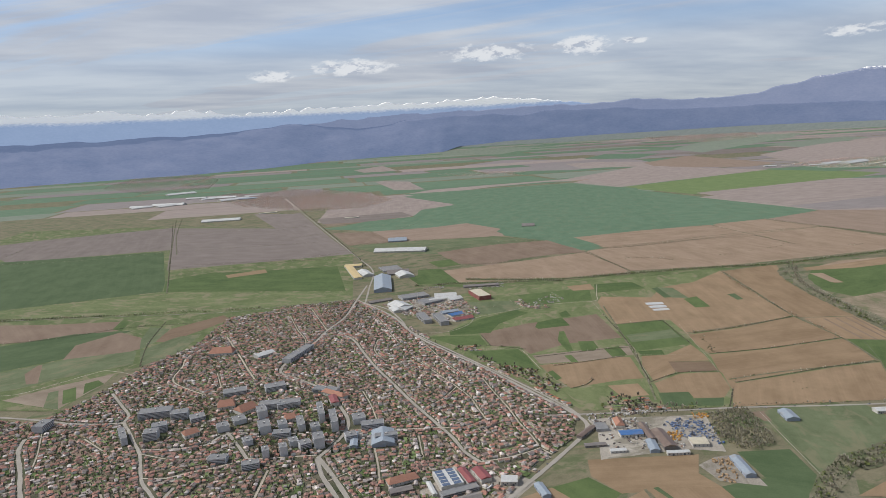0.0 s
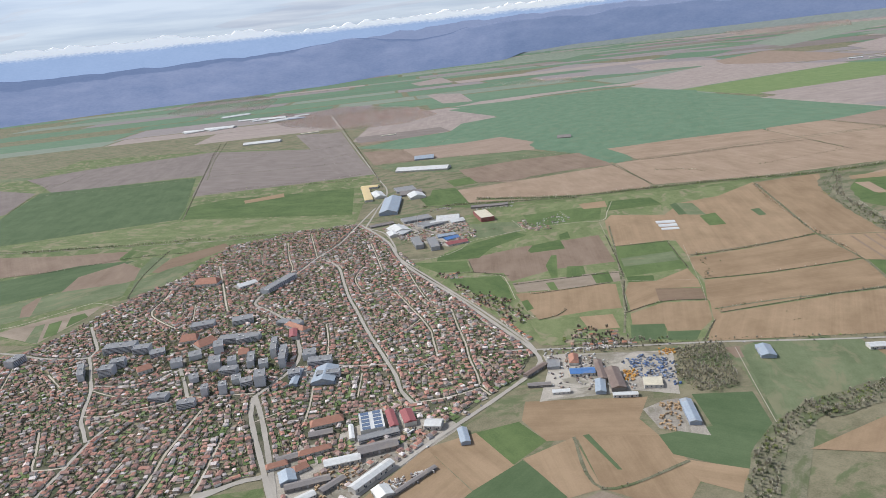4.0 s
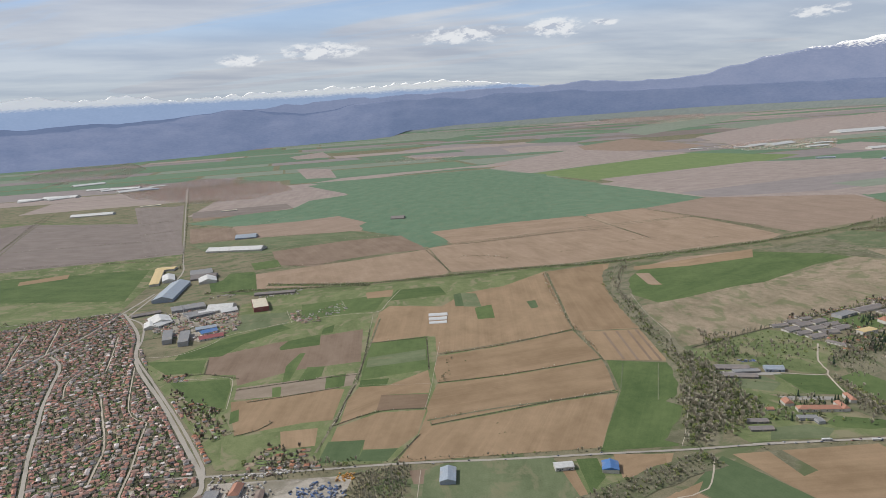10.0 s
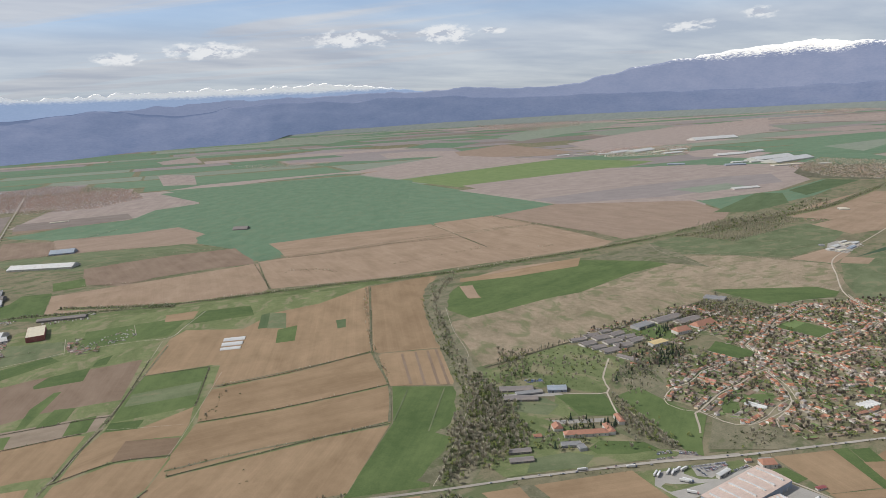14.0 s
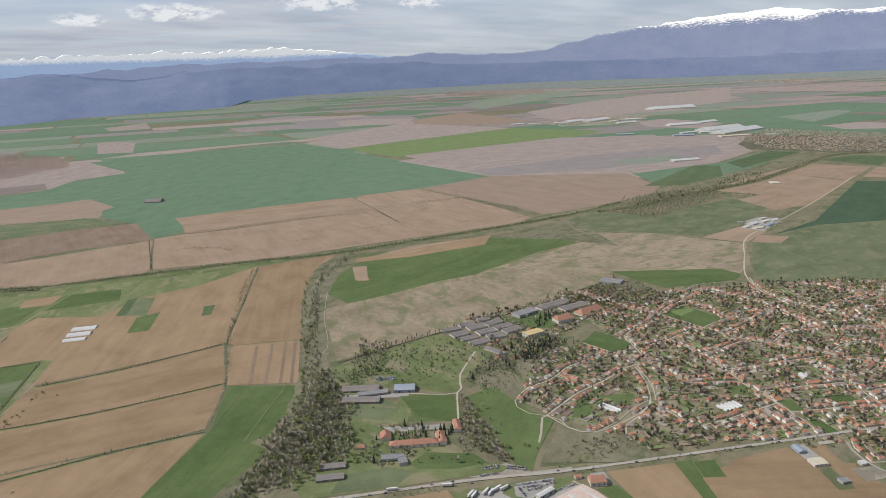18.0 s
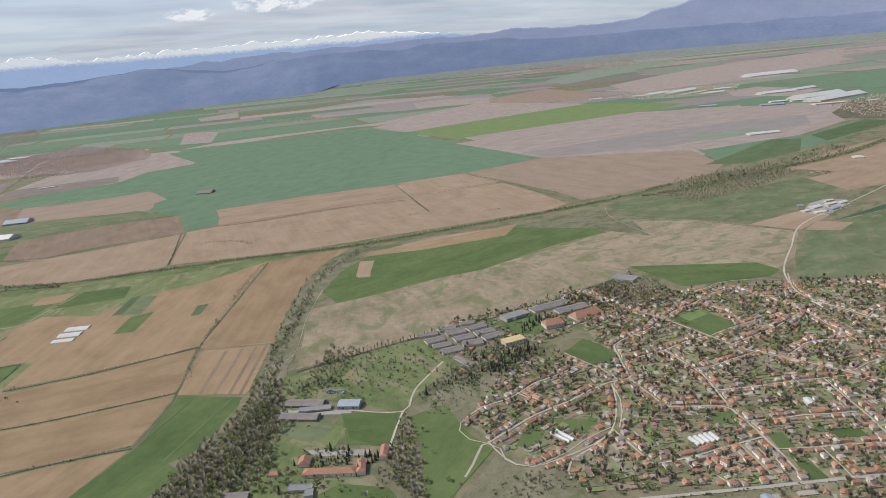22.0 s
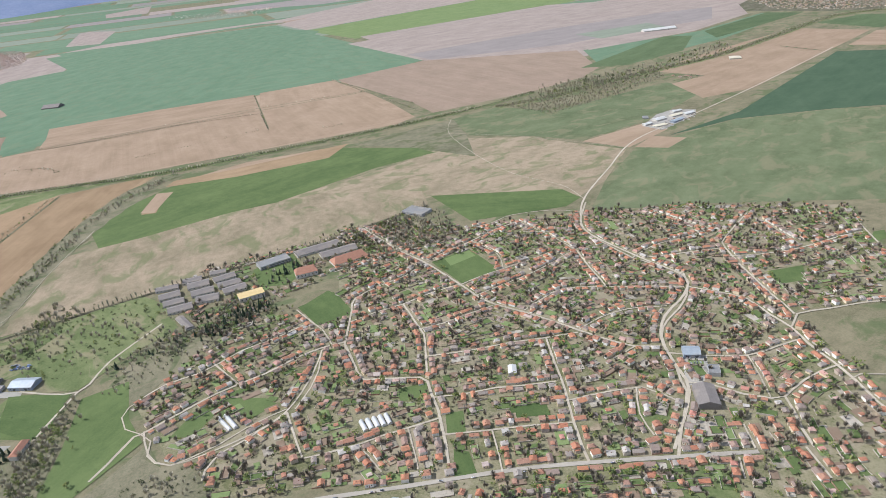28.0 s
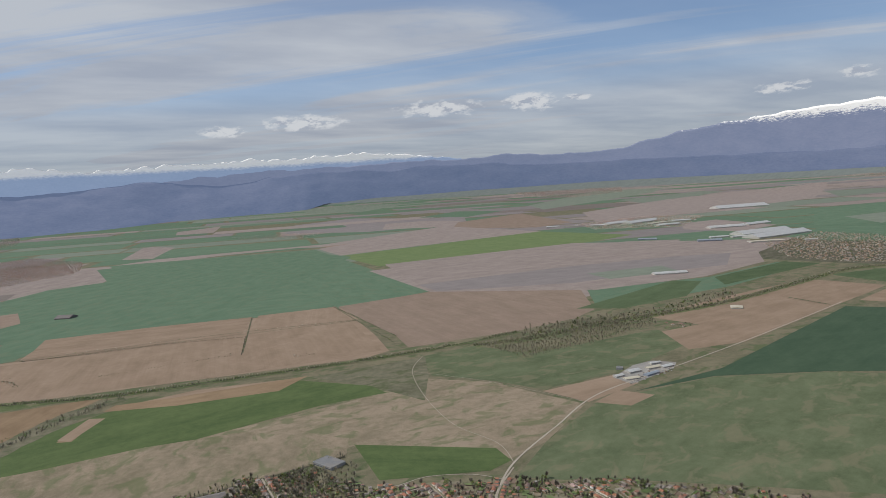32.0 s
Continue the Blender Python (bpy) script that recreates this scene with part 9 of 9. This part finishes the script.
grove('riverside wood', (6,4,2,0,0), 2.6, 42, 1.2, [(473, 251.3), (469.1, 212.5), (457, 199.8), (449.4, 178.4), (430.6, 175.7), (415.2, 173.6), (419, 201.6), (439.5, 212.1), (463.1, 240.7)])
grove('trees in the school grounds', (6,3,3,0,0), 3.0, 43, 1.0, [(488.9, 167.7), (495.1, 156.5), (483.3, 128.6), (478.5, 133.3), (477.5, 155.2)])
grove('dark evergreens in the school court', (0,0,0,0,1), 2.2, 44, 0.75, [(462.7, 178.2), (476, 170.6), (472, 165.2), (462, 171.4)])
grove('dark evergreens', (1,0,0,0,5), 2.2, 45, 0.9, [(557.2, 191.8), (570.5, 202.3), (590.5, 203), (582.5, 190.8), (569.3, 190.8)])
grove('dark evergreens', (0,0,0,0,1), 3.5, 46, 1.0, [(598.4, 224.4), (615, 227.6), (610.4, 216.1), (596.3, 216.3)])
grove('trees around the barracks', (5,2,4,0,1), 3.5, 47, 0.8, [(554, 195.3), (588.6, 200.3), (596, 183), (574.8, 180.7), (549.2, 177.9)])
grove('trees around the barracks', (6,1,4,0,0), 3.2, 48, 0.9, [(649, 231.1), (686, 244), (707.9, 232.6), (690.3, 201.4), (659.6, 205.3)])
grove('orchard bushes in the rough meadow', (1,2,6,0,0), 4.5, 49, 0.8, [(485.9, 252.7), (544, 250.2), (544.9, 221.6), (509.2, 192.8), (475.5, 234.5)])
grove('bushes on the waste ground', (5,1,5,0,0), 3.0, 50, 0.9, [(510.6, 122.5), (532.9, 114), (527.5, 101.7), (507.1, 109.5)])
grove('trees by the lane', (4,2,5,0,0), 2.8, 51, 0.8, [(512, 177.5), (544, 214.2), (557.6, 191.4), (531.6, 175.9), (519.5, 172.7)])
grove('thicket beside the yard', (8,1,4,0,0), 1.3, 52, 0.75, [(265.7, 237.8), (288, 232.4), (265.7, 197.6), (253.4, 197), (246.6, 203.1), (249.2, 218.7)])
grove('thicket at the junction', (6,1,5,0,0), 2.4, 53, 0.9, [(232.7, 272.1), (270.7, 249.3), (268, 242.6), (235.5, 253)])
grove('riverside wood', (6,4,2,0,0), 2.6, 54, 1.2, [(441.3, 225.4), (476.2, 237.1), (430.6, 188.4), (395.2, 168.7), (391.8, 178.4)])
grove('woods of the far shore', (7,2,3,0,0), 5.0, 55, 1.0, [(507.5, 255), (566, 228.6), (706.2, 242.4), (622.2, 207), (487.6, 208.3)])
grove('trees in the market town park', (3,4,3,0,1), 3.2, 56, 0.9, [(32, 359.2), (54.3, 321.3), (84.9, 301.4), (94.7, 317.2), (75.7, 342.2), (42.5, 344.1)])
grove('trees round the blocks', (3,4,3,0,0), 3.4, 57, 0.9, [(-0.7, 438.8), (111, 380), (94.7, 317.2), (-0.4, 356.9)])
grove('far spinney', (6,2,3,0,0), 7.0, 58, 1.5, [(959.9, 421.7), (1098.8, 394.1), (1237.6, 410.2), (1199.5, 363.8), (998.4, 361.2), (921.9, 382.7)])


# ---- stadium, vehicles, yards, pylons, single trees ----
tint_material("junk_blue", [(0.0, (0.07, 0.12, 0.26)), (0.4, (0.16, 0.19, 0.25)), (0.6, (0.30, 0.30, 0.30)), (0.8, (0.08, 0.08, 0.09)), (1.0, (0.35, 0.33, 0.3))])
tint_material("junk_yellow", [(0.0, (0.45, 0.24, 0.05)), (0.6, (0.40, 0.20, 0.06)), (1.0, (0.28, 0.2, 0.12))])
tint_material("junk_pale", [(0.0, (0.36, 0.33, 0.29)), (0.4, (0.48, 0.45, 0.41)), (0.6, (0.22, 0.18, 0.15)), (0.8, (0.14, 0.13, 0.13)), (1.0, (0.33, 0.22, 0.15))])
tint_material("junk_wood", [(0.0, (0.30, 0.20, 0.11)), (0.6, (0.38, 0.26, 0.15)), (1.0, (0.24, 0.18, 0.12))])
tint_material("car_paint", [(0.0, (0.5, 0.5, 0.5)), (0.3, (0.03, 0.03, 0.035)), (0.5, (0.18, 0.19, 0.2)), (0.7, (0.05, 0.07, 0.14)), (0.85, (0.55, 0.54, 0.52)), (1.0, (0.3, 0.04, 0.03))], 0.3, 0.5, island=False, grain=0.08)
tint_material("trailer_white", [(0.0, (0.62, 0.60, 0.57)), (1.0, (0.50, 0.48, 0.45))], 0.5, 0.3, island=False, grain=0.1)
tint_material("rubber", [(0.0, (0.02, 0.02, 0.02)), (1.0, (0.03, 0.03, 0.03))])
tint_material("steel", [(0.0, (0.60, 0.60, 0.58)), (1.0, (0.68, 0.68, 0.66))], 0.5, 0.4, grain=0.1)


def tpl_wheel(x, y, r, w):
    n = 10
    v = [(x + r * math.cos(6.2832 * i / n), y + s * w / 2, r + r * math.sin(6.2832 * i / n)) for s in (-1, 1) for i in range(n)]
    f = []
    for i in range(n):
        j = (i + 1) % n
        f += [(i, j, n + j), (i, n + j, n + i)]
    f += [(0, i + 1, i) for i in range(1, n - 1)] + [(n, n + i, n + i + 1) for i in range(1, n - 1)]
    return np.array(v, float), np.array(f), np.zeros(len(f), int)


def build_lorry():
    root = new("lorry", None)
    tpl_part("trailer", tpl_box(-8.0 * K, 5.4 * K, -1.27 * K, 1.27 * K, 1.1 * K, 4.0 * K), "trailer_white", root, "white box trailer")
    tpl_part("trailer_bed", tpl_box(-8.0 * K, 5.0 * K, -0.9 * K, 0.9 * K, 0.8 * K, 1.1 * K), "rubber", root)
    cab = tpl_part("cab", tpl_box(5.9 * K, 8.0 * K, -1.2 * K, 1.2 * K, 0.6 * K, 3.3 * K), "car_paint", root, "driver's cab of the lorry")
    tpl_part("windscreen", tpl_box(8.0 * K, 8.02 * K, -1.0 * K, 1.0 * K, 2.0 * K, 2.9 * K), "window_dark", cab)
    for x in (-6.8, -5.5, -4.2, 5.2, 7.2):
        for y in (-1.1, 1.1):
            tpl_part("wheel", tpl_wheel(x * K, y * K, 0.5 * K, 0.3 * K), "rubber", root)
    return tagged(root, "white articulated lorry parked on the concrete yard", "lorry", "lorries at the depot")


def build_car():
    root = new("car", None)
    prof = [(-2.1, 0.35), (-2.15, 0.8), (-1.9, 0.95), (1.0, 0.95), (2.0, 0.75), (2.15, 0.4)]
    v = [(x * K, s * 0.87 * K, z * K) for s in (-1, 1) for x, z in prof]
    n = len(prof)
    f = []
    for i in range(n):
        j = (i + 1) % n
        f += [(i, n + j, j), (i, n + i, n + j)]
    f += [(0, i, i + 1) for i in range(1, n - 1)] + [(n, n + i + 1, n + i) for i in range(1, n - 1)]
    tpl_part("body", (np.array(v, float), np.array(f), None), "car_paint", root)
    w = np.array([(-1.75, -0.8, 0.95), (0.95, -0.8, 0.95), (0.95, 0.8, 0.95), (-1.75, 0.8, 0.95), (-1.3, -0.62, 1.4), (0.25, -0.62, 1.4), (0.25, 0.62, 1.4), (-1.3, 0.62, 1.4)], float) * K
    tpl_part("cabin", (w, np.array([(0, 1, 5), (0, 5, 4), (1, 2, 6), (1, 6, 5), (2, 3, 7), (2, 7, 6), (3, 0, 4), (3, 4, 7)]), None), "window_dark", root, "dark glazed cabin")
    tpl_part("roof", tpl_box(-1.3 * K, 0.25 * K, -0.62 * K, 0.62 * K, 1.38 * K, 1.43 * K), "car_paint", root)
    for x in (-1.3, 1.35):
        for y in (-0.75, 0.75):
            tpl_part("wheel", tpl_wheel(x * K, y * K, 0.31 * K, 0.2 * K), "rubber", root)
    return tagged(root, "small saloon car with dark windows", "car", "cars")


FIRST = {}


def vehicle(kind, x, y, turn):
    m = Matrix.Translation((x, y, 0.24)) @ Matrix.Rotation(turn, 4, "Z")
    if kind not in FIRST:
        FIRST[kind] = build_lorry() if kind == "lorry" else build_car()
        FIRST[kind].matrix_world = m
        return FIRST[kind]
    return copy_thing(FIRST[kind], m)


def lorry(pts):
    (x0, y0), (x1, y1) = pts
    return vehicle("lorry", (x0 + x1) / 2, (y0 + y1) / 2, math.atan2(y1 - y0, x1 - x0))


def cars(n, group, pts):
    """Cars in a row from one place to another: side by side when parked, nose to tail at odd gaps on a road."""
    rnd = random.Random(n + int(pts[0][0] * 10))
    (x0, y0), (x1, y1) = pts
    turn = math.atan2(y1 - y0, x1 - x0)
    road_row = "road" in group
    for i in range(n):
        s = (i + (rnd.uniform(-0.45, 0.45) if road_row else rnd.uniform(-0.08, 0.08))) / max(1, n - 1)
        if not road_row and rnd.random() < 0.15:
            continue
        side = rnd.choice((-2.2, 2.2)) * K if road_row else 0.0
        ob = vehicle("car", x0 + (x1 - x0) * s - math.sin(turn) * side, y0 + (y1 - y0) * s + math.cos(turn) * side, turn + (rnd.choice((0, math.pi)) if road_row else math.pi / 2 + rnd.uniform(-0.05, 0.05)))
        tagged(ob, "small car driving on the asphalt road" if road_row else "small car parked in a row of cars", "car", group)


lorry([(456.6, 124.3), (459.7, 125.3)])
lorry([(457.2, 123.1), (460.2, 124.2)])
lorry([(460.8, 121.6), (465.1, 122.9)])
lorry([(461.8, 120), (466.1, 121.5)])
lorry([(464.3, 120.6), (469.2, 121)])
lorry([(460.7, 115.7), (462.1, 112.2)])
lorry([(462.2, 115.2), (463.3, 111.9)])
lorry([(456.1, 109), (457.4, 106.4)])
lorry([(468.5, 119.3), (469.7, 119.2)])
lorry([(482.4, 76.3), (485.3, 75.9)])
lorry([(480.7, 72.3), (484.2, 71.7)])
lorry([(481, 75.7), (483.8, 75.7)])
lorry([(454.3, 135.2), (457.2, 133.1)])
lorry([(438.8, 146.5), (440.9, 145.2)])
lorry([(121.4, 227.5), (125.1, 228.9)])
lorry([(130, 232.7), (133.5, 234.4)])
cars(9, 'parked cars', [(473.1, 118.3), (479.6, 114.5)])
cars(8, 'parked cars', [(472.9, 116.1), (471.1, 111.2)])
cars(10, 'parked cars', [(474.4, 115.3), (479.5, 112.2)])
cars(9, 'parked cars', [(473.9, 113.4), (478.1, 111.2)])
cars(9, 'parked cars', [(479, 111.6), (484.2, 110.2)])
cars(10, 'parked cars', [(481.2, 113.7), (485.2, 111)])
cars(9, 'parked cars', [(482, 105.8), (488.8, 104.3)])
cars(12, 'parked cars', [(479, 127.8), (482.9, 122.2)])
cars(10, 'parked cars', [(480.3, 128.5), (483.9, 123.5)])
cars(9, 'parked cars', [(468.4, 131), (474.9, 127.2)])
cars(9, 'parked cars', [(471.8, 133.3), (476.8, 130.3)])
cars(8, 'parked cars', [(473, 134), (477.7, 131.4)])
cars(7, 'cars on the road', [(417.7, 158.5), (461.4, 132.7)])
cars(9, 'cars on the road', [(495.1, 110.4), (564.4, 69.6)])
cars(8, 'cars on the road', [(567.9, 67.8), (643.3, 17.3)])
cars(8, 'cars on the road', [(256.4, 248.9), (353.9, 193.2)])
cars(5, 'cars on the road', [(366.7, 186.4), (481.1, 119.9)])
cars(7, 'cars in the market square', [(675.9, 51.5), (680.4, 48.1)])
cars(7, 'cars in the market square', [(673.4, 49.3), (678.2, 45.5)])
cars(6, 'cars on the road', [(195.1, 253.6), (89, 197.3)])
cars(7, 'cars by the supermarket', [(99, 305.1), (108.7, 317.4)])
cars(7, 'cars by the supermarket', [(100.3, 302.1), (109.1, 313.8)])
cars(8, 'parked cars', [(52.6, 239.9), (69.1, 236.1)])


def clutter(label, mat, count, poly):
    """Heaps, crates, scrap and machines too small to name, crowded on a yard."""
    rnd = random.Random(count)
    heap = Heap()
    x0, x1 = min(p[0] for p in poly), max(p[0] for p in poly)
    y0, y1 = min(p[1] for p in poly), max(p[1] for p in poly)
    n = 0
    for _ in range(count * 12):
        x, y = rnd.uniform(x0, x1), rnd.uniform(y0, y1)
        if n >= count or not inside(x, y, poly) or not free(x, y, 0.3):
            continue
        a, b, c = rnd.uniform(2, 7) * K, rnd.uniform(1.8, 3.2) * K, rnd.uniform(1.0, 3.2) * K
        q = tpl_box(-a / 2, a / 2, -b / 2, b / 2, 0, c)
        q[0][4:, :2] *= rnd.uniform(0.6, 1.0)
        heap.add(q, x, y, rnd.choice((0.3, 0.3 + math.pi / 2)) + rnd.uniform(-0.2, 0.2), up=0.14)
        n += 1
    heap.make("yard_clutter", [mat], label, "clutter")


clutter('scrapped blue lorries and car bodies in the yard', 'junk_blue', 130, [(237.4, 241.1), (249.6, 241.7), (258.6, 230), (245.7, 209.7), (238.1, 210.7), (235.3, 228.1)])
clutter('yellow machines in the breaker yard', 'junk_yellow', 40, [(232.9, 233.5), (237.9, 230.1), (232.6, 221.5), (227.7, 224.7)])
clutter('yellow machines in the breaker yard', 'junk_yellow', 30, [(258.9, 242.6), (265.3, 238.2), (261, 233.4), (255.9, 237.3)])
clutter('pale stacks and crates in the works yard', 'junk_pale', 140, [(213.2, 271.6), (231.5, 262), (230.6, 211.8), (197.3, 235.9)])
clutter('pale stacks and crates in the works yard', 'junk_pale', 110, [(222.2, 576.9), (259.4, 559.1), (281.6, 538.7), (277.6, 514.4), (245.4, 528), (215.9, 514.8)])
clutter('timber stacks in the yard', 'junk_wood', 60, [(227.7, 202.3), (236, 198.2), (222.2, 180.9), (216.6, 187)])
clutter('scrap cars in rows', 'junk_blue', 70, [(241.1, 237.3), (256.8, 234.2), (244.4, 217), (234.4, 223.7)])
clutter('mixed scrap beside the yard', 'junk_pale', 90, [(235.1, 265.9), (249.5, 261.9), (243.3, 254.2), (229.7, 258.7)])
clutter('crates and pallets in the depot yards', 'junk_pale', 60, [(111.3, 207.8), (132.4, 206.4), (131.2, 204), (111.3, 197.4)])
clutter('timber and stone stacks', 'junk_wood', 60, [(89.5, 225), (109.7, 227.2), (105.1, 215.8), (88.5, 208.5)])
clutter('allotment huts and sheds', 'junk_pale', 60, [(315.8, 489.8), (325.2, 488.6), (356.3, 498.6), (354.2, 474.9), (319.7, 466.9)])
clutter('parked lorries and containers by the factory', 'junk_pale', 60, [(308.4, 584.2), (346.4, 569.3), (339.2, 553.2), (306, 563.7)])
clutter('wagons on the sidings', 'junk_pale', 30, [(272.8, 603), (293.9, 595.7), (290.3, 585.2), (270.3, 591.6)])
clutter('clutter of the farmyard', 'junk_pale', 40, [(903.9, 246.8), (953.9, 243.3), (947.3, 235.7), (902.4, 232.6)])
clutter('farm machines behind the barns', 'junk_blue', 30, [(488.2, 228.2), (497.1, 221.6), (495.9, 218.6), (488, 224.2)])


def stadium(pts):
    """A football pitch inside a running track, with goals."""
    a, b, c, d = (Vector(p) for p in pts)
    mid = (a + b + c + d) / 4
    u = ((d - a) + (c - b)).normalized()
    length, width = ((d - a).length + (c - b).length) / 2, ((b - a).length + (c - d).length) / 2
    root = new("stadium", None)
    root.matrix_world = Matrix.Translation((mid.x, mid.y, 0.3)) @ Matrix.Rotation(math.atan2(u.y, u.x), 4, "Z")

    def ring(r):
        h = length / 2 - width * 0.30
        out = []
        for k in range(40):
            t = 2 * math.pi * k / 40
            cx = h if math.cos(t) > 0 else -h
            out.append((cx + r * math.cos(t), r * math.sin(t)))
        return out

    r0, r1 = width * 0.58, width * 0.58 + 7.5 * K
    i, o = ring(r0), ring(r1)
    v = [(x, y, 0.02) for x, y in i] + [(x, y, 0.02) for x, y in o]
    f = []
    for k in range(40):
        j = (k + 1) % 40
        f += [(k, 40 + k, 40 + j), (k, 40 + j, j)]
    tpl_part("running_track", (np.array(v), np.array(f), None), "track_red", root, "reddish cinder running track")
    tpl_part("infield", (np.array([(x, y, 0.004) for x, y in i]), np.array([(0, k, k + 1) for k in range(1, 39)]), None), "crop_mid", root, "green grass inside the track")
    l2, w2 = length * 0.46, width * 0.42
    tpl_part("pitch", (np.array([(-l2, -w2, 0.03), (l2, -w2, 0.03), (l2, w2, 0.03), (-l2, w2, 0.03)], float), np.array([(0, 1, 2), (0, 2, 3)]), None), "crop_bright", root, "mown football pitch")
    for s in (-1, 1):
        x = s * l2
        goal = tpl_join(tpl_box(x - 0.1 * K, x + 0.1 * K, -3.7 * K, -3.5 * K, 0.03, 2.5 * K), tpl_box(x - 0.1 * K, x + 0.1 * K, 3.5 * K, 3.7 * K, 0.03, 2.5 * K), tpl_box(x - 0.1 * K, x + 0.1 * K, -3.7 * K, 3.7 * K, 2.5 * K, 2.7 * K))
        tpl_part("goal", goal, "trailer_white", root, "white goal frame")
    return tagged(root, "town football ground with a red running track", "stadium")


stadium([(39.2, 224.8), (49.9, 223.8), (49.7, 197.2), (36, 197)])


def pylon(pts):
    """A lattice power pylon."""
    (x, y), = pts
    root = new("pylon", None)
    root.location = stand(x, y)
    h = 18 * K
    for sx in (-1, 1):
        for sy in (-1, 1):
            v = []
            for z, r in ((0, 1.8 * K), (h, 0.3 * K)):
                e = 0.16 * K
                v += [(sx * r - e, sy * r - e, z), (sx * r + e, sy * r - e, z), (sx * r + e, sy * r + e, z), (sx * r - e, sy * r + e, z)]
            f = []
            for i in range(4):
                j = (i + 1) % 4
                f += [(i, j, j + 4), (i, j + 4, i + 4)]
            tpl_part("leg", (np.array(v, float), np.array(f), None), "steel", root)
    for z in (0.62, 0.78, 0.92):
        w = (4.5 - 3 * abs(z - 0.78)) * K
        tpl_part("cross_arm", tpl_box(-w, w, -0.2 * K, 0.2 * K, h * z, h * z + 0.4 * K), "steel", root)
    return tagged(root, "grey steel lattice power pylon in a field", "pylon", "power pylons")


pylon([(130.2, 157.5)])
pylon([(118.4, 156.2)])
pylon([(120.5, 155.1)])


def single_tree(style, pts):
    """Trees near the flight's line, each a thing of its own."""
    mats = {"bare": "twigs", "round": "leaf_fresh", "conifer": "needles", "bush": "leaf_dark"}
    words = {"bare": "leafless tree with a fine crown of grey twigs", "round": "broad-leaved tree in fresh green leaf", "conifer": "tall dark green conifer tree", "bush": "low dull green bush on rough grass"}
    for x, y in pts:
        rnd = random.Random(int(x * 13 + y * 7))
        v, f, m = rnd.choice(TREES[style])
        key = (style, len(v), round(float(v[:, 2].max()), 4))
        if key not in FIRST:
            FIRST[key] = []
            for idx, name, mat in ((0, "trunk", "bark"), (1, "crown", mats[style])):
                sel = f[m == idx]
                used = np.unique(sel)
                remap = np.zeros(len(v), int)
                remap[used] = np.arange(len(used))
                FIRST[key].append((name, tri_mesh(name, v[used], remap[sel], [mat])))
        k = rnd.uniform(0.75, 1.15)
        root = new("bush" if style == "bush" else "tree", None)
        root.matrix_world = Matrix.Translation((x, y, 0)) @ Matrix.Rotation(rnd.uniform(0, 6.28), 4, "Z") @ Matrix.Diagonal((k, k, k, 1))
        for name, me in FIRST[key]:
            new(name, me).parent = root
        tagged(root, words[style], "bush" if style == "bush" else "tree", "trees by the village")


single_tree('conifer', [(606.6, 226), (612.1, 227.6), (612.3, 222.8), (601.6, 224), (595.1, 217.6), (557.6, 191.4), (562.3, 194.3), (566, 194.4), (571.6, 196.7), (574.4, 196.2), (578.6, 197.7), (583.5, 198.7), (586.8, 197.7), (561.1, 187.6), (553.8, 189.2)])
single_tree('conifer', [(474.8, 161.5), (476.3, 161.8), (477.9, 161.6), (479.5, 161.5), (479.3, 166.4), (480.8, 165.9), (481, 161.9), (482.7, 163.1), (476.5, 166.3), (473, 159.6)])
single_tree('round', [(487.8, 145.1), (488.6, 137.8), (493.9, 152.9), (499.6, 152), (483.6, 142.7), (482.6, 150.1), (495, 133.6), (440.1, 170.5), (438.6, 188.9), (434.5, 186.5), (427.4, 187), (448.8, 183.5), (455.1, 189), (462.7, 152.6), (458.2, 239.3)])
single_tree('bare', [(479.9, 148.4), (480.8, 143.3), (486.2, 151.1), (482.4, 137.6), (493.6, 158), (476.5, 147.5), (473.9, 145.9), (468.1, 143.4), (464.8, 158.9), (457.4, 153.7), (442.4, 180.8), (445.7, 186.6), (444.5, 166.3), (445.1, 161.7), (452, 173.7)])
single_tree('bare', [(523.2, 184.7), (524.2, 197.3), (538.8, 188.9), (546.2, 192), (545.8, 181.5), (537.8, 197.3), (518, 190.1), (504.8, 167.6), (499, 157.6), (493.6, 148.4), (537.1, 109.8), (523.1, 110.2), (517.8, 109.1), (516.2, 117), (522.8, 106.3)])
single_tree('bush', [(497.6, 256.2), (505.6, 255.9), (505.2, 239.9), (516.6, 248.3), (516.9, 235.3), (527, 245.7), (527, 232.7), (512.1, 217.3), (502.8, 219.9), (499.2, 230.9), (493.6, 236.9), (537, 248.3), (490.7, 251.5), (526, 260.6), (519.1, 221.1)])
single_tree('bush', [(509, 119.8), (513.4, 119.8), (520.2, 119.7), (503.2, 117.3), (497.6, 114.8), (493.5, 114.9), (511.5, 113.2), (519, 114.3), (527.7, 116.8), (497.1, 129.4), (463.2, 178.6), (470.9, 183.2), (464.2, 203.2), (470.5, 202.4), (485.4, 187.2)])
single_tree('bush', [(353.1, 314.8), (350.2, 311.7), (516.9, 581.3), (529.1, 594.5), (535.4, 572), (538.8, 560.7), (538.3, 547.5), (545.3, 581.3), (615.3, 529.4), (608.4, 530.6), (702.6, 525.6), (713.5, 530), (757.5, 478.8), (765.8, 477.3), (770.3, 471)])
single_tree('bush', [(350.1, 313.1), (350.8, 309.3), (368.5, 322.2), (358.3, 326.4), (332.8, 232.5), (335.6, 231.9), (338, 241.8), (280.9, 299.6), (287.1, 308)])
